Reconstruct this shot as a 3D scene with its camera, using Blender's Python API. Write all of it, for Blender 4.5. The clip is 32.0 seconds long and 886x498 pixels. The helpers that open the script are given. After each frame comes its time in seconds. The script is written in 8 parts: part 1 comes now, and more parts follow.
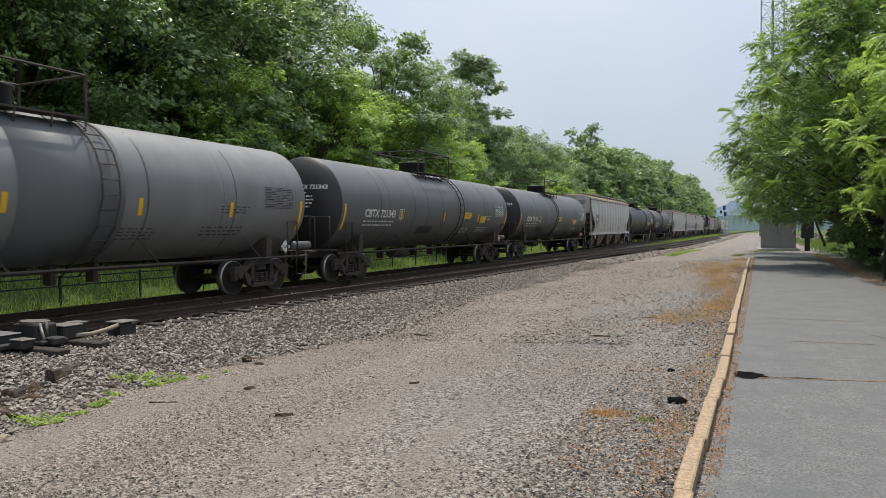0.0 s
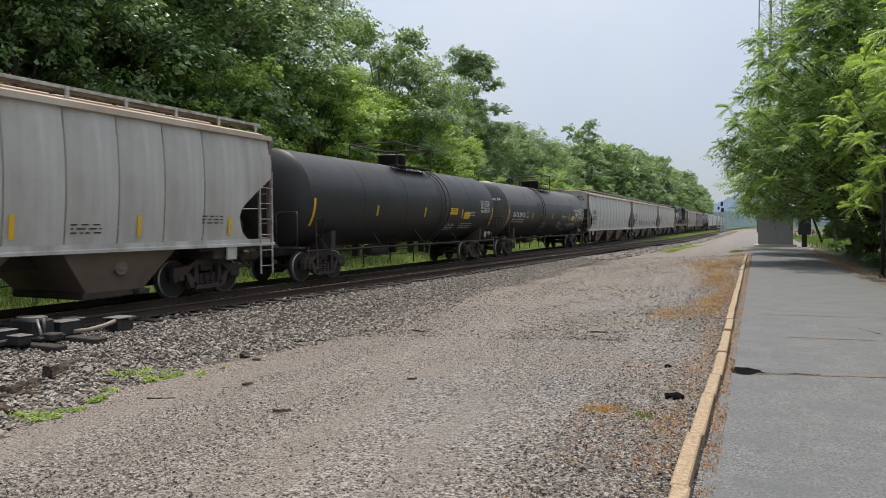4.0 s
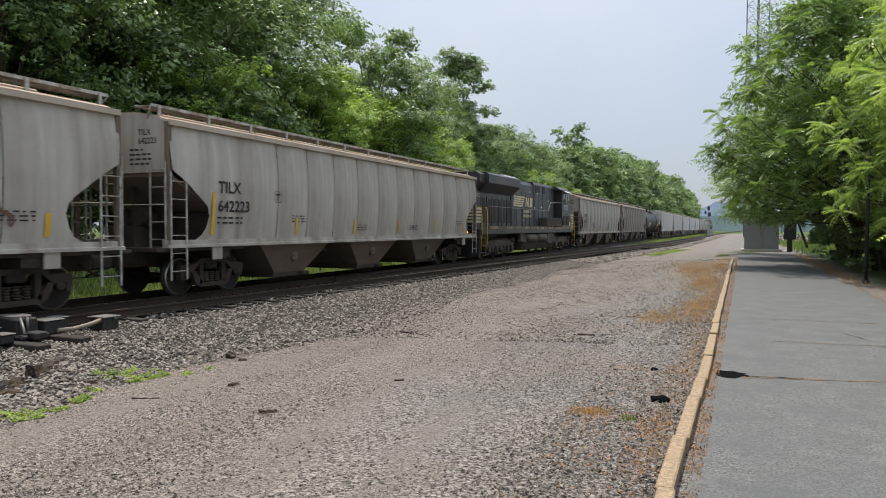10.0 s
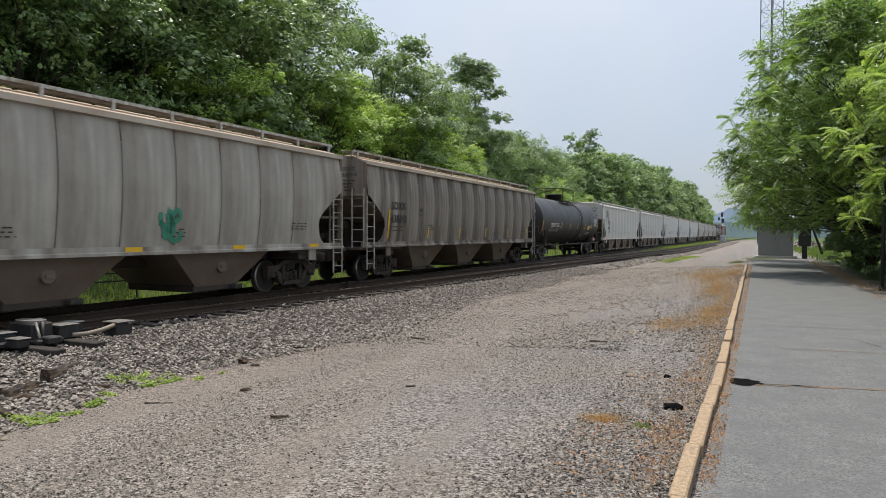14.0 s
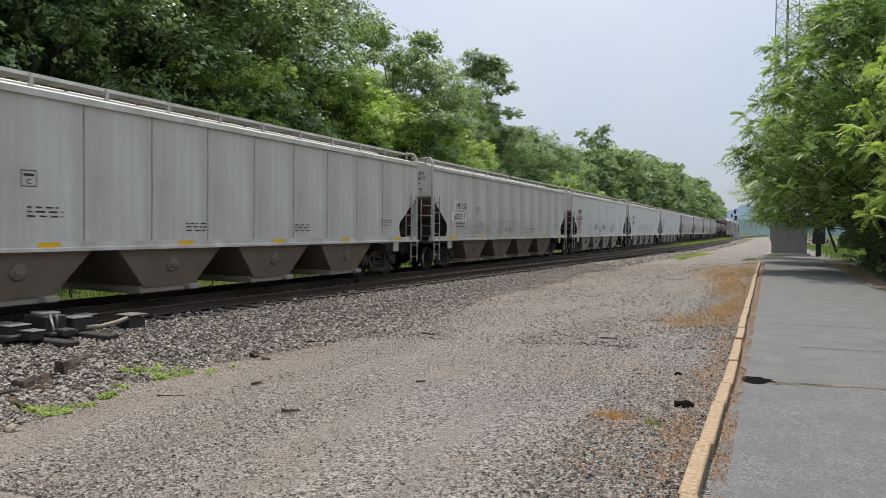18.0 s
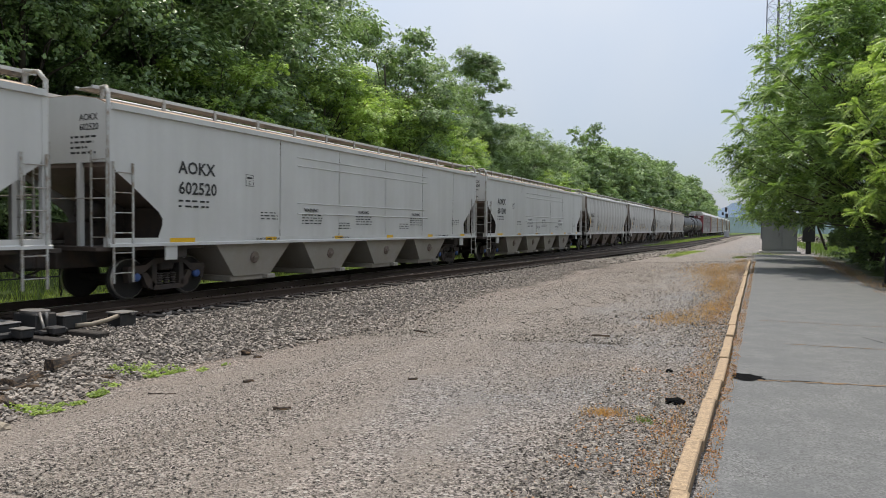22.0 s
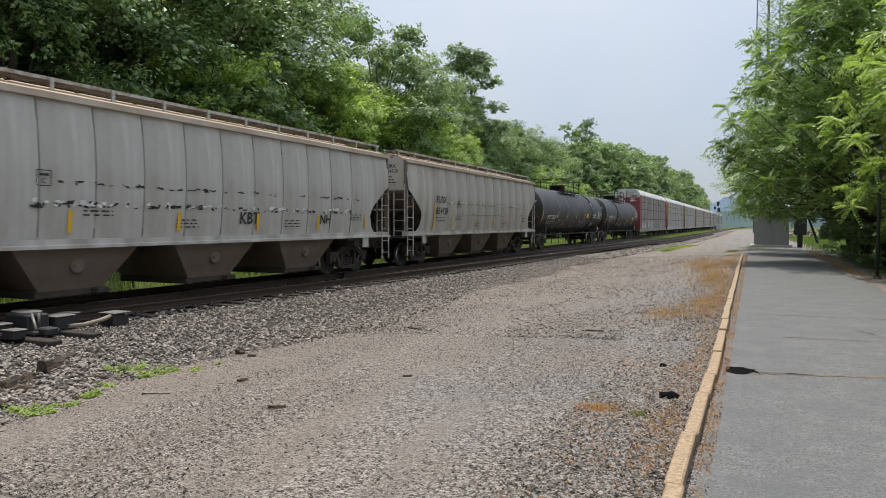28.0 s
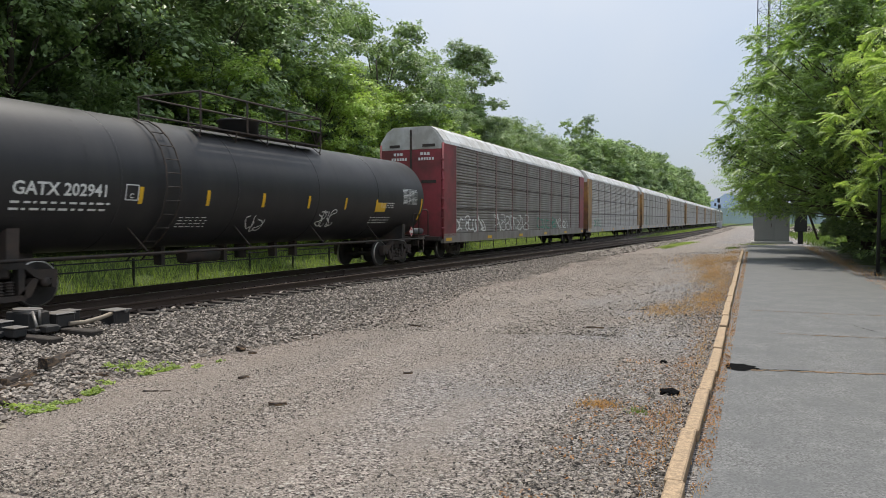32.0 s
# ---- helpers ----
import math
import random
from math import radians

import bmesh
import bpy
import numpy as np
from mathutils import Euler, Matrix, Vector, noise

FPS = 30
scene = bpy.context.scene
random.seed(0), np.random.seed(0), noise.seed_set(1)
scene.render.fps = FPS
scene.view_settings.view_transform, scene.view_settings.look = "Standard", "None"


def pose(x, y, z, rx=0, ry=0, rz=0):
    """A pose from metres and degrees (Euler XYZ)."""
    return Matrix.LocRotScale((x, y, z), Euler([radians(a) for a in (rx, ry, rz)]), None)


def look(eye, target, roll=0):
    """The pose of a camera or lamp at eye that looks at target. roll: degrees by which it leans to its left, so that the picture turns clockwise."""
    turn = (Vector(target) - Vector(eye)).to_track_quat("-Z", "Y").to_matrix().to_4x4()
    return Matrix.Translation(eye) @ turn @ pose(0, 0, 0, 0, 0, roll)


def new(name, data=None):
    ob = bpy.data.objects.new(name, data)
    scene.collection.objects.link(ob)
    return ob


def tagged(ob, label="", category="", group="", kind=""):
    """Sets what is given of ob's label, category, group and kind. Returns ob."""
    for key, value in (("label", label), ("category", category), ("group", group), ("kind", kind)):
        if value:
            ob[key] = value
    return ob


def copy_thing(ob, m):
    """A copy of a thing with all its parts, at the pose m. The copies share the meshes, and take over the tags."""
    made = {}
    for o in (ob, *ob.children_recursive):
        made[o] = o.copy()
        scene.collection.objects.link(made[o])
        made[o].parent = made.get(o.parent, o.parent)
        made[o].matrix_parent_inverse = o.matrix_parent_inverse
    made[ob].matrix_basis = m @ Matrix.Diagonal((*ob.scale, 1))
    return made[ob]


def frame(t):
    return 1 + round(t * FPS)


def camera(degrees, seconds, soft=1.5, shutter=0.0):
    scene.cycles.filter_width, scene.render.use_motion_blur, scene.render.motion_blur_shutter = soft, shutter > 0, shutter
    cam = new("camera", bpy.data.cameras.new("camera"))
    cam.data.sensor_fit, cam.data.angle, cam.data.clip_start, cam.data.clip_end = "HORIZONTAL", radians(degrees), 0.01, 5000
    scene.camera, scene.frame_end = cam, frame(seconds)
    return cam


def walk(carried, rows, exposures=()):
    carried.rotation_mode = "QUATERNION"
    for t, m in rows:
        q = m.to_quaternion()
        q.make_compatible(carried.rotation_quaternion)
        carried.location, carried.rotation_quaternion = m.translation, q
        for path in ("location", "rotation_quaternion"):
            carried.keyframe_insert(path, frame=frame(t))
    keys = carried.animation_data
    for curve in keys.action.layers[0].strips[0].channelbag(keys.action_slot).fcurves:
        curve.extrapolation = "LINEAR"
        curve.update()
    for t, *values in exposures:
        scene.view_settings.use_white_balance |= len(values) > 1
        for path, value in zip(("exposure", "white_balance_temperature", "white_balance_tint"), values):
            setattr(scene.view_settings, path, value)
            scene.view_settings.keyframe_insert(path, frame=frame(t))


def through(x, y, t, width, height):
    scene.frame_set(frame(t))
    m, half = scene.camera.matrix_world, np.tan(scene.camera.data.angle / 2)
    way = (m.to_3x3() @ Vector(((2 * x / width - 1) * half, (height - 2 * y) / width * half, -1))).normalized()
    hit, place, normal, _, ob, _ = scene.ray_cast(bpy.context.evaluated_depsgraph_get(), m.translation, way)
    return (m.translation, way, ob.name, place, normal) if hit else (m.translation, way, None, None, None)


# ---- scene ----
# The camera is held by hand at one spot and sways a little.
EYE = (0.0, 0.0, 1.70)
cam = camera(65.45, 32.0, soft=0.75, shutter=0.1)
PATH = [
    (0, 88.384, 0.415, 24.684), (0.5, 88.349, 0.413, 24.764), (1, 88.297, 0.433, 24.752),
    (1.5, 88.315, 0.456, 24.675), (2, 88.271, 0.478, 24.617), (2.5, 88.275, 0.395, 24.618),
    (3, 88.217, 0.411, 24.596), (3.5, 88.137, 0.441, 24.547), (5.5, 87.881, 0.208, 24.351),
    (6, 87.878, 0.255, 24.305), (6.5, 87.869, 0.270, 24.452), (7, 87.724, 0.136, 24.676),
    (7.5, 87.686, 0.043, 24.627), (8, 87.764, -0.004, 24.510), (8.5, 87.890, -0.008, 24.210),
    (9, 87.957, -0.015, 23.895), (9.5, 88.034, -0.072, 23.585), (10, 88.187, -0.168, 23.547),
    (10.5, 88.299, -0.300, 23.712), (11, 88.335, -0.391, 23.680), (11.5, 88.211, -0.397, 23.883),
    (12, 88.177, -0.482, 24.189), (12.5, 88.273, -0.517, 24.422), (13, 88.513, -0.511, 24.315),
    (13.5, 88.705, -0.402, 24.426), (14, 88.682, -0.244, 24.520), (14.5, 88.672, -0.114, 24.683),
    (16.5, 88.536, -0.390, 24.936), (17, 88.463, -0.490, 25.229), (17.5, 88.404, -0.559, 25.387),
    (18, 88.303, -0.570, 25.427), (18.5, 88.211, -0.572, 25.356), (19, 88.195, -0.568, 25.264),
    (19.5, 88.227, -0.533, 25.196), (20, 88.272, -0.500, 25.092), (20.5, 88.298, -0.474, 24.988),
    (21, 88.323, -0.438, 24.747), (21.5, 88.258, -0.475, 24.760), (22, 88.114, -0.613, 24.781),
    (22.5, 87.999, -0.660, 24.738), (23, 87.919, -0.655, 24.677), (23.5, 87.839, -0.637, 24.557),
    (24, 87.772, -0.515, 24.414), (24.5, 87.778, -0.436, 24.295), (25, 87.831, -0.319, 24.200),
    (25.5, 87.853, -0.237, 24.121), (27.5, 87.851, -0.076, 24.220), (28, 87.851, -0.076, 24.220),
    (28.5, 87.783, -0.062, 24.208), (29, 87.758, -0.005, 24.203), (29.5, 87.756, -0.138, 24.285),
    (30, 87.827, -0.116, 24.253), (30.5, 87.728, -0.082, 24.281), (31, 87.643, -0.072, 24.280),
    (31.5, 87.600, 0.008, 24.257), (32, 87.606, -0.000, 24.248),
]
walk(cam, [(t, pose(*EYE, rx, ry, rz)) for t, rx, ry, rz in PATH])

# ---- world, sun ----
SUN = Vector((-0.18, 0.30, 0.935)).normalized()          # towards the sun
world = bpy.data.worlds.new("sky")
scene.world = world
world.use_nodes = True
wn = world.node_tree
sky = wn.nodes.new("ShaderNodeTexSky")
sky.sky_type = "NISHITA"
sky.sun_disc = False
sky.sun_elevation = math.asin(SUN.z)
sky.sun_rotation = math.atan2(SUN.x, SUN.y)
sky.air_density, sky.dust_density, sky.ozone_density = 1.0, 2.0, 1.0
# thin high haze whitens the whole sky evenly
haze = wn.nodes.new("ShaderNodeMix")
haze.data_type = "RGBA"
haze.inputs["Factor"].default_value = 0.88
cloud = wn.nodes.new("ShaderNodeTexNoise")
cloud.inputs["Scale"].default_value, cloud.inputs["Detail"].default_value = 2.2, 5.0
spread = wn.nodes.new("ShaderNodeMapRange")
spread.inputs["From Min"].default_value, spread.inputs["From Max"].default_value = 0.35, 0.7
spread.inputs["To Min"].default_value, spread.inputs["To Max"].default_value = 0.0, 1.0
veil = wn.nodes.new("ShaderNodeMix")
veil.data_type = "RGBA"
veil.inputs["A"].default_value, veil.inputs["B"].default_value = (2.30, 2.60, 3.06, 1), (2.72, 2.86, 3.06, 1)
wn.links.new(spread.outputs[0], veil.inputs["Factor"])
way = wn.nodes.new("ShaderNodeTexCoord")
part_z = wn.nodes.new("ShaderNodeSeparateXYZ")
wn.links.new(way.outputs["Generated"], part_z.inputs[0])
rise = wn.nodes.new("ShaderNodeMapRange")
rise.inputs["From Min"].default_value, rise.inputs["From Max"].default_value = 0.0, 1.0
rise.inputs["To Min"].default_value, rise.inputs["To Max"].default_value = 0.78, 2.15
wn.links.new(part_z.outputs["Z"], rise.inputs["Value"])
lift = wn.nodes.new("ShaderNodeVectorMath")
lift.operation = "SCALE"
wn.links.new(veil.outputs["Result"], lift.inputs[0])
wn.links.new(rise.outputs[0], lift.inputs["Scale"])
wn.links.new(lift.outputs[0], haze.inputs["B"])
wn.links.new(cloud.outputs["Fac"], spread.inputs["Value"])
wn.links.new(sky.outputs[0], haze.inputs["A"])
wn.nodes["Background"].inputs["Strength"].default_value = 0.15
wn.links.new(haze.outputs["Result"], wn.nodes["Background"].inputs["Color"])
sun = new("sun", bpy.data.lights.new("sun", "SUN"))
sun.data.energy, sun.data.angle, sun.data.color = 2.65, radians(0.6), (1.0, 0.93, 0.82)
sun.matrix_world = look((0, 0, 60), Vector((0, 0, 60)) - SUN)
scene.view_settings.exposure = 0.6

# ---- materials ----
def mat(name, base, rough=0.8, metal=0.0, vary=0.25, scale=3.0, fine=40.0, bump=0.2, dirt=None, dirt_amount=0.0, dirt_scale=0.6, random_tint=0.0, stretch=(1, 1, 1), bump_size=0.02, dirt_soft=0.12, streak=0.0, world_space=False, speck=0.0, speck_scale=80.0):
    """A surface with broad and fine variation, a little relief and patches of dirt."""
    m = bpy.data.materials.new(name)
    m.use_nodes = True
    nt = m.node_tree
    nd, ln = nt.nodes, nt.links
    bs = nd["Principled BSDF"]
    tc = nd.new("ShaderNodeTexCoord")
    mp = nd.new("ShaderNodeMapping")
    mp.inputs["Scale"].default_value = stretch
    if world_space:
        geo = nd.new("ShaderNodeNewGeometry")
        ln.new(geo.outputs["Position"], mp.inputs["Vector"])
    else:
        ln.new(tc.outputs["Object"], mp.inputs["Vector"])

    def noise_node(s, detail=4.0, rough_=0.6):
        n = nd.new("ShaderNodeTexNoise")
        n.inputs["Scale"].default_value, n.inputs["Detail"].default_value, n.inputs["Roughness"].default_value = s, detail, rough_
        ln.new(mp.outputs[0], n.inputs["Vector"])
        return n.outputs["Fac"]

    def math_node(op, a, b):
        n = nd.new("ShaderNodeMath")
        n.operation = op
        for i, v in enumerate((a, b)):
            if isinstance(v, (int, float)):
                n.inputs[i].default_value = v
            else:
                ln.new(v, n.inputs[i])
        return n.outputs[0]

    big, small = noise_node(scale), noise_node(fine, 3.0)
    f = math_node("ADD", math_node("MULTIPLY", math_node("SUBTRACT", big, 0.5), vary * 2.2), math_node("MULTIPLY", math_node("SUBTRACT", small, 0.5), vary * 1.6))
    if random_tint:
        oi = nd.new("ShaderNodeObjectInfo")
        f = math_node("ADD", f, math_node("MULTIPLY", math_node("SUBTRACT", oi.outputs["Random"], 0.5), random_tint))
    if speck:
        vo = nd.new("ShaderNodeTexVoronoi")
        vo.inputs["Scale"].default_value = speck_scale
        ln.new(mp.outputs[0], vo.inputs["Vector"])
        f = math_node("ADD", f, math_node("MULTIPLY", math_node("SUBTRACT", vo.outputs["Color"], 0.5), speck * 2))
    gain = math_node("ADD", f, 1.0)
    mul = nd.new("ShaderNodeVectorMath")
    mul.operation = "SCALE"
    mul.inputs[0].default_value = base
    ln.new(gain, mul.inputs["Scale"])
    col = mul.outputs[0]
    if dirt:
        dn = noise_node(dirt_scale, 5.0, 0.65)
        if streak:
            mp2 = nd.new("ShaderNodeMapping")
            mp2.inputs["Scale"].default_value = (1, 1, 0.06)
            ln.new(tc.outputs["Object"], mp2.inputs["Vector"])
            sn = nd.new("ShaderNodeTexNoise")
            sn.inputs["Scale"].default_value, sn.inputs["Detail"].default_value = 2.2, 6.0
            ln.new(mp2.outputs[0], sn.inputs["Vector"])
            dn = math_node("ADD", math_node("MULTIPLY", dn, 1 - streak), math_node("MULTIPLY", sn.outputs["Fac"], streak))
        ramp = nd.new("ShaderNodeMapRange")
        mid = 0.62 - 0.3 * dirt_amount
        ramp.inputs["From Min"].default_value, ramp.inputs["From Max"].default_value = mid - dirt_soft, mid + dirt_soft
        ln.new(dn, ramp.inputs["Value"])
        mix = nd.new("ShaderNodeMix")
        mix.data_type = "RGBA"
        ln.new(ramp.outputs[0], mix.inputs["Factor"])
        ln.new(col, mix.inputs["A"])
        mix.inputs["B"].default_value = (*dirt, 1)
        col = mix.outputs["Result"]
    ln.new(col, bs.inputs["Base Color"])
    rr = math_node("ADD", math_node("MULTIPLY", math_node("SUBTRACT", big, 0.5), 0.3), rough)
    ln.new(rr, bs.inputs["Roughness"])
    bs.inputs["Metallic"].default_value = metal
    if bump:
        bp = nd.new("ShaderNodeBump")
        bp.inputs["Strength"].default_value, bp.inputs["Distance"].default_value = bump, bump_size
        ln.new(small, bp.inputs["Height"])
        ln.new(bp.outputs[0], bs.inputs["Normal"])
    return m


M_asphalt = mat("asphalt", (0.127, 0.127, 0.127), 0.92, vary=0.30, scale=4.5, fine=40, bump=0.5, bump_size=0.01, dirt=(0.098, 0.100, 0.102), dirt_amount=0.22, dirt_scale=1.6, dirt_soft=0.16, speck=0.55, speck_scale=75)
M_kerb = mat("kerb_concrete", (0.36, 0.26, 0.165), 0.9, vary=0.2, speck=0.35, speck_scale=120, scale=5, fine=70, bump=0.25, bump_size=0.006, dirt=(0.22, 0.16, 0.105), dirt_amount=0.25, dirt_scale=22)
M_rail = mat("rail_steel", (0.07, 0.05, 0.04), 0.65, 0.5, vary=0.3, scale=2, fine=40)
M_railtop = mat("rail_head", (0.55, 0.53, 0.5), 0.3, 0.9, vary=0.15)
M_tie = mat("tie_timber", (0.04, 0.033, 0.028), 0.95, vary=0.4, scale=2, fine=30, stretch=(0.3, 3, 3), bump=0.6, random_tint=0.5)


def ground_material():
    """Gravel lot, ballast foot and grass verges on one sheet; the zones run along the track."""
    m = bpy.data.materials.new("gravel_ground")
    m.use_nodes = True
    nt = m.node_tree
    nd, ln = nt.nodes, nt.links
    bs = nd["Principled BSDF"]
    geo = nd.new("ShaderNodeNewGeometry")
    sep = nd.new("ShaderNodeSeparateXYZ")
    ln.new(geo.outputs["Position"], sep.inputs[0])

    def tex(kind, scale, **kw):
        n = nd.new(kind)
        n.inputs["Scale"].default_value = scale
        for k, v in kw.items():
            n.inputs[k].default_value = v
        ln.new(geo.outputs["Position"], n.inputs["Vector"])
        return n

    def op(kind, a, b=0.0):
        n = nd.new("ShaderNodeMath")
        n.operation = kind
        for i, v in enumerate((a, b)):
            if isinstance(v, (int, float)):
                n.inputs[i].default_value = v
            else:
                ln.new(v, n.inputs[i])
        return n.outputs[0]

    def ramp(v, lo, hi):
        n = nd.new("ShaderNodeMapRange")
        n.inputs["From Min"].default_value, n.inputs["From Max"].default_value = lo, hi
        ln.new(v, n.inputs["Value"])
        return n.outputs[0]

    def mix(fac, a, b):
        n = nd.new("ShaderNodeMix")
        n.data_type = "RGBA"
        ln.new(fac, n.inputs["Factor"])
        for key, v in (("A", a), ("B", b)):
            if isinstance(v, tuple):
                n.inputs[key].default_value = (*v, 1)
            else:
                ln.new(v, n.inputs[key])
        return n.outputs["Result"]

    wob = tex("ShaderNodeTexNoise", 0.35, Detail=5.0).outputs["Fac"]
    wob2 = tex("ShaderNodeTexNoise", 2.2, Detail=6.0).outputs["Fac"]
    fine = tex("ShaderNodeTexNoise", 30.0, Detail=4.0).outputs["Fac"]
    peb = tex("ShaderNodeTexVoronoi", 42.0)
    peb2 = tex("ShaderNodeTexVoronoi", 80.0)
    x = op("ADD", sep.outputs["X"], op("MULTIPLY", op("SUBTRACT", wob, 0.5), 2.4))
    x = op("ADD", x, op("MULTIPLY", op("SUBTRACT", wob2, 0.5), 1.0))
    stone = mix(ramp(peb.outputs["Color"], 0.2, 0.8), (0.014, 0.011, 0.010), (0.455, 0.395, 0.35))
    stone2 = mix(ramp(peb2.outputs["Color"], 0.2, 0.8), (0.018, 0.015, 0.013), (0.425, 0.365, 0.325))
    stone = mix(wob2, stone, stone2)
    # coarser specks: dark and pale stones among the fine gravel
    peb3 = tex("ShaderNodeTexVoronoi", 19.0)
    spot = op("MULTIPLY", op("SUBTRACT", 1.0, ramp(peb3.outputs["Distance"], 0.26, 0.36)), ramp(peb3.outputs["Color"], 0.45, 0.5))
    stone = mix(spot, stone, mix(ramp(peb3.outputs["Color"], 0.5, 0.62), (0.03, 0.028, 0.027), (0.40, 0.37, 0.33)))
    dirt = mix(ramp(fine, 0.3, 0.7), (0.185, 0.155, 0.134), (0.30, 0.258, 0.222))
    # worn wheel tracks of fine dirt along the lot
    band = None
    for c, w in ((-6.3, 0.8), (-3.75, 0.55), (-2.55, 0.35), (-5.0, 0.3)):
        b = op("SUBTRACT", 1.0, op("DIVIDE", op("ABSOLUTE", op("SUBTRACT", x, c)), w))
        b = op("MAXIMUM", b, 0.0)
        band = b if band is None else op("MAXIMUM", band, b)
    worn = ramp(op("ADD", op("MULTIPLY", band, 0.9), op("MULTIPLY", wob2, 0.55)), 0.42, 0.95)
    col = mix(op("MULTIPLY", worn, 0.58), stone, dirt)
    # grass ground beyond the tracks and beside the path
    # cooler fresh stone beside the kerb, browner dust towards the ballast
    cool = op("MULTIPLY", ramp(x, -4.2, -2.2), ramp(wob, 0.35, 0.62))
    tint = nd.new("ShaderNodeMix")
    tint.data_type, tint.blend_type = "RGBA", "MULTIPLY"
    tint.inputs["B"].default_value = (0.90, 0.98, 1.08, 1)
    ln.new(cool, tint.inputs["Factor"])
    ln.new(col, tint.inputs["A"])
    brown = nd.new("ShaderNodeMix")
    brown.data_type, brown.blend_type = "RGBA", "MULTIPLY"
    brown.inputs["B"].default_value = (0.98, 0.88, 0.80, 1)
    ln.new(op("MULTIPLY", ramp(x, -6.2, -8.2), ramp(wob2, 0.3, 0.6)), brown.inputs["Factor"])
    ln.new(tint.outputs["Result"], brown.inputs["A"])
    col = brown.outputs["Result"]
    col = mix(ramp(x, -7.3, -8.2), col, (0.062, 0.054, 0.047))
    soil = mix(wob2, (0.045, 0.075, 0.018), (0.095, 0.125, 0.035))
    far = op("MAXIMUM", ramp(x, -15.8, -16.6), ramp(x, 3.6, 4.4))
    far = op("MAXIMUM", far, ramp(op("ADD", sep.outputs["Y"], op("MULTIPLY", wob, 60.0)), 250.0, 300.0))
    col = mix(far, col, soil)
    ln.new(col, bs.inputs["Base Color"])
    bs.inputs["Roughness"].default_value = 0.95
    bs.inputs["Specular IOR Level"].default_value = 0.2
    bp = nd.new("ShaderNodeBump")
    bp.inputs["Strength"].default_value, bp.inputs["Distance"].default_value = 1.0, 0.03
    ln.new(op("ADD", op("MULTIPLY", peb.outputs["Distance"], 0.8), op("MULTIPLY", peb2.outputs["Distance"], 0.4)), bp.inputs["Height"])
    ln.new(bp.outputs[0], bs.inputs["Normal"])
    return m


def leaf_material(name, dark, light, gloss=0.45, through=0.35, clump=0.9):
    """Leaves: each one its own green, broad patches lighter and darker, some light passing through."""
    m = bpy.data.materials.new(name)
    m.use_nodes = True
    nt = m.node_tree
    nd, ln = nt.nodes, nt.links
    bs = nd["Principled BSDF"]
    geo = nd.new("ShaderNodeNewGeometry")
    ns = nd.new("ShaderNodeTexNoise")
    ns.inputs["Scale"].default_value = clump
    ln.new(geo.outputs["Position"], ns.inputs["Vector"])
    ad = nd.new("ShaderNodeMath")
    ad.operation = "MULTIPLY_ADD"
    ad.inputs[1].default_value = 0.55
    ln.new(geo.outputs["Random Per Island"], ad.inputs[0])
    sc = nd.new("ShaderNodeMapRange")
    sc.inputs["From Min"].default_value, sc.inputs["From Max"].default_value = 0.35, 0.65
    sc.inputs["To Max"].default_value = 0.45
    ln.new(ns.outputs["Fac"], sc.inputs["Value"])
    ln.new(sc.outputs[0], ad.inputs[2])
    mx = nd.new("ShaderNodeMix")
    mx.data_type = "RGBA"
    ln.new(ad.outputs[0], mx.inputs["Factor"])
    mx.inputs["A"].default_value, mx.inputs["B"].default_value = (*dark, 1), (*light, 1)
    ln.new(mx.outputs["Result"], bs.inputs["Base Color"])
    bs.inputs["Roughness"].default_value = gloss
    bs.inputs["Specular IOR Level"].default_value = 0.5
    tr = nd.new("ShaderNodeBsdfTranslucent")
    warm = nd.new("ShaderNodeVectorMath")
    warm.operation = "MULTIPLY"
    warm.inputs[1].default_value = (1.3, 1.4, 0.8)
    ln.new(mx.outputs["Result"], warm.inputs[0])
    ln.new(warm.outputs[0], tr.inputs["Color"])
    ms = nd.new("ShaderNodeMixShader")
    ms.inputs[0].default_value = through
    ln.new(bs.outputs[0], ms.inputs[1])
    ln.new(tr.outputs[0], ms.inputs[2])
    ln.new(ms.outputs[0], nd["Material Output"].inputs["Surface"])
    return m


M_ground = ground_material()
M_leaf_wood = leaf_material("woodland_leaves", (0.046, 0.084, 0.046), (0.36, 0.48, 0.21), 0.42, 0.36, 0.5)
# young yellow-green leaves, raised further to paint in patches of sun
M_leaf_bright = leaf_material("young_leaves_sun_lifted", (0.12, 0.20, 0.05), (0.57, 0.70, 0.22), 0.42, 0.42, 0.5)
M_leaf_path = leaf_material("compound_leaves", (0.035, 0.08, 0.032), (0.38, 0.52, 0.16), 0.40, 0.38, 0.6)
# lit copy of the compound leaves: sunlight is put into the colour
M_leaf_sun = leaf_material("leaves_painted_sunlit", (0.10, 0.17, 0.05), (0.52, 0.64, 0.20), 0.42, 0.42, 0.5)
# distance haze painted in: a paler copy of the woodland leaf colour
M_leaf_haze = leaf_material("far_leaves_haze_tint", (0.06, 0.108, 0.062), (0.41, 0.53, 0.24), 0.45, 0.36, 0.3)
M_grass = leaf_material("grass_blades", (0.07, 0.12, 0.02), (0.20, 0.27, 0.05), 0.6, 0.3, 1.5)
M_dry = leaf_material("dry_weeds", (0.36, 0.18, 0.065), (0.68, 0.40, 0.18), 0.8, 0.35, 2.0)
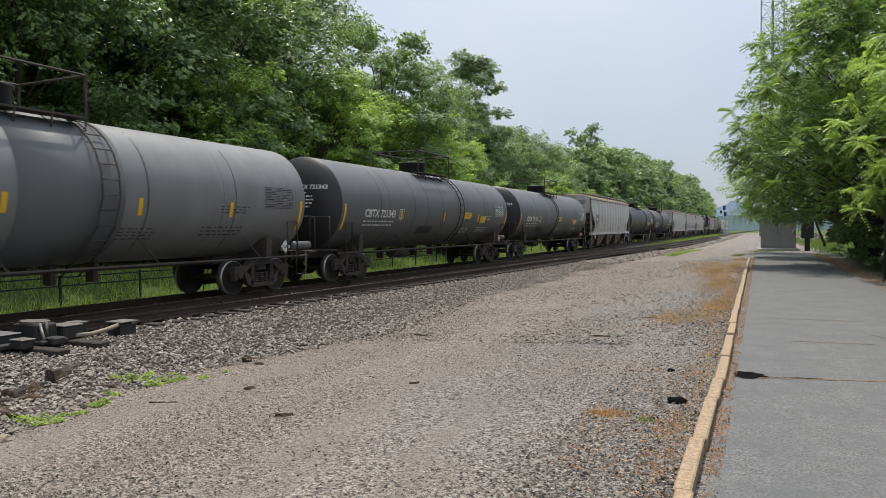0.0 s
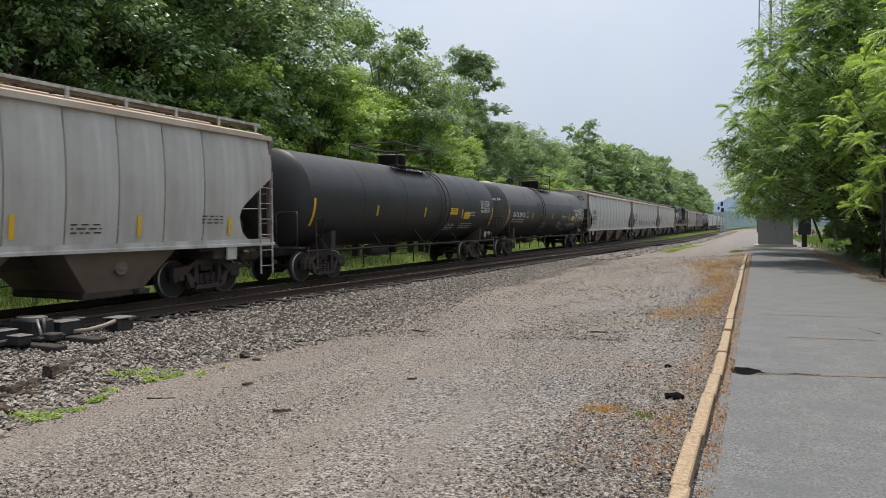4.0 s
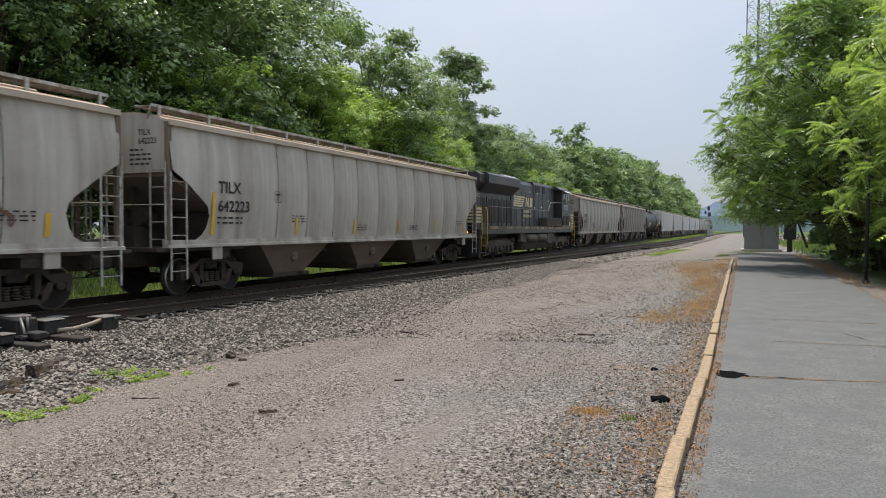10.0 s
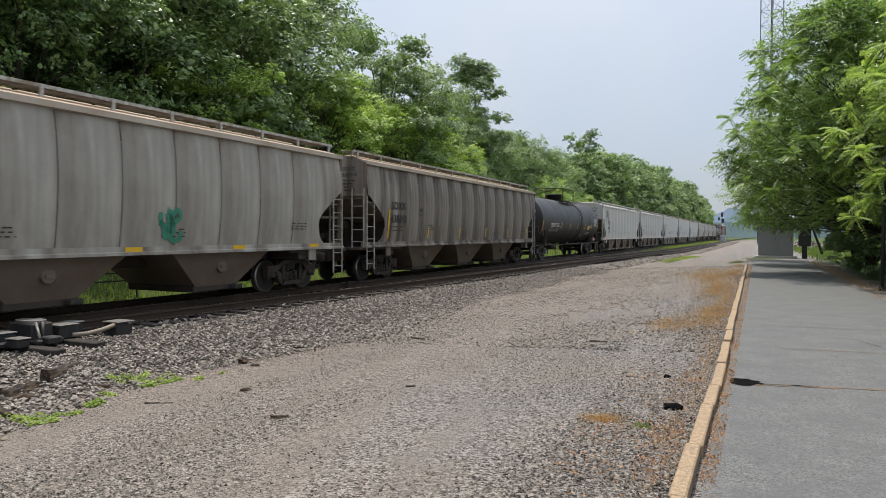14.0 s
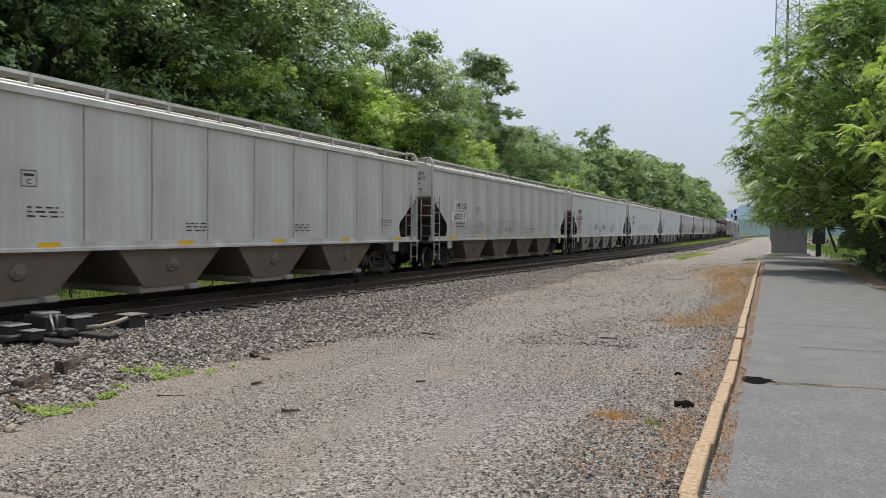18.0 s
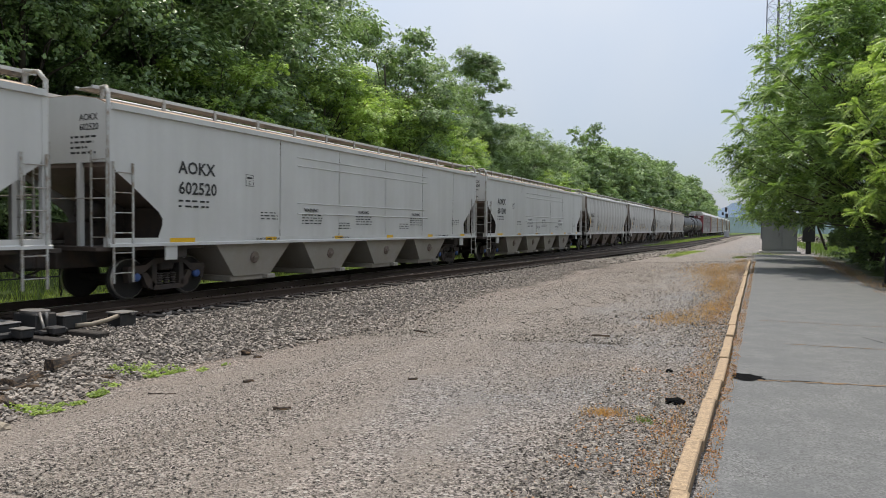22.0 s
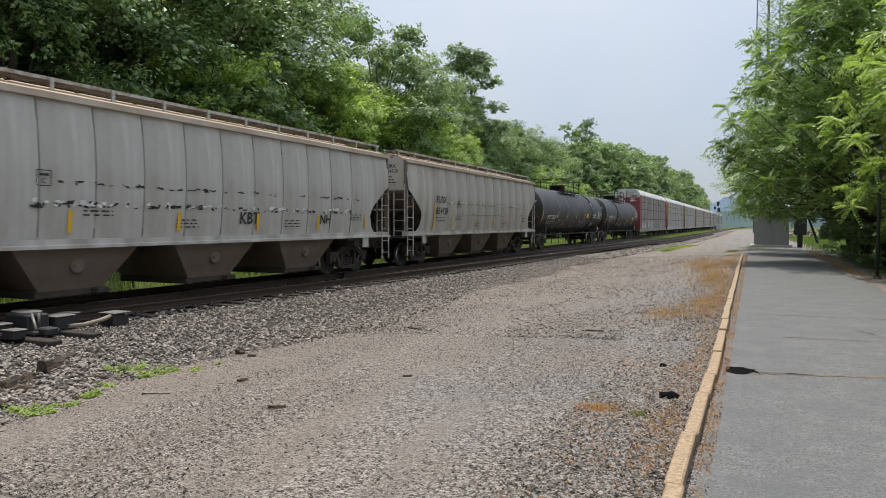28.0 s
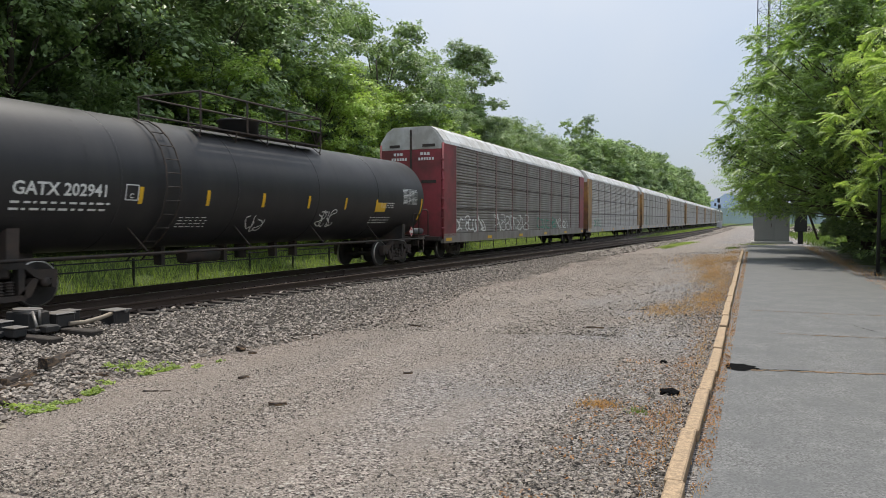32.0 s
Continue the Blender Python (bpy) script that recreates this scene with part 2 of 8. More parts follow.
M_weed = leaf_material("fresh_weed_leaves", (0.16, 0.23, 0.05), (0.42, 0.50, 0.15), 0.6, 0.42, 3.0)
M_litter = leaf_material("dead_leaf_litter", (0.11, 0.055, 0.03), (0.52, 0.26, 0.11), 0.8, 0.2, 6.0)
M_bark = mat("bark", (0.075, 0.06, 0.048), 0.95, vary=0.4, scale=2, fine=18, bump=0.8, stretch=(4, 4, 0.6))
M_ballast = mat("ballast_stone", (0.24, 0.225, 0.21), 0.92, vary=0.2, scale=6, fine=60, bump=0.3)
def island_vary(m, low, high):
    """Stones of one heap differ in shade."""
    nt = m.node_tree
    geo = nt.nodes.new("ShaderNodeNewGeometry")
    mx = nt.nodes.new("ShaderNodeMix")
    mx.data_type = "RGBA"
    mx.inputs["A"].default_value, mx.inputs["B"].default_value = (*low, 1), (*high, 1)
    nt.links.new(geo.outputs["Random Per Island"], mx.inputs["Factor"])
    nt.links.new(mx.outputs["Result"], nt.nodes["Principled BSDF"].inputs["Base Color"])


island_vary(M_ballast, (0.05, 0.044, 0.039), (0.39, 0.34, 0.295))
M_pebble = mat("lot_stone", (0.24, 0.23, 0.21), 0.92, vary=0.2, scale=6, fine=60, bump=0.2)
island_vary(M_pebble, (0.016, 0.014, 0.013), (0.39, 0.345, 0.295))
M_ballastbed = mat("ballast_bed", (0.085, 0.078, 0.070), 0.95, vary=0.6, scale=3, fine=22, bump=1.0, bump_size=0.05)
M_cast = mat("switch_casting", (0.02, 0.021, 0.023), 0.7, 0.1, vary=0.25, scale=4, fine=25, dirt=(0.04, 0.034, 0.03), dirt_amount=0.3, dirt_scale=4)
M_plate = mat("worn_steel_lid", (0.2, 0.2, 0.205), 0.5, 0.5, vary=0.2, scale=4, fine=25, dirt=(0.18, 0.16, 0.14), dirt_amount=0.4, dirt_scale=5)
M_conduit = mat("conduit", (0.24, 0.20, 0.15), 0.7, vary=0.2)
M_wood_old = mat("weathered_timber", (0.026, 0.019, 0.015), 0.95, vary=0.5, scale=4, fine=30, stretch=(0.4, 3, 3), bump=0.8, dirt=(0.22, 0.14, 0.08), dirt_amount=0.12, dirt_scale=6)
M_hole = mat("broken_asphalt", (0.007, 0.007, 0.0075), 1.0, vary=0.5, scale=12, fine=50, bump=0.8)
M_hole.node_tree.nodes["Principled BSDF"].inputs["Specular IOR Level"].default_value = 0.03
M_crack = mat("crack_fill", (0.15, 0.10, 0.06), 0.95, vary=0.5, scale=8, fine=40)
M_cabinet = mat("cabinet_metal", (0.24, 0.245, 0.25), 0.45, 0.5, vary=0.1, scale=2, fine=20, bump=0.03)
M_concrete = mat("concrete", (0.42, 0.40, 0.37), 0.9, vary=0.15, scale=3, fine=30)
M_signal = mat("signal_black", (0.02, 0.02, 0.022), 0.6, vary=0.1)
M_galv = mat("galvanised_steel", (0.40, 0.41, 0.43), 0.5, 0.5, vary=0.15)
M_tower = mat("tower_steel", (0.15, 0.16, 0.19), 0.6, 0.4, vary=0.15)
# distance haze is mixed into these base colours of ridge and far woods
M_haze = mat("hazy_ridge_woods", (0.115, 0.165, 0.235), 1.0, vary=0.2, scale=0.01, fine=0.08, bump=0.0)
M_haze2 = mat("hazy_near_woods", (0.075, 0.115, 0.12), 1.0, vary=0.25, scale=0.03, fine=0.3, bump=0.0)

# paints of the train
M_tank_grey = mat("tank_grey_paint", (0.118, 0.123, 0.132), 0.5, vary=0.12, scale=0.7, fine=14, bump=0.05, dirt=(0.09, 0.09, 0.092), dirt_amount=0.35, dirt_scale=0.5, streak=0.5, dirt_soft=0.25)
M_tank_dark = mat("tank_black_paint", (0.023, 0.023, 0.026), 0.46, vary=0.15, scale=0.7, fine=14, bump=0.05, dirt=(0.042, 0.040, 0.039), dirt_amount=0.3, dirt_scale=0.5, streak=0.5, dirt_soft=0.25)
M_tank_dark.node_tree.nodes["Principled BSDF"].inputs["Specular IOR Level"].default_value = 0.3
M_tank_rusty = mat("tank_faded_paint", (0.035, 0.035, 0.04), 0.5, vary=0.15, scale=0.7, fine=14, bump=0.05, dirt=(0.095, 0.08, 0.07), dirt_amount=0.25, dirt_scale=0.35, dirt_soft=0.25)
M_tank_pale = mat("tank_pale_grey_paint", (0.205, 0.208, 0.213), 0.5, vary=0.12, scale=0.7, fine=14, bump=0.05, dirt=(0.13, 0.13, 0.13), dirt_amount=0.35, dirt_scale=0.5, streak=0.5, dirt_soft=0.25)
M_hop_dirty = mat("hopper_rust_washed_paint", (0.58, 0.56, 0.51), 0.68, vary=0.12, scale=0.6, fine=10, bump=0.05, dirt=(0.16, 0.13, 0.105), dirt_amount=0.6, dirt_scale=0.5, streak=0.75, dirt_soft=0.22)
M_hop_light = mat("hopper_light_paint", (0.58, 0.575, 0.56), 0.5, vary=0.05, scale=0.6, fine=10, bump=0.05, dirt=(0.45, 0.44, 0.42), dirt_amount=0.24, dirt_scale=0.5, streak=0.55, dirt_soft=0.25)
M_hop_cream = mat("hopper_cream_paint", (0.64, 0.64, 0.62), 0.55, vary=0.07, scale=0.6, fine=10, bump=0.05, dirt=(0.33, 0.29, 0.24), dirt_amount=0.35, dirt_scale=0.5, streak=0.75, dirt_soft=0.25)
M_hop_grey = mat("hopper_grey_paint", (0.63, 0.62, 0.60), 0.6, vary=0.08, scale=0.6, fine=10, bump=0.05, dirt=(0.25, 0.22, 0.185), dirt_amount=0.5, dirt_scale=0.5, streak=0.7, dirt_soft=0.25)
M_hop_tan = mat("hopper_tan_paint", (0.66, 0.635, 0.59), 0.68, vary=0.09, scale=0.6, fine=10, bump=0.05, dirt=(0.22, 0.185, 0.15), dirt_amount=0.55, dirt_scale=0.5, streak=0.7, dirt_soft=0.25)
M_hop_brown = mat("hopper_grimy_paint", (0.58, 0.53, 0.46), 0.7, vary=0.1, scale=0.6, fine=10, bump=0.05, dirt=(0.085, 0.065, 0.055), dirt_amount=0.8, dirt_scale=0.6, streak=0.85, dirt_soft=0.22)
M_hop_roof = mat("hopper_roof_paint", (0.46, 0.37, 0.28), 0.75, vary=0.15, scale=0.8, fine=12, bump=0.1, dirt=(0.27, 0.17, 0.11), dirt_amount=0.5, dirt_scale=0.7, dirt_soft=0.25)
M_hop_chord = mat("hopper_chord_paint", (0.55, 0.49, 0.42), 0.7, vary=0.12, scale=0.8, fine=12, bump=0.08, dirt=(0.36, 0.27, 0.20), dirt_amount=0.4, dirt_scale=0.7, dirt_soft=0.25)
M_hop_bin = mat("hopper_bin_paint", (0.185, 0.155, 0.128), 0.75, vary=0.15, scale=1.0, fine=12, bump=0.1, dirt=(0.13, 0.09, 0.065), dirt_amount=0.6, dirt_scale=0.9, dirt_soft=0.25)
M_hop_slope = mat("slope_sheet_rust", (0.21, 0.172, 0.145), 0.85, vary=0.3, scale=1.2, fine=14, bump=0.1, dirt=(0.16, 0.12, 0.10), dirt_amount=0.5, dirt_scale=1.0, dirt_soft=0.25)
M_hop_pale_bin = mat("hopper_pale_bin_paint", (0.33, 0.31, 0.275), 0.7, vary=0.12, scale=0.9, fine=12, bump=0.05, dirt=(0.24, 0.20, 0.16), dirt_amount=0.45, dirt_scale=0.9, dirt_soft=0.25)
M_weld = mat("weld_seam", (0.022, 0.022, 0.024), 0.6, vary=0.2, scale=3, fine=20, bump=0.0)
M_under = mat("underframe_steel", (0.035, 0.032, 0.03), 0.8, 0.1, vary=0.3, scale=2, fine=20, bump=0.2, dirt=(0.07, 0.05, 0.04), dirt_amount=0.4, dirt_scale=2)
M_wheel = mat("wheel_steel", (0.045, 0.04, 0.037), 0.7, 0.3, vary=0.25, scale=3, fine=25, bump=0.1)
M_tread = mat("wheel_tread", (0.42, 0.40, 0.37), 0.35, 0.9, vary=0.1, bump=0.0)
M_capblue = mat("bearing_cap_blue", (0.05, 0.10, 0.28), 0.6, vary=0.1, bump=0.0)
M_ladder = mat("ladder_paint", (0.42, 0.42, 0.40), 0.6, vary=0.15, scale=4, fine=30, dirt=(0.2, 0.15, 0.1), dirt_amount=0.3, dirt_scale=5)
M_yellow = mat("reflector_yellow", (0.72, 0.42, 0.02), 0.45, vary=0.12, scale=5, fine=30, bump=0.0)
M_white = mat("stencil_white", (0.72, 0.72, 0.70), 0.6, vary=0.15, scale=6, fine=40, bump=0.0)
M_stencil = mat("stencil_black", (0.025, 0.025, 0.027), 0.6, vary=0.15, scale=6, fine=40, bump=0.0)
M_red = mat("placard_red", (0.5, 0.03, 0.04), 0.5, vary=0.1, bump=0.0)
M_scrawl_blue = mat("spray_blue", (0.05, 0.13, 0.42), 0.6, vary=0.2, bump=0.0)
M_scrawl_red = mat("spray_red", (0.5, 0.06, 0.08), 0.6, vary=0.2, bump=0.0)
M_scrawl_green = mat("spray_green", (0.05, 0.25, 0.17), 0.6, vary=0.2, bump=0.0)
M_scrawl_brown = mat("spray_brown", (0.16, 0.09, 0.06), 0.6, vary=0.2, bump=0.0)
M_loco = mat("locomotive_black", (0.023, 0.025, 0.036), 0.42, vary=0.15, scale=0.8, fine=12, bump=0.05, dirt=(0.045, 0.043, 0.042), dirt_amount=0.4, dirt_scale=0.7, streak=0.6, dirt_soft=0.25)
M_loco_grime = mat("locomotive_grime", (0.13, 0.105, 0.085), 0.8, vary=0.25, scale=1.5, fine=16, bump=0.2, dirt=(0.05, 0.042, 0.036), dirt_amount=0.4, dirt_scale=1.5)
M_loco_tank = mat("locomotive_tank_grime", (0.055, 0.047, 0.04), 0.75, vary=0.25, scale=1.5, fine=16, bump=0.15, dirt=(0.10, 0.08, 0.062), dirt_amount=0.35, dirt_scale=1.2, dirt_soft=0.2)
M_sill_tan = mat("sill_stripe_tan", (0.42, 0.34, 0.22), 0.7, vary=0.2, scale=1.5, fine=14, dirt=(0.12, 0.09, 0.06), dirt_amount=0.5, dirt_scale=1.2)
M_cream = mat("stripe_cream", (0.62, 0.52, 0.33), 0.6, vary=0.15, scale=3, fine=20, bump=0.0)
M_silver = mat("silver_metal", (0.55, 0.56, 0.58), 0.4, 0.4, vary=0.1)
M_auto_red = mat("autorack_red", (0.26, 0.045, 0.055), 0.6, vary=0.15, scale=1.2, fine=14, bump=0.1, dirt=(0.14, 0.04, 0.04), dirt_amount=0.45, dirt_scale=0.8)
M_auto_side = mat("autorack_screen", (0.36, 0.345, 0.325), 0.55, 0.1, vary=0.15, scale=0.8, fine=14, bump=0.1, dirt=(0.17, 0.14, 0.12), dirt_amount=0.5, dirt_scale=0.8, streak=0.5, dirt_soft=0.2)
M_auto_side2 = mat("autorack_screen_light", (0.52, 0.51, 0.49), 0.55, 0.1, vary=0.12, scale=0.8, fine=14, bump=0.1, dirt=(0.25, 0.22, 0.19), dirt_amount=0.4, dirt_scale=0.8, streak=0.5, dirt_soft=0.2)
M_auto_post = mat("autorack_post", (0.34, 0.22, 0.21), 0.65, vary=0.15, scale=1.2, fine=14, bump=0.1, dirt=(0.2, 0.15, 0.14), dirt_amount=0.4, dirt_scale=0.9)
M_auto_roof = mat("autorack_roof", (0.62, 0.62, 0.61), 0.5, 0.15, vary=0.12, scale=0.9, fine=14, bump=0.1, dirt=(0.4, 0.38, 0.35), dirt_amount=0.4, dirt_scale=0.9)
M_auto_yellow = mat("autorack_ochre", (0.34, 0.19, 0.06), 0.6, vary=0.2, scale=1.2, fine=14, dirt=(0.18, 0.11, 0.06), dirt_amount=0.4, dirt_scale=1)


def glass(name, tint):
    m = bpy.data.materials.new(name)
    m.use_nodes = True
    b = m.node_tree.nodes["Principled BSDF"]
    b.inputs["Base Color"].default_value = (*tint, 1)
    b.inputs["Roughness"].default_value = 0.06
    return m


M_glass = glass("dark_glass", (0.03, 0.04, 0.05))


def lens(name, colour, power):
    m = bpy.data.materials.new(name)
    m.use_nodes = True
    b = m.node_tree.nodes["Principled BSDF"]
    b.inputs["Base Color"].default_value = (*colour, 1)
    b.inputs["Emission Color"].default_value = (*colour, 1)
    b.inputs["Emission Strength"].default_value = power
    return m


M_lamp_amber = lens("amber_marker_light", (1.0, 0.35, 0.05), 3.0)

# ---- tools ----
def mesh_of(bm, name, mats, smooth=False):
    me = bpy.data.meshes.new(name)
    bm.to_mesh(me)
    bm.free()
    for m in mats if isinstance(mats, (list, tuple)) else [mats]:
        me.materials.append(m)
    if smooth:
        for p in me.polygons:
            p.use_smooth = True
    return me


def part(name, bm, material, parent=None, label="", smooth=False):
    """One mesh object under a thing or part."""
    me = bm if isinstance(bm, bpy.types.Mesh) else mesh_of(bm, name, material, smooth)
    ob = new(name, me)
    ob.parent = parent
    if label:
        ob["label"] = label
    return ob


def again(name, ob_or_me, parent, m=None, label=""):
    """One more object on a mesh that is there already."""
    me = ob_or_me if isinstance(ob_or_me, bpy.types.Mesh) else ob_or_me.data
    ob = new(name, me)
    ob.parent = parent
    if m is not None:
        ob.matrix_basis = m
    if label:
        ob["label"] = label
    return ob


def box(bm, x0, x1, y0, y1, z0, z1, mi=0, bevel=0.0):
    vs = [bm.verts.new((x, y, z)) for z in (z0, z1) for y in (y0, y1) for x in (x0, x1)]
    fs = [bm.faces.new([vs[i] for i in f]) for f in ((0, 2, 3, 1), (4, 5, 7, 6), (0, 1, 5, 4), (2, 6, 7, 3), (0, 4, 6, 2), (1, 3, 7, 5))]
    for f in fs:
        f.material_index = mi
    if bevel:
        es = {e for f in fs for e in f.edges}
        bmesh.ops.bevel(bm, geom=list(es), offset=bevel, segments=1, affect="EDGES", profile=0.5, clamp_overlap=True)
    return fs


def bar(bm, a, b, r, n=6, mi=0, r2=None):
    """A round bar from a to b."""
    a, b = Vector(a), Vector(b)
    d = (b - a)
    if d.length < 1e-6:
        return
    q = d.to_track_quat("Z", "Y")
    r2 = r if r2 is None else r2
    lo, hi = [], []
    for i in range(n):
        w = 2 * math.pi * i / n
        o = q @ Vector((math.cos(w), math.sin(w), 0))
        lo.append(bm.verts.new(a + o * r))
        hi.append(bm.verts.new(b + o * r2))
    for i in range(n):
        j = (i + 1) % n
        f = bm.faces.new((lo[i], lo[j], hi[j], hi[i]))
        f.smooth = n > 6
        f.material_index = mi
    for ring in (list(reversed(lo)), hi):
        f = bm.faces.new(ring)
        f.material_index = mi


def pipe(bm, pts, r, n=6, mi=0):
    """One bent round tube through the points."""
    pts = [Vector(p) for p in pts]
    way = [(b - a).normalized() for a, b in zip(pts, pts[1:])]
    side = way[0].orthogonal().normalized()
    rings = []
    for k, p in enumerate(pts):
        t = (way[max(0, k - 1)] + way[min(k, len(way) - 1)]).normalized()
        side = (side - t * side.dot(t)).normalized()
        up = t.cross(side)
        rings.append([bm.verts.new(p + (side * math.cos(2 * math.pi * i / n) + up * math.sin(2 * math.pi * i / n)) * r) for i in range(n)])
    for a, b in zip(rings, rings[1:]):
        for i in range(n):
            f = bm.faces.new((a[i], a[(i + 1) % n], b[(i + 1) % n], b[i]))
            f.smooth, f.material_index = True, mi
    for ring in (list(reversed(rings[0])), rings[-1]):
        bm.faces.new(ring).material_index = mi


def prism(bm, outline, axis, lo, hi, mi=0):
    """A plane outline of (u, v) pushed along an axis ('x': u=y, v=z; 'y': u=x, v=z; 'z': u=x, v=y)."""
    def at(u, v, w):
        return {"x": (w, u, v), "y": (u, w, v), "z": (u, v, w)}[axis]
    a = [bm.verts.new(at(u, v, lo)) for u, v in outline]
    b = [bm.verts.new(at(u, v, hi)) for u, v in outline]
    n = len(outline)
    fs = [bm.faces.new((a[i], a[(i + 1) % n], b[(i + 1) % n], b[i])) for i in range(n)]
    fs += [bm.faces.new(list(reversed(a))), bm.faces.new(b)]
    for f in fs:
        f.material_index = mi
    return fs


def fixed(bm):
    bmesh.ops.recalc_face_normals(bm, faces=bm.faces)
    return bm


def spline(pts, v):
    """Smooth value at v on a table of (v, value)."""
    if v <= pts[0][0]:
        return pts[0][1]
    for (a, p), (b, q) in zip(pts, pts[1:]):
        if v <= b:
            k = (v - a) / (b - a)
            return p + (q - p) * k
    return pts[-1][1]


# ---- the plan ----
XT = -13.6                                    # middle of the main track; the rails' tops are at z = 0
SIDING = [(-60, -13.6), (-22, -13.6), (13, -12.35), (40, -10.8), (80, -8.4), (130, -7.6), (215, -7.1), (320, -5.0), (420, -1.0), (540, 6.0)]
BEND_FROM, BEND_R = 300.0, 420.0               # the main track bends away to the left


def main_pose(s):
    """Place and heading of the main track at s metres along it."""
    if s <= BEND_FROM:
        return XT, s, 0.0
    w = (s - BEND_FROM) / BEND_R
    return XT - BEND_R * (1 - math.cos(w)), BEND_FROM + BEND_R * math.sin(w), math.degrees(w)

# ---- ground ----
GX = [(-1500, -1.5), (-300, -1.5), (-80, 0.3), (-40, 0.3), (-26, 0.3), (-20, 0.2), (-18.4, -0.12), (-17, -0.42), (-15.8, -0.42), (-15.2, -0.24), (-12, -0.24), (-11.2, -0.25), (-10.0, -0.28), (-8.4, -0.36), (-7.4, -0.38), (-6.4, -0.34), (-5, -0.27), (-3, -0.18), (-1.5, -0.12), (-0.44, -0.06), (-0.3, -0.06), (3.4, -0.06), (5, -0.06), (10, -0.1), (20, -0.3), (60, -0.5), (300, -0.5), (1500, -0.5)]


def ground_z(x, y=0.0):
    return spline(GX, x)


bm = bmesh.new()
YS = [-400, -60, -20, -8] + [i * 2 - 4 for i in range(0, 34)] + [70, 85, 100, 130, 160, 200, 240, 300, 400, 900, 2500]
XS = sorted({a for a, _ in GX} | {-9.2, -8.0, -5.7, -4.3, -3.6, -2.4, -2.0, -1.0, -0.7})
grid = []
for y in YS:
    row = []
    for x in XS:
        dz = 0.0
        if -9.5 < x < -0.6 and -5 < y < 90:
            dz = 0.03 * (noise.noise((x * 0.55, y * 0.22, 3.0))) + 0.02 * noise.noise((x * 1.7, y * 0.9, 8.0))
        row.append(bm.verts.new((x, y, ground_z(x) + dz)))
    grid.append(row)
for a, b in zip(grid, grid[1:]):
    for i in range(len(XS) - 1):
        f = bm.faces.new((a[i], a[i + 1], b[i + 1], b[i]))
        f.smooth = True
tagged(part("ground", bm, M_ground), "grey gravel lot with worn wheel tracks and grass verges", "ground", kind="structure")


def scatter_stones(name, n, place, size, material, label, seed, flat=0.6):
    """Many small broken stones in one mesh; place(rng) gives x, y, z."""
    rng = np.random.RandomState(seed)
    base = np.array([(1, 0, 0), (-1, 0, 0), (0, 1, 0), (0, -1, 0), (0, 0, 1), (0, 0, -1)], float)
    tri = np.array([(0, 2, 4), (2, 1, 4), (1, 3, 4), (3, 0, 4), (2, 0, 5), (1, 2, 5), (3, 1, 5), (0, 3, 5)])
    at = place(rng, n)
    n = len(at)
    s = rng.uniform(size[0], size[1], n) * (0.7 + 0.6 * rng.rand(n))
    v = base[None] * (1 + rng.uniform(-0.45, 0.45, (n, 6, 1)))
    v = v + rng.uniform(-0.28, 0.28, v.shape)
    w = rng.uniform(0, 6.283, n)
    c, q = np.cos(w)[:, None], np.sin(w)[:, None]
    x, y, z = v[..., 0] * 1.25, v[..., 1], v[..., 2] * flat
    tilt = rng.uniform(-0.6, 0.6, n)[:, None]
    x, z = x * np.cos(tilt) - z * np.sin(tilt), x * np.sin(tilt) + z * np.cos(tilt)
    v = np.stack([x * c - y * q, x * q + y * c, z], -1) * s[:, None, None] + at[:, None, :]
    faces = (tri[None] + 6 * np.arange(n)[:, None, None]).reshape(-1, 3)
    me = bpy.data.meshes.new(name)
    me.from_pydata(v.reshape(-1, 3).tolist(), [], faces.tolist())
    me.materials.append(material)
    return tagged(new(name, me), label, "stones", kind="stuff")


GXA, GZA = np.array([a for a, _ in GX]), np.array([b for _, b in GX])


def ballast_near(rng, n):
    y = 2.5 + 42 * rng.rand(n) ** 1.9
    edge = -6.9 + 0.9 * np.sin(y * 0.5 + 1) * np.exp(-y / 20) - np.clip(y - 8, 0, 60) * 0.04
    u = rng.rand(n)
    x = -11.15 + (edge + 11.15) * u ** 0.9 + rng.normal(0, 0.12, n)
    z = np.interp(x, GXA, GZA) + rng.uniform(-0.005, 0.04, n)
    return np.stack([x, y, z], -1)


def ballast_far(rng, n):
    y = 40 + 160 * rng.rand(n) ** 1.4
    sid = np.interp(y, [a for a, _ in SIDING], [b for _, b in SIDING])
    x = sid + 1.3 + 2.0 * rng.rand(n) ** 1.3
    z = np.interp(x, GXA, GZA) + rng.uniform(0.0, 0.06, n)
    return np.stack([x, y, z], -1)


def ballast_bed_between(rng, n):
    y = -2 + 110 * rng.rand(n) ** 1.5
    x = -15.3 + 4.2 * rng.rand(n)
    z = np.full(n, -0.2) + rng.uniform(-0.02, 0.02, n)
    return np.stack([x, y, z], -1)


scatter_stones("ballast", 46000, ballast_near, (0.017, 0.032), M_ballast, "coarse grey-brown crushed stone beside the track", 5)
scatter_stones("ballast", 6500, ballast_far, (0.05, 0.085), M_ballast, "coarse crushed stone along the siding", 6)
scatter_stones("ballast", 7000, ballast_bed_between, (0.035, 0.055), M_ballast, "crushed stone between the ties", 7)


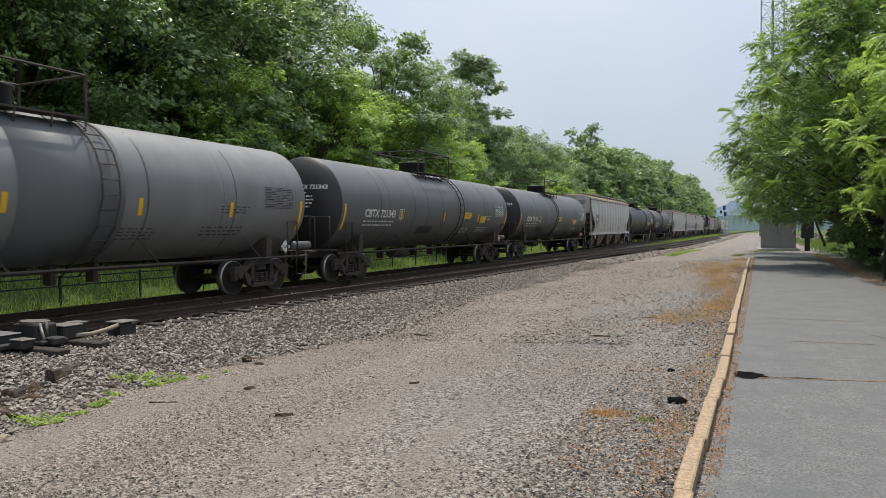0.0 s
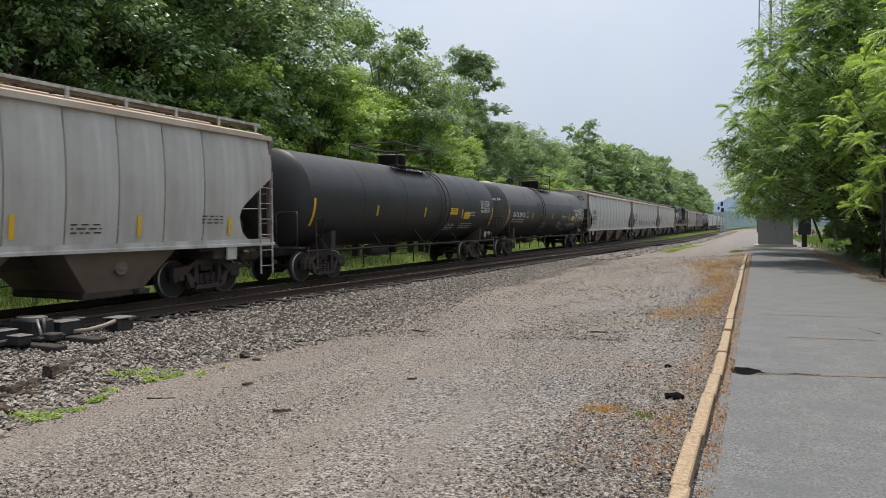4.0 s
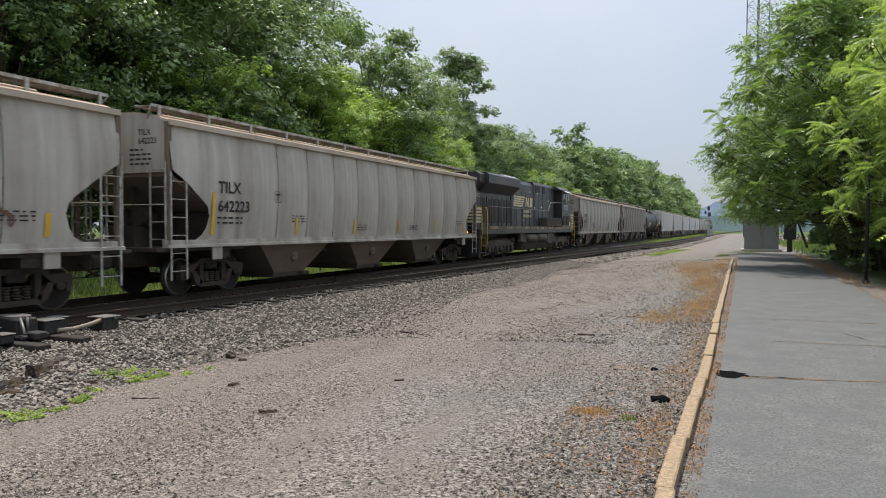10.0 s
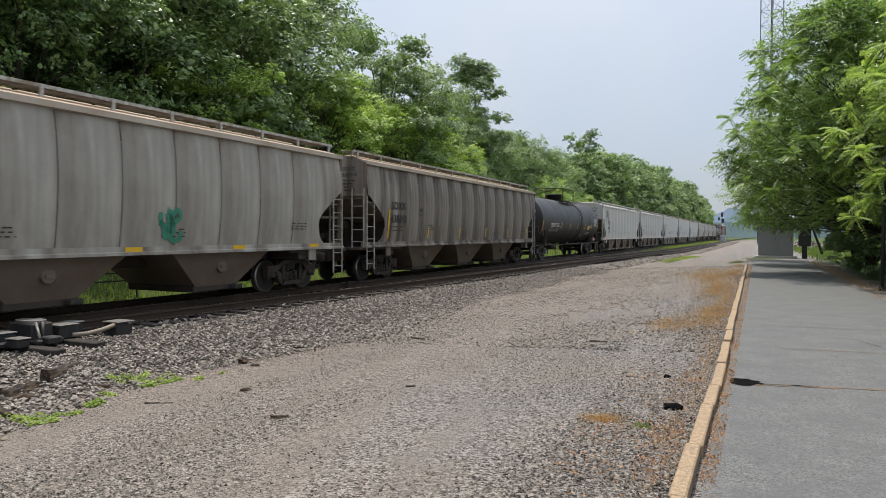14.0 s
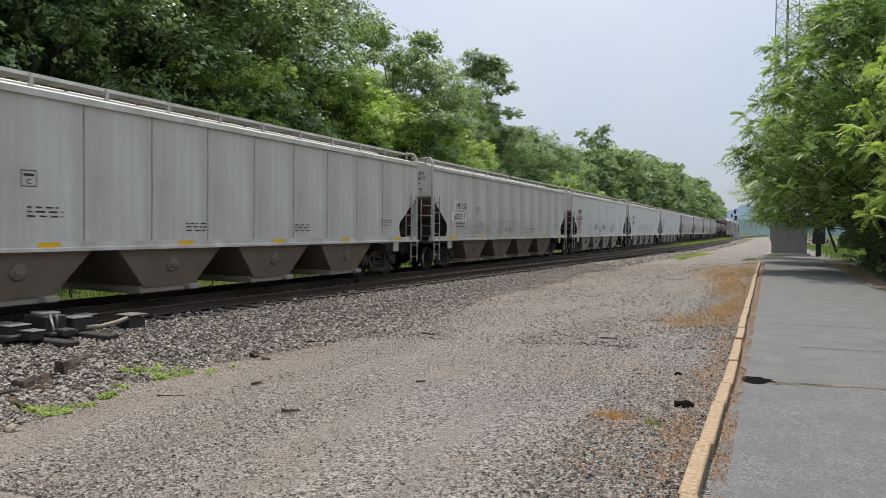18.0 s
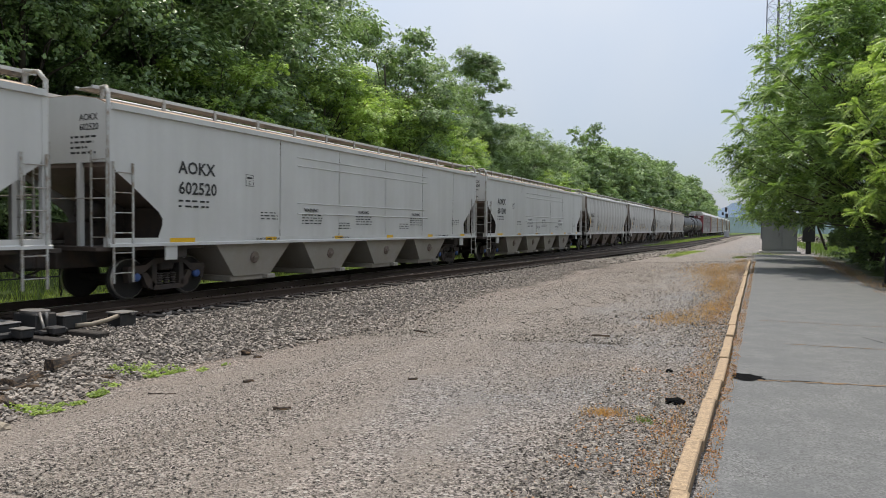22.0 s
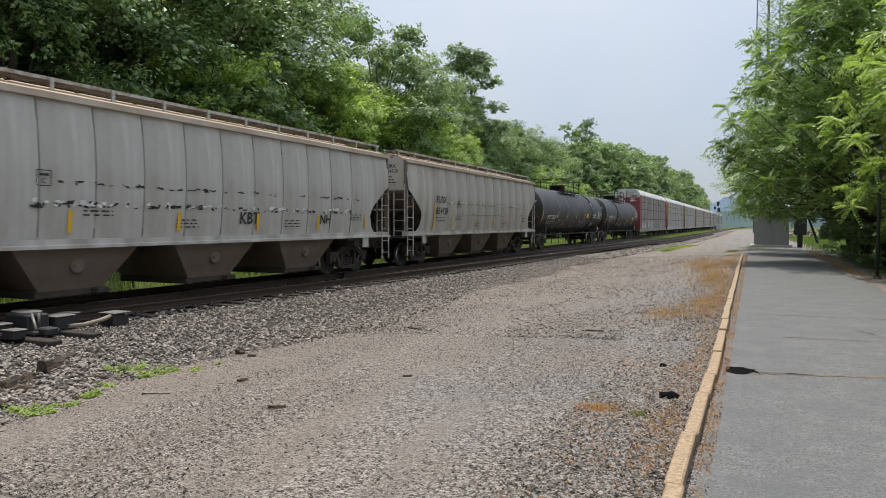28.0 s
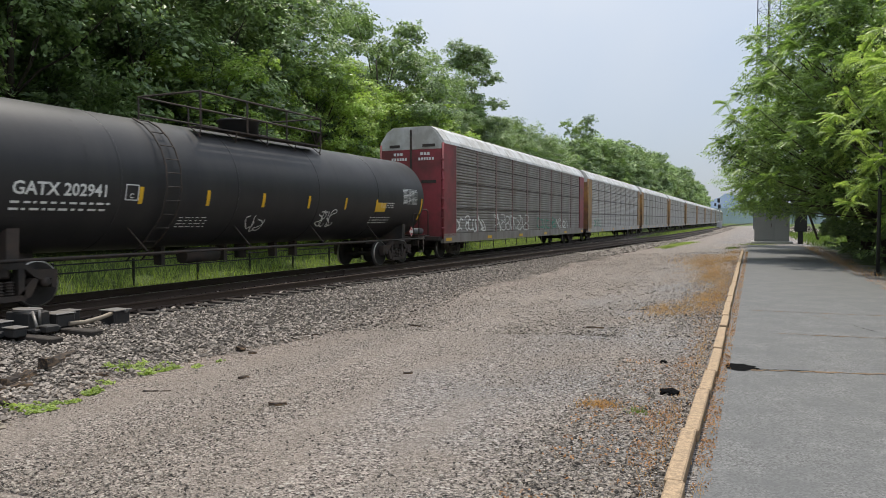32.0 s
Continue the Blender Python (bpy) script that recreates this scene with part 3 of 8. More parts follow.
def lot_stones(rng, n):
    y = 3.2 + 13 * rng.rand(n) ** 1.6
    x = -7.0 + 6.5 * rng.rand(n)
    z = np.interp(x, GXA, GZA) + 0.010 + rng.uniform(-0.016, 0.004, n)
    return np.stack([x, y, z], -1)


def kerb_stones(rng, n):
    y = 3.2 + 22 * rng.rand(n) ** 1.5
    x = -0.5 - 1.1 * rng.rand(n) ** 1.5
    z = np.interp(x, GXA, GZA) + 0.012 + rng.uniform(-0.012, 0.008, n)
    return np.stack([x, y, z], -1)


scatter_stones("loose_gravel", 52000, lot_stones, (0.005, 0.0125), M_pebble, "small loose stones on the gravel lot", 8, 0.5)
def lot_far_stones(rng, n):
    y = 11 + 32 * rng.rand(n) ** 1.5
    x = -8.0 + 7.4 * rng.rand(n)
    z = np.interp(x, GXA, GZA) + 0.012 + rng.uniform(-0.02, 0.006, n)
    return np.stack([x, y, z], -1)


scatter_stones("loose_gravel", 20000, lot_far_stones, (0.010, 0.024), M_pebble, "loose stones along the gravel lot", 18, 0.5)
scatter_stones("loose_gravel", 12000, kerb_stones, (0.006, 0.016), M_pebble, "coarser loose stones along the kerb", 9, 0.5)

# ---- path and kerb ----
PATH_X = 3.05
bm = bmesh.new()
slabs = [-8.0, 51.5]
for y0, y1 in zip(slabs, slabs[1:]):
    xs = [-0.31, 0.1, 0.8, 1.6, 2.4, PATH_X]
    lo = [bm.verts.new((x + (0.035 * noise.noise((y0 * 3, 1, 0)) if x == xs[0] else 0), y0 + 0.012 + 0.05 * noise.noise((x * 2, y0, 5)), 0.0)) for x in xs]
    hi = [bm.verts.new((x + (0.035 * noise.noise((y1 * 3, 1, 0)) if x == xs[0] else 0), y1 - 0.012 + 0.05 * noise.noise((x * 2, y1, 5)), 0.0)) for x in xs]
    for i in range(len(xs) - 1):
        bm.faces.new((lo[i], lo[i + 1], hi[i + 1], hi[i]))
    lo2 = [bm.verts.new((v.co.x, v.co.y, -0.09)) for v in lo]
    hi2 = [bm.verts.new((v.co.x, v.co.y, -0.09)) for v in hi]
    for a, b in ((lo, lo2), (hi2, hi)):
        for i in range(len(xs) - 1):
            bm.faces.new((a[i], b[i], b[i + 1], a[i + 1]))
    bm.faces.new((lo[0], hi[0], hi2[0], lo2[0]))
    bm.faces.new((lo[-1], lo2[-1], hi2[-1], hi[-1]))
tagged(part("pavement", fixed(bm), M_asphalt), "grey worn asphalt path with cracks, beside the kerb", "pavement", kind="structure")


def crack(pts, w, name="crack", material=None, rise=0.004):
    bm = bmesh.new()
    rng = random.Random(len(pts))
    top = []
    for i in range(len(pts) - 1):
        (xa, ya), (xb, yb) = pts[i], pts[i + 1]
        for k in range(10):
            u = k / 10
            top.append((xa + (xb - xa) * u, ya + (yb - ya) * u + rng.uniform(-0.025, 0.025), w * rng.uniform(0.25, 1.3)))
    va = [bm.verts.new((x, y - ww, rise)) for x, y, ww in top]
    vb = [bm.verts.new((x, y + ww, rise)) for x, y, ww in top]
    for i in range(len(top) - 1):
        bm.faces.new((va[i], va[i + 1], vb[i + 1], vb[i]))
    tagged(part(name, bm, material or M_crack), "dirt-filled crack across the asphalt path", "crack", kind="structure")


crack([(0.0, 8.5), (0.35, 8.62), (0.9, 8.75), (1.6, 8.95), (3.0, 9.2)], 0.034)
crack([(0.05, 8.55), (0.2, 8.60), (0.7, 8.72)], 0.012, "crack", M_hole, 0.007)
crack([(1.9, 8.98), (2.3, 9.06), (3.0, 9.2)], 0.01, "crack", M_hole, 0.007)
crack([(1.5, 12.8), (1.62, 12.45), (1.75, 12.2)], 0.02, "crack", M_hole, 0.005)
crack([(0.35, 11.45), (1.1, 11.5), (2.2, 11.65), (3.0, 11.7)], 0.02)
crack([(1.0, 13.9), (1.2, 13.5), (1.3, 13.15)], 0.012)
crack([(0.0, 14.2), (1.5, 14.25), (3.0, 14.4)], 0.02)
bm = bmesh.new()
ring = [(-0.27, 8.50), (-0.20, 8.44), (-0.14, 8.40), (-0.06, 8.42), (-0.01, 8.50), (0.06, 8.55), (0.10, 8.62), (0.03, 8.66), (0.06, 8.74), (-0.03, 8.76), (-0.08, 8.83), (-0.16, 8.80), (-0.26, 8.82)]
vt = [bm.verts.new((x, y, 0.005)) for x, y in ring]
vb = [bm.verts.new((x * 0.8 - 0.01, 8.63 + (y - 8.63) * 0.7, 0.001)) for x, y in ring]
for i in range(len(ring)):
    j = (i + 1) % len(ring)
    bm.faces.new((vt[i], vt[j], vb[j], vb[i]))
bm.faces.new(vb)
tagged(part("pothole", bm, M_hole), "dark broken hole at the path's edge", "pothole", kind="structure")

kerb = tagged(new("kerb"), "tan concrete kerb stones between gravel and path", "kerb", kind="structure")
rng = random.Random(4)
y, k = -6.0, 0
while y < 41:
    ln_ = rng.choice((0.95, 1.2, 1.45))
    if y < 11.55 < y + ln_ + 0.3:
        ln_ = 11.5 - y
    bm = bmesh.new()
    off = rng.uniform(-0.012, 0.012) + 0.0
    x0 = spline(((4, -0.505), (8, -0.475), (11, -0.475), (14, -0.50), (23, -0.54), (40, -0.60)), y) + off
    box(bm, x0 + 0.012, x0 + 0.125, y + 0.006, y + ln_ - 0.006, -0.2, 0.045 + rng.uniform(-0.01, 0.01), bevel=0.012)
    for v in bm.verts:
        v.co += Vector((noise.noise(v.co * 5), noise.noise(v.co * 5 + Vector((9, 0, 0))), noise.noise(v.co * 5 + Vector((0, 9, 0))))) * 0.003
    part("kerb_stone", bm, M_kerb, kerb)
    y += ln_
    if 11.4 < y < 11.55:
        y += 0.28

# ---- tracks ----
RAIL = [(-0.036, 0.0), (0.036, 0.0), (0.036, -0.035), (0.010, -0.05), (0.010, -0.145), (0.07, -0.165), (0.07, -0.18), (-0.07, -0.18), (-0.07, -0.165), (-0.010, -0.145), (-0.010, -0.05), (-0.036, -0.035)]


def rail_run(points, label, worn=True):
    """A rail of true section along (x, y, heading) stations."""
    bm = bmesh.new()
    rows = []
    for x, y, w in points:
        c, s = math.cos(w), math.sin(w)
        rows.append([bm.verts.new((x + u * c, y + u * s, z)) for u, z in RAIL])
    n = len(RAIL)
    for a, b in zip(rows, rows[1:]):
        for i in range(n):
            f = bm.faces.new((a[i], a[(i + 1) % n], b[(i + 1) % n], b[i]))
            f.material_index = 1 if (i == 0 and worn) else 0
    bm.faces.new(rows[0])
    bm.faces.new(rows[-1])
    tagged(part("rail", fixed(bm), [M_rail, M_railtop]), label, "rail", "rails of the tracks", kind="structure")


main_st = [(-60, 0)] + [(300, 0)] + [(300 + 15 * i, 0) for i in range(1, 22)]
for sx in (-0.753, 0.753):
    pts = []
    for s, _ in main_st:
        x, y, w = main_pose(s)
        w = radians(w)
        pts.append((x + sx * math.cos(w), y + sx * math.sin(w), w))
    rail_run(pts, "steel rail of the main track with shiny worn head")
for sx in (-0.753, 0.753):
    pts = []
    for i in range(60):
        y = -40 + i * 10
        if sx < 0 and y < 16:
            continue
        x = spline(SIDING, y)
        pts.append((x + sx, y, math.atan2(spline(SIDING, y - 5) - spline(SIDING, y + 5), 10)))
    rail_run(pts, "rusty steel rail of the siding", False)


def make_tie(b):
    box(b, -1.3, 1.3, -0.115, 0.115, -0.36, -0.185, bevel=0.012)


def make_tieplate(b):
    box(b, -0.18, 0.18, -0.1, 0.1, -0.19, -0.172)
    for u, v in ((-0.1, 0.07), (0.1, -0.07), (0.1, 0.07), (-0.1, -0.07)):
        box(b, u - 0.015, u + 0.015, v - 0.015, v + 0.015, -0.18, -0.14)


bm = bmesh.new()
make_tie(bm)
tie_me = mesh_of(bm, "tie", M_tie)
bm = bmesh.new()
make_tieplate(bm)
plate_me = mesh_of(bm, "tie_plate", M_rail)
bm = bmesh.new()
box(bm, -15.4, -11.0, -60, 200, -0.4, -0.235)
bed = tagged(part("track_bed", bm, M_ballastbed), "dark oily ballast bed carrying timber ties", "track bed", kind="structure")
rng = random.Random(12)
for i in range(150):
    y = -10 + i * 0.51
    wide = 1.0
    off = spline(SIDING, y) - XT
    tie = again("tie", tie_me, bed, pose(XT + off / 2, y, rng.uniform(-0.012, 0.006), 0, 0, rng.uniform(-1, 1)) @ Matrix.Diagonal((1 + max(0, min(off, 2.3)) / 2.6 + rng.uniform(-0.01, 0.02), 1, 1, 1)))
    if y < 45:
        again("tie_plate", plate_me, bed, pose(XT + 0.753, y, 0.0))
        again("tie_plate", plate_me, bed, pose(XT + off + 0.753, y, 0.0))
siding_bed = tagged(new("siding_bed"), "timber ties under the siding rails", "track bed", kind="structure")
for i in range(110):
    y = 67 + i * 0.6
    again("tie", tie_me, siding_bed, pose(spline(SIDING, y), y, 0.0, 0, 0, rng.uniform(-1.5, 1.5)))

# ---- trees ----
def leaf_mesh(name, centers, normals, size, material, rng, slim=0.55):
    """Pointed leaf blades, each a folded pair of triangles round its midrib."""
    n = len(centers)
    d = rng.normal(size=(n, 3))
    nrm = normals / (np.linalg.norm(normals, axis=1, keepdims=True) + 1e-9)
    a = np.cross(nrm, d)
    a /= np.linalg.norm(a, axis=1, keepdims=True) + 1e-9
    b = np.cross(nrm, a)
    s = (size * rng.uniform(0.6, 1.25, n))[:, None]
    tip, tail = centers + a * s * 0.5, centers - a * s * 0.5
    drop = nrm * s * 0.12
    l, r = centers + b * s * slim * 0.5 - drop, centers - b * s * slim * 0.5 - drop
    v = np.stack([tail, l, tip, r], 1).reshape(-1, 3)
    i = 4 * np.arange(n)[:, None]
    f = np.concatenate([i + [0, 1, 2], i + [0, 2, 3]], 1).reshape(-1, 3)
    me = bpy.data.meshes.new(name)
    me.from_pydata(v.tolist(), [], f.tolist())
    me.materials.append(material)
    return me


def limb_path(rng, a, b, wob):
    pts = [Vector(a).lerp(Vector(b), k / 4) for k in range(5)]
    for p in pts[1:-1]:
        p += Vector(rng.uniform(-wob, wob, 3).tolist())
    return pts


def make_tree(seed, height, radius, low, leaves, size, material, clumps=34, trunk_r=0.22, slim=0.55, foot=(0.0, 0.0), clump_size=0.33):
    """Trunk with limbs, and a crown of leaf sprays gathered in clumps; returns (trunk mesh, crown mesh)."""
    rng = np.random.RandomState(seed)
    bm = bmesh.new()
    lean = rng.uniform(-0.4, 0.4, 2)
    top = (lean[0], lean[1], height * 0.82)
    pts = limb_path(rng, (foot[0], foot[1], -0.6), top, 0.25)
    for k, (p, q) in enumerate(zip(pts, pts[1:])):
        bar(bm, p, q, trunk_r * (1 - k * 0.2), 8, 0, trunk_r * (0.8 - k * 0.2))
    nclump = int(clumps * (radius * radius * height / 120) ** 0.6) + 10
    cen = []
    for k in range(nclump):
        w, u = rng.uniform(0, 6.283), rng.rand()
        zz = low + (height - low) * (0.06 + 0.92 * u)
        t = (zz - low) / (height - low)
        prof = math.sin((0.15 + 0.74 * t) * math.pi) ** 0.5
        rr = radius * prof * (rng.rand() ** 0.35) * rng.uniform(0.75, 1.12)
        cen.append((lean[0] * t + rr * math.cos(w), lean[1] * t + rr * math.sin(w), zz))
        if k % 4 == 0:
            base = pts[min(3, max(1, int(t * 4)))]
            lp = limb_path(rng, base, cen[-1], 0.2)
            for q, (a, b) in enumerate(zip(lp, lp[1:])):
                bar(bm, a, b, trunk_r * 0.22 * (1 - 0.2 * q), 5, 0, trunk_r * 0.22 * (0.8 - 0.2 * q))
    cen = np.array(cen)
    rad = rng.uniform(0.5, 1.2, len(cen)) * radius * clump_size
    per = (leaves * rad ** 2 / (rad ** 2).sum()).astype(int) + 4
    P, N = [], []
    for c, r, m in zip(cen, rad, per):
        # each clump is a ragged dome of leaf sprays, open below
        ns = max(6, m // 16)
        d = rng.normal(size=(ns, 3))
        d[:, 2] = np.abs(d[:, 2]) * 0.9 - 0.30
        d /= np.linalg.norm(d, axis=1, keepdims=True)
        reach = rng.uniform(0.72, 1.10, ns)
        which = rng.randint(0, ns, m)
        along = 0.72 + 0.28 * rng.rand(m) ** 0.7
        inner = rng.rand(m) < 0.14
        along[inner] = rng.uniform(0.1, 0.6, inner.sum())
        p = d[which] * (along * reach[which] * r)[:, None]
        p[:, 2] *= 0.85
        spread = rng.normal(size=(m, 3)) * [1, 1, 0.55]
        p = c + p + np.clip(spread, -1.6, 1.6) * r * 0.13
        p[:, 2] -= 0.15 * r * along ** 2
        nn = d[which] * 0.65 + [0, 0, 0.75] + rng.normal(size=(m, 3)) * 0.34
        P.append(p)
        N.append(nn)
    crown = leaf_mesh("crown", np.concatenate(P), np.concatenate(N), size, material, rng, slim)
    return mesh_of(bm, "trunk", M_bark), crown


def plant(meshes, x, y, z, turn, scale, label, group, name="tree"):
    ob = tagged(new(name), label, "tree" if name == "tree" else "shrub", group)
    ob.matrix_basis = pose(x, y, z, 0, 0, turn) @ Matrix.Diagonal((*scale, 1))
    again("trunk", meshes[0], ob)
    again("crown", meshes[1], ob)
    return ob


WOODS = [make_tree(101 + k, 15.2, 4.9, 1.2, 44000, 0.205, M_leaf_wood, clumps=48, clump_size=0.29, slim=0.72) for k in range(4)]
WOODS_B = [make_tree(131 + k, 11.4, 4.0, 0.3, 32000, 0.185, M_leaf_bright, clumps=48, clump_size=0.29, slim=0.72) for k in range(3)]
# farther trees wear the leaf colour with haze mixed in
FAR = [make_tree(151 + k, 15.2, 5.0, 0.5, 15000, 0.40, M_leaf_haze, trunk_r=0.2, clumps=40, clump_size=0.32, slim=0.8) for k in range(3)]
FAR_B = [make_tree(161 + k, 12.4, 4.5, 0.4, 13000, 0.38, M_leaf_haze, trunk_r=0.2, clumps=40, clump_size=0.32, slim=0.8) for k in range(2)]
rng = random.Random(77)
TOP = [(-30, 21), (5, 20), (28, 18.5), (33, 18.3), (34.5, 12.6), (40, 12.8), (42, 17.2), (48, 16.2), (53, 14.2), (57, 12.4), (62, 12.2), (75, 13.5), (84, 14.5), (94, 12.5), (104, 15), (125, 17.5), (146, 18), (194, 19.5), (272, 20.5), (330, 18), (380, 13)]
WL = "leafy deciduous tree in the woods behind the track"
y = -22.0
k = 0
while y < 375:
    near = y < 95
    top = spline(TOP, y)
    step = 5.0 if near else (6.5 if y < 180 else 9.0)
    h = top * rng.uniform(0.93, 1.05)
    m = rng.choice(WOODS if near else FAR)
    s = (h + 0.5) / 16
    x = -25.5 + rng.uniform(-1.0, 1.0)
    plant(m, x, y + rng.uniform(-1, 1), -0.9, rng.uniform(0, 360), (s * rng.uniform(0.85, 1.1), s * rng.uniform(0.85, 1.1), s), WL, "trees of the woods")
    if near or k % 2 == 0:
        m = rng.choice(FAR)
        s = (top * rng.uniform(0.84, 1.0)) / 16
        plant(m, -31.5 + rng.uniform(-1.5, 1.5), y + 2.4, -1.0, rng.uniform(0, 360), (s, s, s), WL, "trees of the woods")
    # lower, lighter growth at the edge; near trees have sun patches painted in
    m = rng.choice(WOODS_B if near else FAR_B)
    lowtop = top * (0.5 if y < 30 else 0.62) * rng.uniform(0.8, 1.15)
    s = lowtop / 12
    if y > 27 or k % 3 == 0:
        plant(m, -22.8 + rng.uniform(-0.8, 0.8), y + rng.uniform(-1.5, 1.5), -0.8, rng.uniform(0, 360), (s * 1.05, s * 1.05, s), "bright leafy young tree at the edge of the woods", "trees of the woods")
    y += step
    k += 1
# the single tall open tree that stands above the rest
solo = make_tree(195, 20.6, 2.4, 11.0, 26000, 0.2, M_leaf_wood, clumps=44, clump_size=0.46, trunk_r=0.22, slim=0.68)
plant(solo, -26.2, 64.5, -0.9, 20, (1.15, 1.15, 0.98), "tall open-crowned tree standing above the woods", "trees of the woods")
tall = make_tree(192, 17, 3.2, 2, 11000, 0.32, M_leaf_wood)
plant(tall, -25.0, 106, -0.9, 60, (1, 1, 1.08), "tall narrow tree standing above the woods", "trees of the woods")


# the compound-leaved trees beside the path
def make_frond_tree(seed, height, radius, low, fronds, material, squash=1.0, foot=(0.0, 0.0)):
    rng = np.random.RandomState(seed)
    bm = bmesh.new()
    fx, fy = foot
    stems = [((fx, fy, -0.2), (0.3 + fx * 0.4, 0.2, height * 0.8)), ((fx + 0.15, fy + 0.1, -0.2), (-radius * 0.2 + fx * 0.3, -0.4, height * 0.7)), ((fx - 0.1, fy + 0.1, -0.2), (0.2 + fx * 0.4, radius * 0.3, height * 0.75))]
    P = []
    for a, b in stems:
        pts = limb_path(rng, a, b, 0.2)
        P.append(pts)
        for k, (p, q) in enumerate(zip(pts, pts[1:])):
            bar(bm, p, q, 0.10 * (1 - k * 0.18), 8, 0, 0.10 * (0.82 - k * 0.18))
    # tufts of fronds at branch ends
    nt = max(20, fronds // 11)
    w, t = rng.uniform(0, 6.283, nt), 0.03 + 0.95 * rng.rand(nt)
    prof = np.sin(np.minimum(1, 0.20 + 0.84 * t) * np.pi) ** 0.5
    rr = radius * prof * rng.rand(nt) ** 0.4 * rng.uniform(0.8, 1.1, nt)
    c = np.stack([rr * np.cos(w), rr * np.sin(w) * squash, low + (height - low) * t], -1)
    for k in range(0, nt, 4):
        bar(bm, P[k % 3][min(3, max(1, int(t[k] * 4)))], c[k].tolist(), 0.045, 5, 0, 0.012)
    idx = np.repeat(np.arange(nt), 11)
    n = len(idx)
    az = rng.uniform(0, 6.283, n)
    d = np.stack([np.cos(az) * 0.9 + 0.5 * np.cos(w[idx]), np.sin(az) * 0.9 + 0.5 * np.sin(w[idx]), rng.uniform(-0.45, 0.9, n)], -1)
    d /= np.linalg.norm(d, axis=1, keepdims=True)
    L = rng.uniform(0.42, 0.78, n)
    side = np.cross(d, np.array([0, 0, 1.0]) + rng.normal(size=(n, 3)) * 0.3)
    side /= np.linalg.norm(side, axis=1, keepdims=True) + 1e-9
    upv = np.cross(side, d)
    V = []
    for j in range(9):
        s = (j + 1.2) / 9.6
        mid = c[idx] + d * (L * s)[:, None] - np.stack([0 * L, 0 * L, 0.32 * L * s * s], -1)
        ll = (0.145 * (1 - 0.45 * abs(s - 0.45)) * rng.uniform(0.8, 1.15, n))[:, None]
        for sg in (-1, 1):
            o = side * sg + d * 0.45 - upv * 0.18
            o /= np.linalg.norm(o, axis=1, keepdims=True)
            acr = np.cross(o, upv)
            acr /= np.linalg.norm(acr, axis=1, keepdims=True) + 1e-9
            m1 = mid + o * ll * 0.4
            V.append(np.stack([mid, m1 + acr * 0.036, mid + o * ll - [0, 0, 0.03], m1 - acr * 0.036], 1))
    verts = np.concatenate(V).reshape(-1, 3)
    i4 = 4 * np.arange(len(verts) // 4)[:, None]
    faces = np.concatenate([i4 + [0, 1, 2], i4 + [0, 2, 3]], 1).reshape(-1, 3).tolist()
    me = bpy.data.meshes.new("crown")
    me.from_pydata(np.array(verts).tolist(), [], faces)
    me.materials.append(material)
    return mesh_of(bm, "trunk", M_bark), me


# the second mesh of each set wears the painted sunlit leaf colour
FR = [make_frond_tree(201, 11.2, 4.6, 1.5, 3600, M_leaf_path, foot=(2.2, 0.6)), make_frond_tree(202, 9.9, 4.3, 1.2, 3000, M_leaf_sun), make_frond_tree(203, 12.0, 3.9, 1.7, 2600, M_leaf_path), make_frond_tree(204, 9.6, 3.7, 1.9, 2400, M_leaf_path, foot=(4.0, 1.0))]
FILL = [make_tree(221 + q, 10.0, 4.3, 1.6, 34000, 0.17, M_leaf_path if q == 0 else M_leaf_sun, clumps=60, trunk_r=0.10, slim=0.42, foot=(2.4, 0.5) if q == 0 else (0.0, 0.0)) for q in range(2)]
PL = "green compound-leaved tree leaning over the path"
PG = "trees beside the path"
plant(FR[0], 3.0, 33.0, 0, 0, (1, 1, 1.06), PL, PG)
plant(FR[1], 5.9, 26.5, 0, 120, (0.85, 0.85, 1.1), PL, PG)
plant(FR[2], 5.2, 41.0, 0, 200, (1.1, 1.1, 1.05), PL, PG)
plant(FR[3], 1.9, 43.5, 0, 0, (0.85, 0.85, 0.95), PL, PG)
plant(FR[1], 8.2, 33.0, 0, 300, (1, 1, 1.1), PL, PG)
plant(FR[2], 9.0, 46.0, 0, 80, (1.2, 1.2, 1.0), PL, PG)
plant(FILL[0], 3.3, 33.4, 0, 0, (1, 1, 1.12), PL, PG)
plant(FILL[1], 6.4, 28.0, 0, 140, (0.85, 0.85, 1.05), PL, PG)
plant(FILL[0], 1.9, 51.0, 0.9, 5, (0.85, 0.85, 0.8), PL, PG)
plant(FR[1], 7.4, 19.5, 0, 40, (1, 1, 1), PL, PG)
plant(FR[2], 7.3, 8.5, 0, 150, (1, 1, 0.9), PL, PG)
plant(FILL[0], 3.0, 43.0, 0.3, 10, (0.9, 0.9, 1.0), PL, PG)
# two trees added behind the others to block light under the crowns
plant(FILL[0], 6.6, 38.0, -0.2, 190, (0.95, 0.95, 1.0), PL, PG)
plant(FILL[0], 8.4, 30.0, -0.2, 250, (0.9, 0.9, 0.95), PL, PG)
shrub = make_tree(231, 3.4, 1.9, 0.0, 5200, 0.17, M_leaf_wood, trunk_r=0.05)
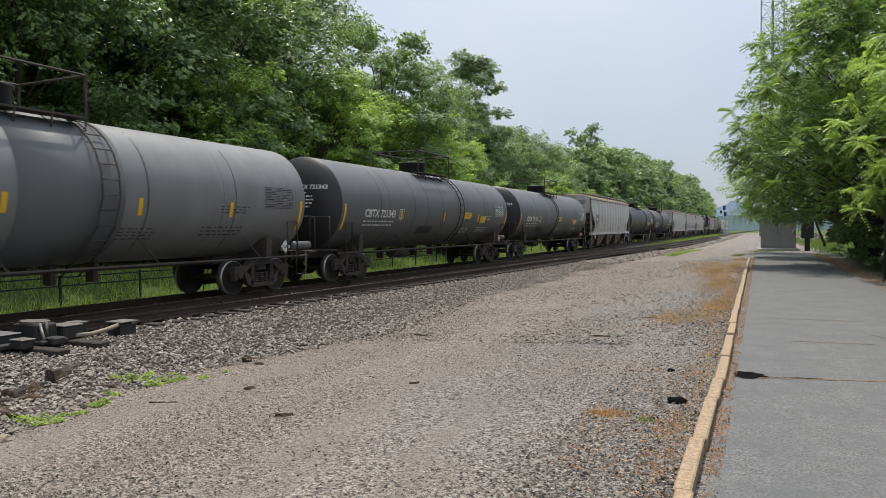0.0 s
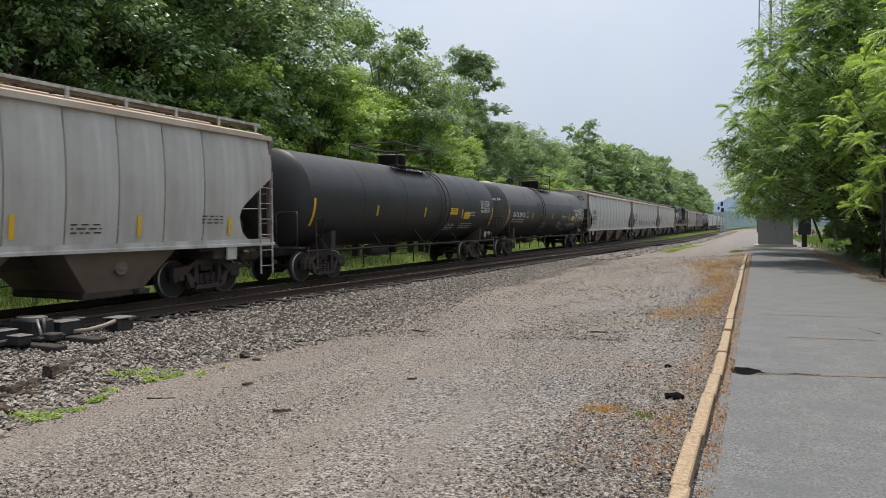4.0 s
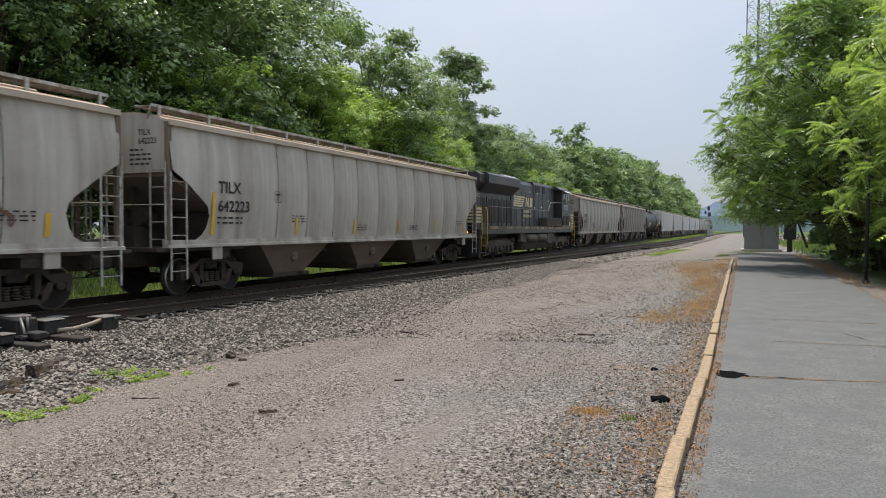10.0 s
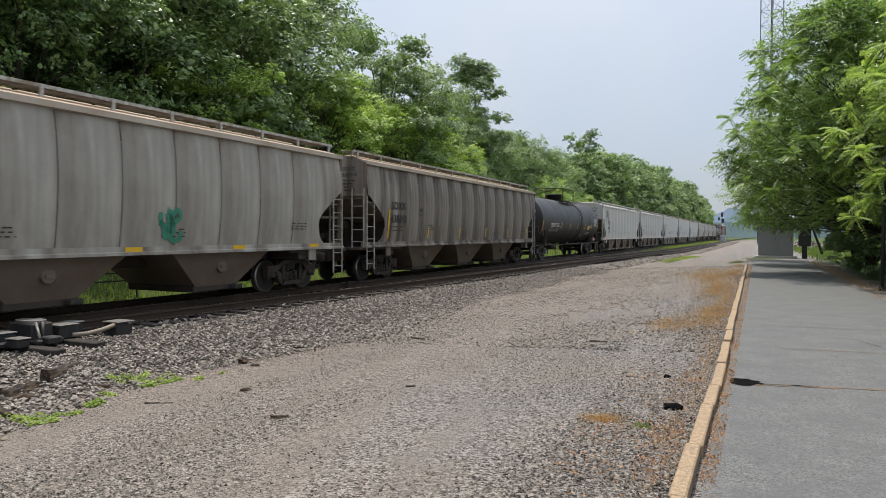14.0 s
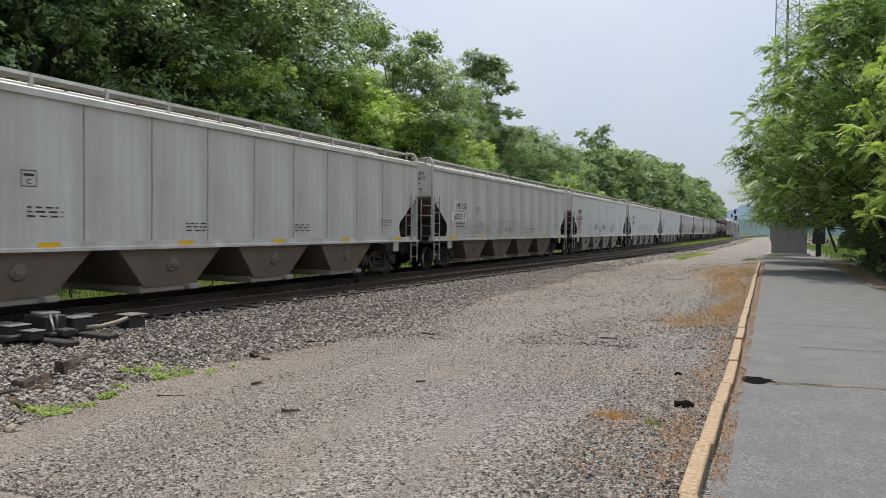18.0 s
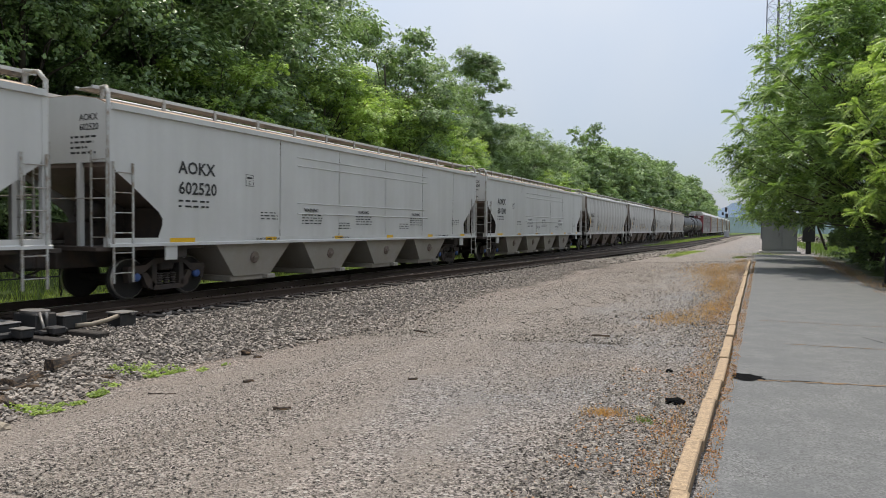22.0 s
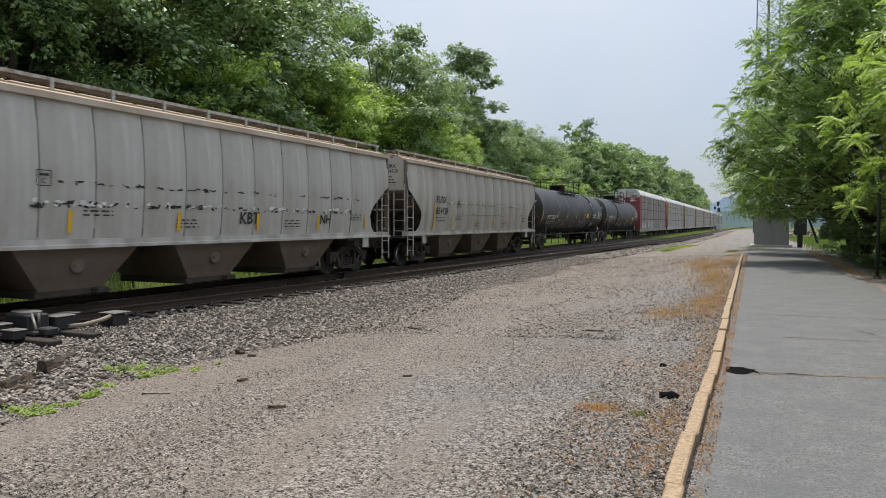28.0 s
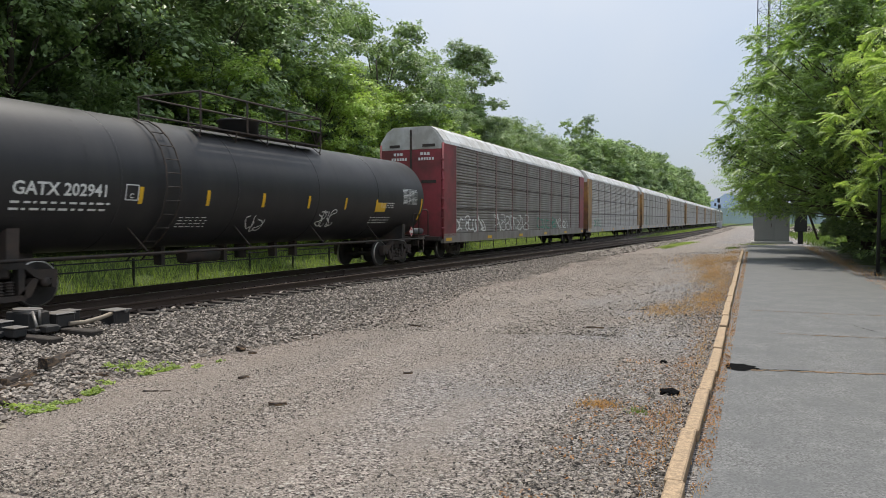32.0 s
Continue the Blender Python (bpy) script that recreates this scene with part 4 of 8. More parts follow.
for x, y, s in ((5.2, 31.5, 1.0), (6.0, 36, 1.1), (7.2, 29.0, 1.0), (5.4, 40.5, 1.1), (8.5, 38, 1.3), (6.6, 24.5, 0.8), (5.0, 46.5, 0.9), (4.9, 35.2, 0.95), (6.4, 33.2, 1.2), (5.6, 43.2, 1.0), (7.4, 41.5, 1.3)):
    plant(shrub, x, y, -0.1, x * 77, (s, s, s), "dense dark shrub in the shade beside the path", "shrubs beside the path", "shrub")


# grass, weeds
def blades(name, spots, material, label, seed):
    """Upright narrow blades at (x, y, z, height, lean)."""
    rng = np.random.RandomState(seed)
    s = np.asarray(spots)
    n = len(s)
    w = rng.uniform(0, 6.283, n)
    h = s[:, 3]
    bx, by = np.cos(w), np.sin(w)
    half = (0.003 + 0.03 * h * rng.uniform(0.5, 1.2, n))
    p = s[:, :3]
    a = p + np.stack([bx * half, by * half, np.zeros(n)], -1)
    b = p - np.stack([bx * half, by * half, np.zeros(n)], -1)
    ln_ = rng.uniform(-0.5, 0.5, (n, 2)) * h[:, None]
    t = p + np.stack([ln_[:, 0], ln_[:, 1], h], -1)
    v = np.stack([a, b, t], 1).reshape(-1, 3)
    me = bpy.data.meshes.new(name)
    me.from_pydata(v.tolist(), [], (3 * np.arange(n)[:, None] + [0, 1, 2]).tolist())
    me.materials.append(material)
    tagged(new(name, me), label, "plants", kind="stuff")


def patchy(seed, n, patches, h):
    rng = np.random.RandomState(seed)
    out = []
    for cx, cy, rx, ry, k in patches:
        m = int(n * k)
        x, y = cx + rx * rng.normal(size=m) * 0.5, cy + ry * rng.normal(size=m) * 0.5
        z = np.interp(x, GXA, GZA)
        out.append(np.stack([x, y, z - 0.01, h * rng.uniform(0.4, 1.3, m)], -1))
    return np.concatenate(out)


def leafy_weeds(seed, patches, size, label):
    """Low broad-leaved weeds: (x, y, radius x, radius y, height, leaves)."""
    rng = np.random.RandomState(seed)
    P = []
    for x, y, rx, ry, h, n in patches:
        tufts = max(3, n // 45)
        tx, ty = x + rx * rng.normal(size=tufts) * 0.5, y + ry * rng.normal(size=tufts) * 0.5
        w = rng.randint(0, tufts, n)
        r = 0.07 * np.sqrt(rng.rand(n))
        a = rng.uniform(0, 6.283, n)
        px, py = tx[w] + r * np.cos(a), ty[w] + r * np.sin(a)
        th = h * rng.uniform(0.4, 1.2, tufts)
        P.append(np.stack([px, py, np.interp(px, GXA, GZA) + 0.01 + th[w] * rng.rand(n) * (1 - r / 0.1)], -1))
    P = np.concatenate(P)
    me = leaf_mesh("weeds", P, np.array([0, 0, 1.0]) + rng.normal(size=P.shape) * 0.5, size, M_weed, rng, 0.6)
    tagged(new("weeds", me), label, "plants", kind="stuff")


leafy_weeds(2, ((-7.85, 6.9, 0.35, 0.3, 0.13, 750), (-7.5, 7.15, 0.4, 0.3, 0.07, 480), (-7.2, 7.5, 0.3, 0.2, 0.06, 150), (-7.17, 5.68, 0.1, 0.1, 0.09, 300), (-6.95, 5.3, 0.15, 0.1, 0.04, 120), (-7.5, 6.1, 0.15, 0.12, 0.05, 120), (-7.25, 4.95, 0.35, 0.2, 0.09, 560), (-6.95, 4.85, 0.2, 0.15, 0.05, 160)), 0.045, "bright green weeds on the edge of the ballast")
rngv = np.random.RandomState(15)
n = 38000
gy = 4 + 110 * rngv.rand(n) ** 1.5
gx = -16.2 - 5.5 * rngv.rand(n)
# this grass takes the brighter weed colour, which paints sunlight into it
blades("grass", np.stack([gx, gy, np.interp(gx, GXA, GZA) - 0.02, rngv.uniform(0.12, 0.5, n) ** 1.2], -1), M_weed, "tall grass between the track and the woods", 3)
n = 9000
gy = 75 + 150 * rngv.rand(n)
sid = np.interp(gy, [a for a, _ in SIDING], [b for _, b in SIDING])
gx = XT + 1.9 + (sid - 1.6 - XT - 1.9) * rngv.rand(n)
blades("grass", np.stack([gx, gy, np.interp(gx, GXA, GZA) - 0.02, rngv.uniform(0.12, 0.35, n)], -1), M_grass, "grass strip between the main track and the siding", 4)
blades("weeds", patchy(5, 900, ((-6.4, 62, 0.8, 5, 1), (-5.6, 52, 0.4, 3, 0.4), (0.2, 54, 1.2, 2.5, 0.8), (-1.2, 47.5, 0.4, 1.6, 0.4)), 0.14), M_grass, "green weeds on the gravel lot", 6)
n = 6000
blades("grass", np.stack([rngv.uniform(3.4, 12, n), 52 + 45 * rngv.rand(n), np.full(n, -0.1), rngv.uniform(0.2, 0.7, n)], -1), M_grass, "sunlit grass beyond the shaded path", 7)
blades("dry_weeds", patchy(8, 8000, ((-1.7, 30, 1.0, 7, 1.0), (-1.0, 38, 0.5, 8, 0.7), (-1.2, 24, 0.45, 4, 0.5), (-0.95, 16.5, 0.45, 3.0, 0.5), (-1.6, 14.6, 0.5, 1.2, 0.25), (-0.75, 20, 0.25, 5, 0.35), (-0.6, 10, 0.12, 2.5, 0.07), (-0.65, 6, 0.15, 2.0, 0.04), (-1.35, 6.75, 0.22, 0.16, 0.05)), 0.05), M_dry, "dry orange-brown weeds along the kerb", 9)
n = 2600
dy = 3 + 38 * rngv.rand(n) ** 1.4
blades("dry_weeds", np.stack([rngv.normal(-0.285, 0.03, n), dy, np.full(n, -0.01), rngv.uniform(0.015, 0.04, n)], -1), M_dry, "dry grass in the joint between kerb and path", 10)
n = 1500
blades("dry_weeds", np.stack([rngv.normal(3.2, 0.25, n), 24 + 26 * rngv.rand(n), np.full(n, -0.02), rngv.uniform(0.03, 0.12, n)], -1), M_dry, "dry leaf litter along the path's far edge", 11)


def litter(seed, n, patches, size, material, label):
    """Small curled flakes of dead leaf lying on the ground."""
    rng = np.random.RandomState(seed)
    P = []
    for x0, x1, y0, y1, z, k in patches:
        m = int(n * k)
        y = y0 + (y1 - y0) * rng.rand(m) ** 1.6
        clump = np.sin(y * 5.1) + np.sin(y * 13.7 + 1) + np.sin(y * 2.3)
        keep = rng.uniform(-2, 2.4, m) < clump
        x = x0 + (x1 - x0) * rng.rand(m)
        P.append(np.stack([x, y, np.full(m, z) + rng.uniform(0, 0.012, m)], -1)[keep])
    P = np.concatenate(P)
    me = leaf_mesh("leaf_litter", P, np.array([0, 0, 1.0]) + rng.normal(size=P.shape) * 0.45, size, material, rng, 0.6)
    tagged(new("leaf_litter", me), label, "leaf litter", kind="stuff")


litter(61, 9000, ((-0.345, -0.23, 3.2, 40, 0.0, 1.0), (-0.85, -0.5, 3.2, 34, -0.06, 1.0), (2.9, 3.8, 18, 50, 0.005, 0.8)), 0.024, M_litter, "dead orange and brown leaf bits along the kerb")
litter(62, 2600, ((-1.5, -0.5, 3.2, 9, -0.075, 1.0),), 0.03, M_litter, "dead leaf bits among the gravel")
blades("weeds", patchy(63, 220, ((-0.95, 6.55, 0.14, 0.1, 0.5),), 0.05), M_grass, "small dark green weed beside the kerb", 64)
n = 5200
gy = 52 + 13 * rngv.rand(n)
gx = -5.6 + 0.08 * (gy - 58) + rngv.normal(0, 0.35, n)
blades("weeds", np.stack([gx, gy, np.interp(gx, GXA, GZA) - 0.01, rngv.uniform(0.03, 0.16, n)], -1), M_weed, "yellow-green weeds along the far gravel lot", 71)
n = 9000
gy = 95 + 110 * rngv.rand(n)
sid = np.interp(gy, [a for a, _ in SIDING], [b for _, b in SIDING])
gx = sid - 1.7 - 2.6 * rngv.rand(n)
blades("grass", np.stack([gx, gy, np.interp(gx, GXA, GZA) - 0.01, rngv.uniform(0.15, 0.4, n)], -1), M_weed, "sunlit grass strip beside the siding", 72)
n = 2600
blades("dry_weeds", np.stack([rngv.normal(-1.9, 0.75, n), 30 + 9 * rngv.rand(n), np.full(n, -0.13), rngv.uniform(0.03, 0.1, n)], -1), M_dry, "dense dry orange weeds beside the kerb", 73)

# ---- things beside the track ----
def switch_machine():
    ob = tagged(new("switch_machine"), "dark cast switch machine with steel lids on long ties", "switch machine")
    ob.location = (-10.9, 7.6, 0)
    def p(name, bm, m, label=""):
        return part(name, bm, m, ob, label)
    for dy, end in ((-0.2, 0.85), (0.58, 0.8)):
        bm = bmesh.new()
        box(bm, -1.5, end, dy - 0.115, dy + 0.115, -0.36, -0.17, bevel=0.015)
        p("tie", bm, M_tie)
    # name, box, top lid
    for name, b, lid in (("motor_housing", (-0.75, -0.12, -0.62, -0.26, -0.17, 0.04), True), ("base_casting", (-0.85, 0.02, -0.72, -0.14, -0.172, -0.08), False),
                         ("gear_housing", (-0.62, -0.02, -0.06, 0.32, -0.17, 0.16), False), ("crank_case", (-0.02, 0.26, -0.50, -0.28, -0.17, -0.03), True),
                         ("crank_case", (0.04, 0.30, 0.02, 0.26, -0.17, -0.05), False), ("circuit_controller", (-0.45, -0.02, 0.44, 0.80, -0.17, 0.06), True),
                         ("base_casting", (-0.70, 0.16, -0.12, 0.40, -0.172, -0.10), False), ("rod_guard", (-0.6, -0.3, 0.9, 1.12, -0.2, 0.05), True)):
        bm = bmesh.new()
        box(bm, *b, bevel=0.02)
        body = p(name, bm, M_cast)
        if lid:
            bm = bmesh.new()
            box(bm, b[0] - 0.015, b[1] + 0.015, b[2] - 0.015, b[3] + 0.015, b[5], b[5] + 0.022, bevel=0.008)
            part("lid", bm, M_plate, body, "worn bare steel lid")
    bm = bmesh.new()
    lathe_top = [(0.30 * math.cos(i * math.pi / 10), 0.19 * math.sin(i * math.pi / 10)) for i in range(20)]
    prism(bm, [(-0.32 + u, 0.13 + v) for u, v in lathe_top], "z", 0.16, 0.20)
    p("lid", fixed(bm), M_plate, "round-ended bare steel lid")
    for a, b in (((-0.04, 0.02, 0.17), (0.24, -0.10, -0.06)), ((0.02, 0.10, 0.19), (0.02, 0.10, -0.05))):
        bm = bmesh.new()
        bar(bm, a, b, 0.026, 8)
        p("hand_lever", bm, M_plate)
    for yy in (-0.45, 0.1, 0.62):
        bm = bmesh.new()
        bar(bm, (-2.3, yy, -0.12), (-0.5, yy, -0.08), 0.03, 8)
        p("throw_rod", bm, M_rail)
    bm = bmesh.new()
    pipe(bm, [(0.0, 0.66, -0.11), (0.03, 0.95, -0.12), (0.06, 1.25, -0.08), (0.05, 1.50, -0.03)], 0.04, 10)
    p("conduit", bm, M_conduit, "tan cable conduit")
    bm = bmesh.new()
    box(bm, -0.26, 0.12, 1.5, 1.86, -0.3, 0.0, bevel=0.03)
    jb = p("junction_box", bm, M_cast)
    bm = bmesh.new()
    box(bm, -0.28, 0.14, 1.48, 1.88, 0.0, 0.022, bevel=0.006)
    part("lid", bm, M_plate, jb)
    bm = bmesh.new()
    bar(bm, (0.14, 1.72, 0.0), (0.19, 1.72, 0.0), 0.035, 8)
    part("hasp", bm, M_plate, jb)
    return ob


switch_machine()


def debris(x, y, z, l, w, h, turn, label, seed, tilt=0):
    rng = random.Random(seed)
    bm = bmesh.new()
    n = 6
    rows = []
    for k in range(n + 1):
        u = -l / 2 + l * k / n
        ww, hh = w * rng.uniform(0.6, 1.1), h * rng.uniform(0.6, 1.1)
        rows.append([bm.verts.new((u + rng.uniform(-0.02, 0.02), a * ww / 2, b * hh)) for a, b in ((-1, 0), (1, 0), (0.8, 1), (-0.7, 0.9))])
    for a, b in zip(rows, rows[1:]):
        for i in range(4):
            bm.faces.new((a[i], a[(i + 1) % 4], b[(i + 1) % 4], b[i]))
    bm.faces.new(rows[0])
    bm.faces.new(rows[-1])
    ob = tagged(part("timber_scrap", fixed(bm), M_wood_old), label, "wood scrap")
    ob.matrix_basis = pose(x, y, z, 0, tilt, turn)


debris(-9.03, 6.66, -0.35, 1.12, 0.2, 0.15, 124, "splintered piece of old tie on the ballast", 1, 4)
debris(-8.5, 5.68, -0.36, 0.55, 0.2, 0.11, 110, "rotten dark timber scrap lying on the ballast", 2)
debris(-8.25, 5.25, -0.37, 0.8, 0.16, 0.08, 70, "rotten dark timber scrap lying on the ballast", 3)
debris(-7.75, 5.0, -0.37, 0.45, 0.14, 0.07, 160, "short broken timber scrap lying on the ballast", 4)
debris(-8.0, 6.35, -0.37, 0.5, 0.08, 0.05, 30, "split dark timber sliver lying on the ballast", 14)
debris(-7.3, 10.2, -0.36, 0.55, 0.02, 0.02, 35, "thin bent twig on the gravel", 15)
debris(-8.35, 19.5, -0.35, 0.6, 0.03, 0.025, 55, "thin dark stick on the gravel", 16)
debris(-7.0, 8.4, -0.35, 0.14, 0.07, 0.03, 5, "small dark bark piece on the gravel", 17)
debris(-5.9, 6.9, -0.31, 0.12, 0.07, 0.03, 75, "small dark bark piece on the gravel", 18)
debris(-3.9, 7.6, -0.22, 0.12, 0.06, 0.03, 15, "small dark bark piece on the gravel", 19)
debris(-6.45, 6.0, -0.345, 0.34, 0.035, 0.025, 20, "thin dark stick on the gravel", 5)
debris(-4.55, 5.85, -0.25, 0.17, 0.06, 0.03, 30, "small dark bark piece on the gravel", 6)
debris(-2.45, 11.8, -0.15, 0.30, 0.06, 0.03, 10, "small dark bark piece on the gravel", 7)
debris(-5.8, 11.6, -0.30, 0.35, 0.03, 0.025, -20, "thin dark stick on the gravel", 8)


def rock(x, y, z, s, label, m, seed, name="rock"):
    bm = bmesh.new()
    bmesh.ops.create_icosphere(bm, subdivisions=2, radius=1)
    for v in bm.verts:
        v.co = Vector((v.co.x * s[0], v.co.y * s[1], v.co.z * s[2])) * (1 + 0.35 * noise.noise(v.co * 1.6 + Vector((seed, 0, 0))))
    ob = tagged(part(name, bm, m), label, "rock")
    ob.location = (x, y, z)


rock(-0.76, 7.35, -0.07, (0.12, 0.09, 0.045), "black asphalt lump on the gravel beside the kerb", M_hole, 3)
rock(-6.75, 4.3, -0.33, (0.10, 0.07, 0.05), "pale tan stone at the edge of the lot", M_conduit, 5)
rock(-7.4, 8.6, -0.34, (0.09, 0.07, 0.06), "rust-coloured stone on the ballast", M_wood_old, 7)
rock(-1.0, 8.95, -0.08, (0.05, 0.04, 0.03), "small dark lump on the gravel", M_hole, 9)

# equipment cabinet at the end of the path
cab = tagged(new("equipment_cabinet"), "grey metal railway equipment cabinet on a concrete base", "cabinet")
cab.location = (0, 57.0, 0)
bm = bmesh.new()
box(bm, 0.05, 2.42, 0.0, 1.6, 0.12, 2.55, bevel=0.02)
part("body", bm, M_cabinet, cab)
bm = bmesh.new()
prism(bm, [(-0.02, 2.55), (2.5, 2.55), (2.45, 2.68), (0.05, 2.72)], "y", -0.08, 1.68)
part("roof", fixed(bm), M_cabinet, cab)
for x in (0.40, 1.45):
    bm = bmesh.new()
    box(bm, x - 0.3 if x < 1 else x - 0.02, x + 0.98 if x < 1 else x + 0.9, -0.03, 0.0, 0.25, 2.45, bevel=0.008)
    d = part("door", bm, M_cabinet, cab)
    bm = bmesh.new()
    bar(bm, (x + 0.8, -0.06, 1.2), (x + 0.8, -0.06, 1.45), 0.02, 6)
    part("handle", bm, M_under, d)
bm = bmesh.new()
box(bm, -0.15, 2.65, -0.3, 1.8, -0.1, 0.12, bevel=0.02)
part("base", bm, M_concrete, cab)
sgn = tagged(new("relay_box"), "dark box mounted on a post beside the path's end", "relay box")
sgn.location = (3.15, 57.0, 0)
bm = bmesh.new()
box(bm, -0.40, 0.42, -0.15, 0.3, 0.86, 3.3, bevel=0.02)
part("box", bm, M_signal, sgn)
bm = bmesh.new()
box(bm, -0.17, 0.17, 0.0, 0.15, -0.1, 0.9)
part("post", bm, M_signal, sgn)

# signal
sig = tagged(new("railway_signal"), "railway colour-light signal with black heads on a pole", "signal")
sig.location = (-10.6, 190.0, 0)
bm = bmesh.new()
bar(bm, (2.6, 0, -0.4), (2.6, 0, 7.0), 0.10, 10)
part("pole", bm, M_galv, sig)
for x, z, s in ((2.35, 6.75, 0.62), (2.5, 5.2, 0.62), (1.55, 5.7, 0.45)):
    bm = bmesh.new()
    box(bm, x - s * 0.55, x + s * 0.55, -0.15, 0.1, z - s * 0.9, z + s * 0.9, bevel=0.15)
    h = part("signal_head", bm, M_signal, sig)
    bm = bmesh.new()
    for q in (-0.4, 0, 0.4):
        bar(bm, (x, -0.16, z + q * s), (x, -0.45, z + q * s + 0.02), 0.12 * s + 0.06, 10)
    part("hood", bm, M_signal, h)
bm = bmesh.new()
for a, b in (((1.3, 0.2, -0.4), (1.3, 0.2, 4.6)), ((2.0, 0.2, -0.4), (2.0, 0.2, 4.6))):
    bar(bm, a, b, 0.05, 6)
for q in range(9):
    bar(bm, (1.3, 0.2, 0.2 + q * 0.5), (2.0, 0.2, 0.2 + q * 0.5), 0.03, 5)
part("ladder", bm, M_galv, sig)
bm = bmesh.new()
box(bm, 1.2, 3.2, -0.3, 0.5, 4.3, 4.4)
part("platform", bm, M_galv, sig)
bm = bmesh.new()
box(bm, 2.0, 3.2, -0.3, 0.5, -0.4, 1.4, bevel=0.03)
part("case", bm, M_galv, sig)

# lattice mast
mast = tagged(new("radio_mast"), "tall grey steel lattice mast behind the trees", "mast")
mast.location = (2.0, 150.0, 0)
legs = [(-2.0, -1.15), (2.0, -1.15), (0.0, 2.3)]
for lx, ly in legs:
    bm = bmesh.new()
    bar(bm, (lx, ly, -0.5), (lx, ly, 62), 0.11, 8)
    part("leg", bm, M_tower, mast)
bm = bmesh.new()
for i in range(3):
    a, b = legs[i], legs[(i + 1) % 3]
    for q in range(20):
        z = 6 + q * 2.8
        bar(bm, (*a, z), (*b, z), 0.035, 5)
        bar(bm, (*a, z), (*b, z + 2.8), 0.032, 5)
        bar(bm, (*b, z), (*a, z + 2.8), 0.032, 5)
part("bracing", bm, M_tower, mast)
bm = bmesh.new()
for x in (0.15, -0.1):
    bar(bm, (x, -1.1, 0), (x, -1.1, 60), 0.07, 6)
for q in range(16):
    box(bm, -0.25, 0.3, -1.25, -1.0, 8 + q * 3.3, 8.25 + q * 3.3)
part("cable_run", bm, M_under, mast)

# low fence behind the track
fence = tagged(new("fence"), "low black post and rail fence behind the track", "fence")
bm = bmesh.new()
box(bm, -17.53, -17.47, -0.03, 0.03, -0.7, 0.52, bevel=0.006)
post_me = mesh_of(bm, "post", M_signal)
for i in range(34):
    again("post", post_me, fence, pose(0, 2 + i * 2.7, 0))
for z in (0.22, 0.46):
    bm = bmesh.new()
    box(bm, -17.45, -17.42, 1.0, 93, z - 0.02, z + 0.02)
    part("rail", bm, M_signal, fence)

# slim pole beside the path
pole = tagged(new("path_pole"), "slim dark pole at the shaded edge of the path", "pole")
bm = bmesh.new()
bar(bm, (3.62, 25.6, -0.1), (3.62, 25.6, 4.2), 0.055, 10)
part("shaft", bm, M_signal, pole)
bm = bmesh.new()
bar(bm, (3.62, 25.6, -0.06), (3.62, 25.6, 0.05), 0.11, 10)
part("foot", bm, M_signal, pole)

# gravel heap in the sun behind the cabinet
def heap(rng, n):
    r = 4.2 * np.sqrt(rng.rand(n))
    w = rng.uniform(0, 6.283, n)
    return np.stack([5.6 + r * np.cos(w), 100 + r * np.sin(w) * 0.7, -0.3 + 1.3 * (1 - r / 4.2) + rng.uniform(-0.05, 0.05, n)], -1)


scatter_stones("gravel_heap", 1500, heap, (0.1, 0.2), M_pebble, "heap of grey gravel in the sun", 31)

# far woods and ridge, their haze painted into the base colours
def ridge(name, pts, y, depth, base, m, label, seed):
    bm = bmesh.new()
    rng = random.Random(seed)
    front, top, back = [], [], []
    n = 160
    x0, x1 = pts[0][0], pts[-1][0]
    for i in range(n + 1):
        x = x0 + (x1 - x0) * i / n
        h = spline(pts, x) * (1 + 0.06 * noise.noise((x * 12 / (x1 - x0), seed, 0)) + 0.05 * rng.random())
        front.append(bm.verts.new((x, y, base)))
        top.append(bm.verts.new((x, y + depth * 0.5, h)))
        back.append(bm.verts.new((x, y + depth, base)))
    for i in range(n):
        bm.faces.new((front[i], front[i + 1], top[i + 1], top[i]))
        bm.faces.new((top[i], top[i + 1], back[i + 1], back[i]))
    tagged(part(name, bm, m), label, "backdrop", kind="structure")


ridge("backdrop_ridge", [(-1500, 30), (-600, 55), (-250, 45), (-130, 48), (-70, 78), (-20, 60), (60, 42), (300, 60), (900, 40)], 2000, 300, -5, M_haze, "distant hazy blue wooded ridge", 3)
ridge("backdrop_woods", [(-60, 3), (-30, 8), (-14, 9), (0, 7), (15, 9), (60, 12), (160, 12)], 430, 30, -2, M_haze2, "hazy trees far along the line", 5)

# ---- train: shared pieces ----
POOL = {}


def pooled(key, make, mats, smooth=False):
    if key not in POOL:
        bm = bmesh.new()
        make(bm)
        fixed(bm)
        POOL[key] = mesh_of(bm, key if isinstance(key, str) else key[0], mats, smooth)
    return POOL[key]


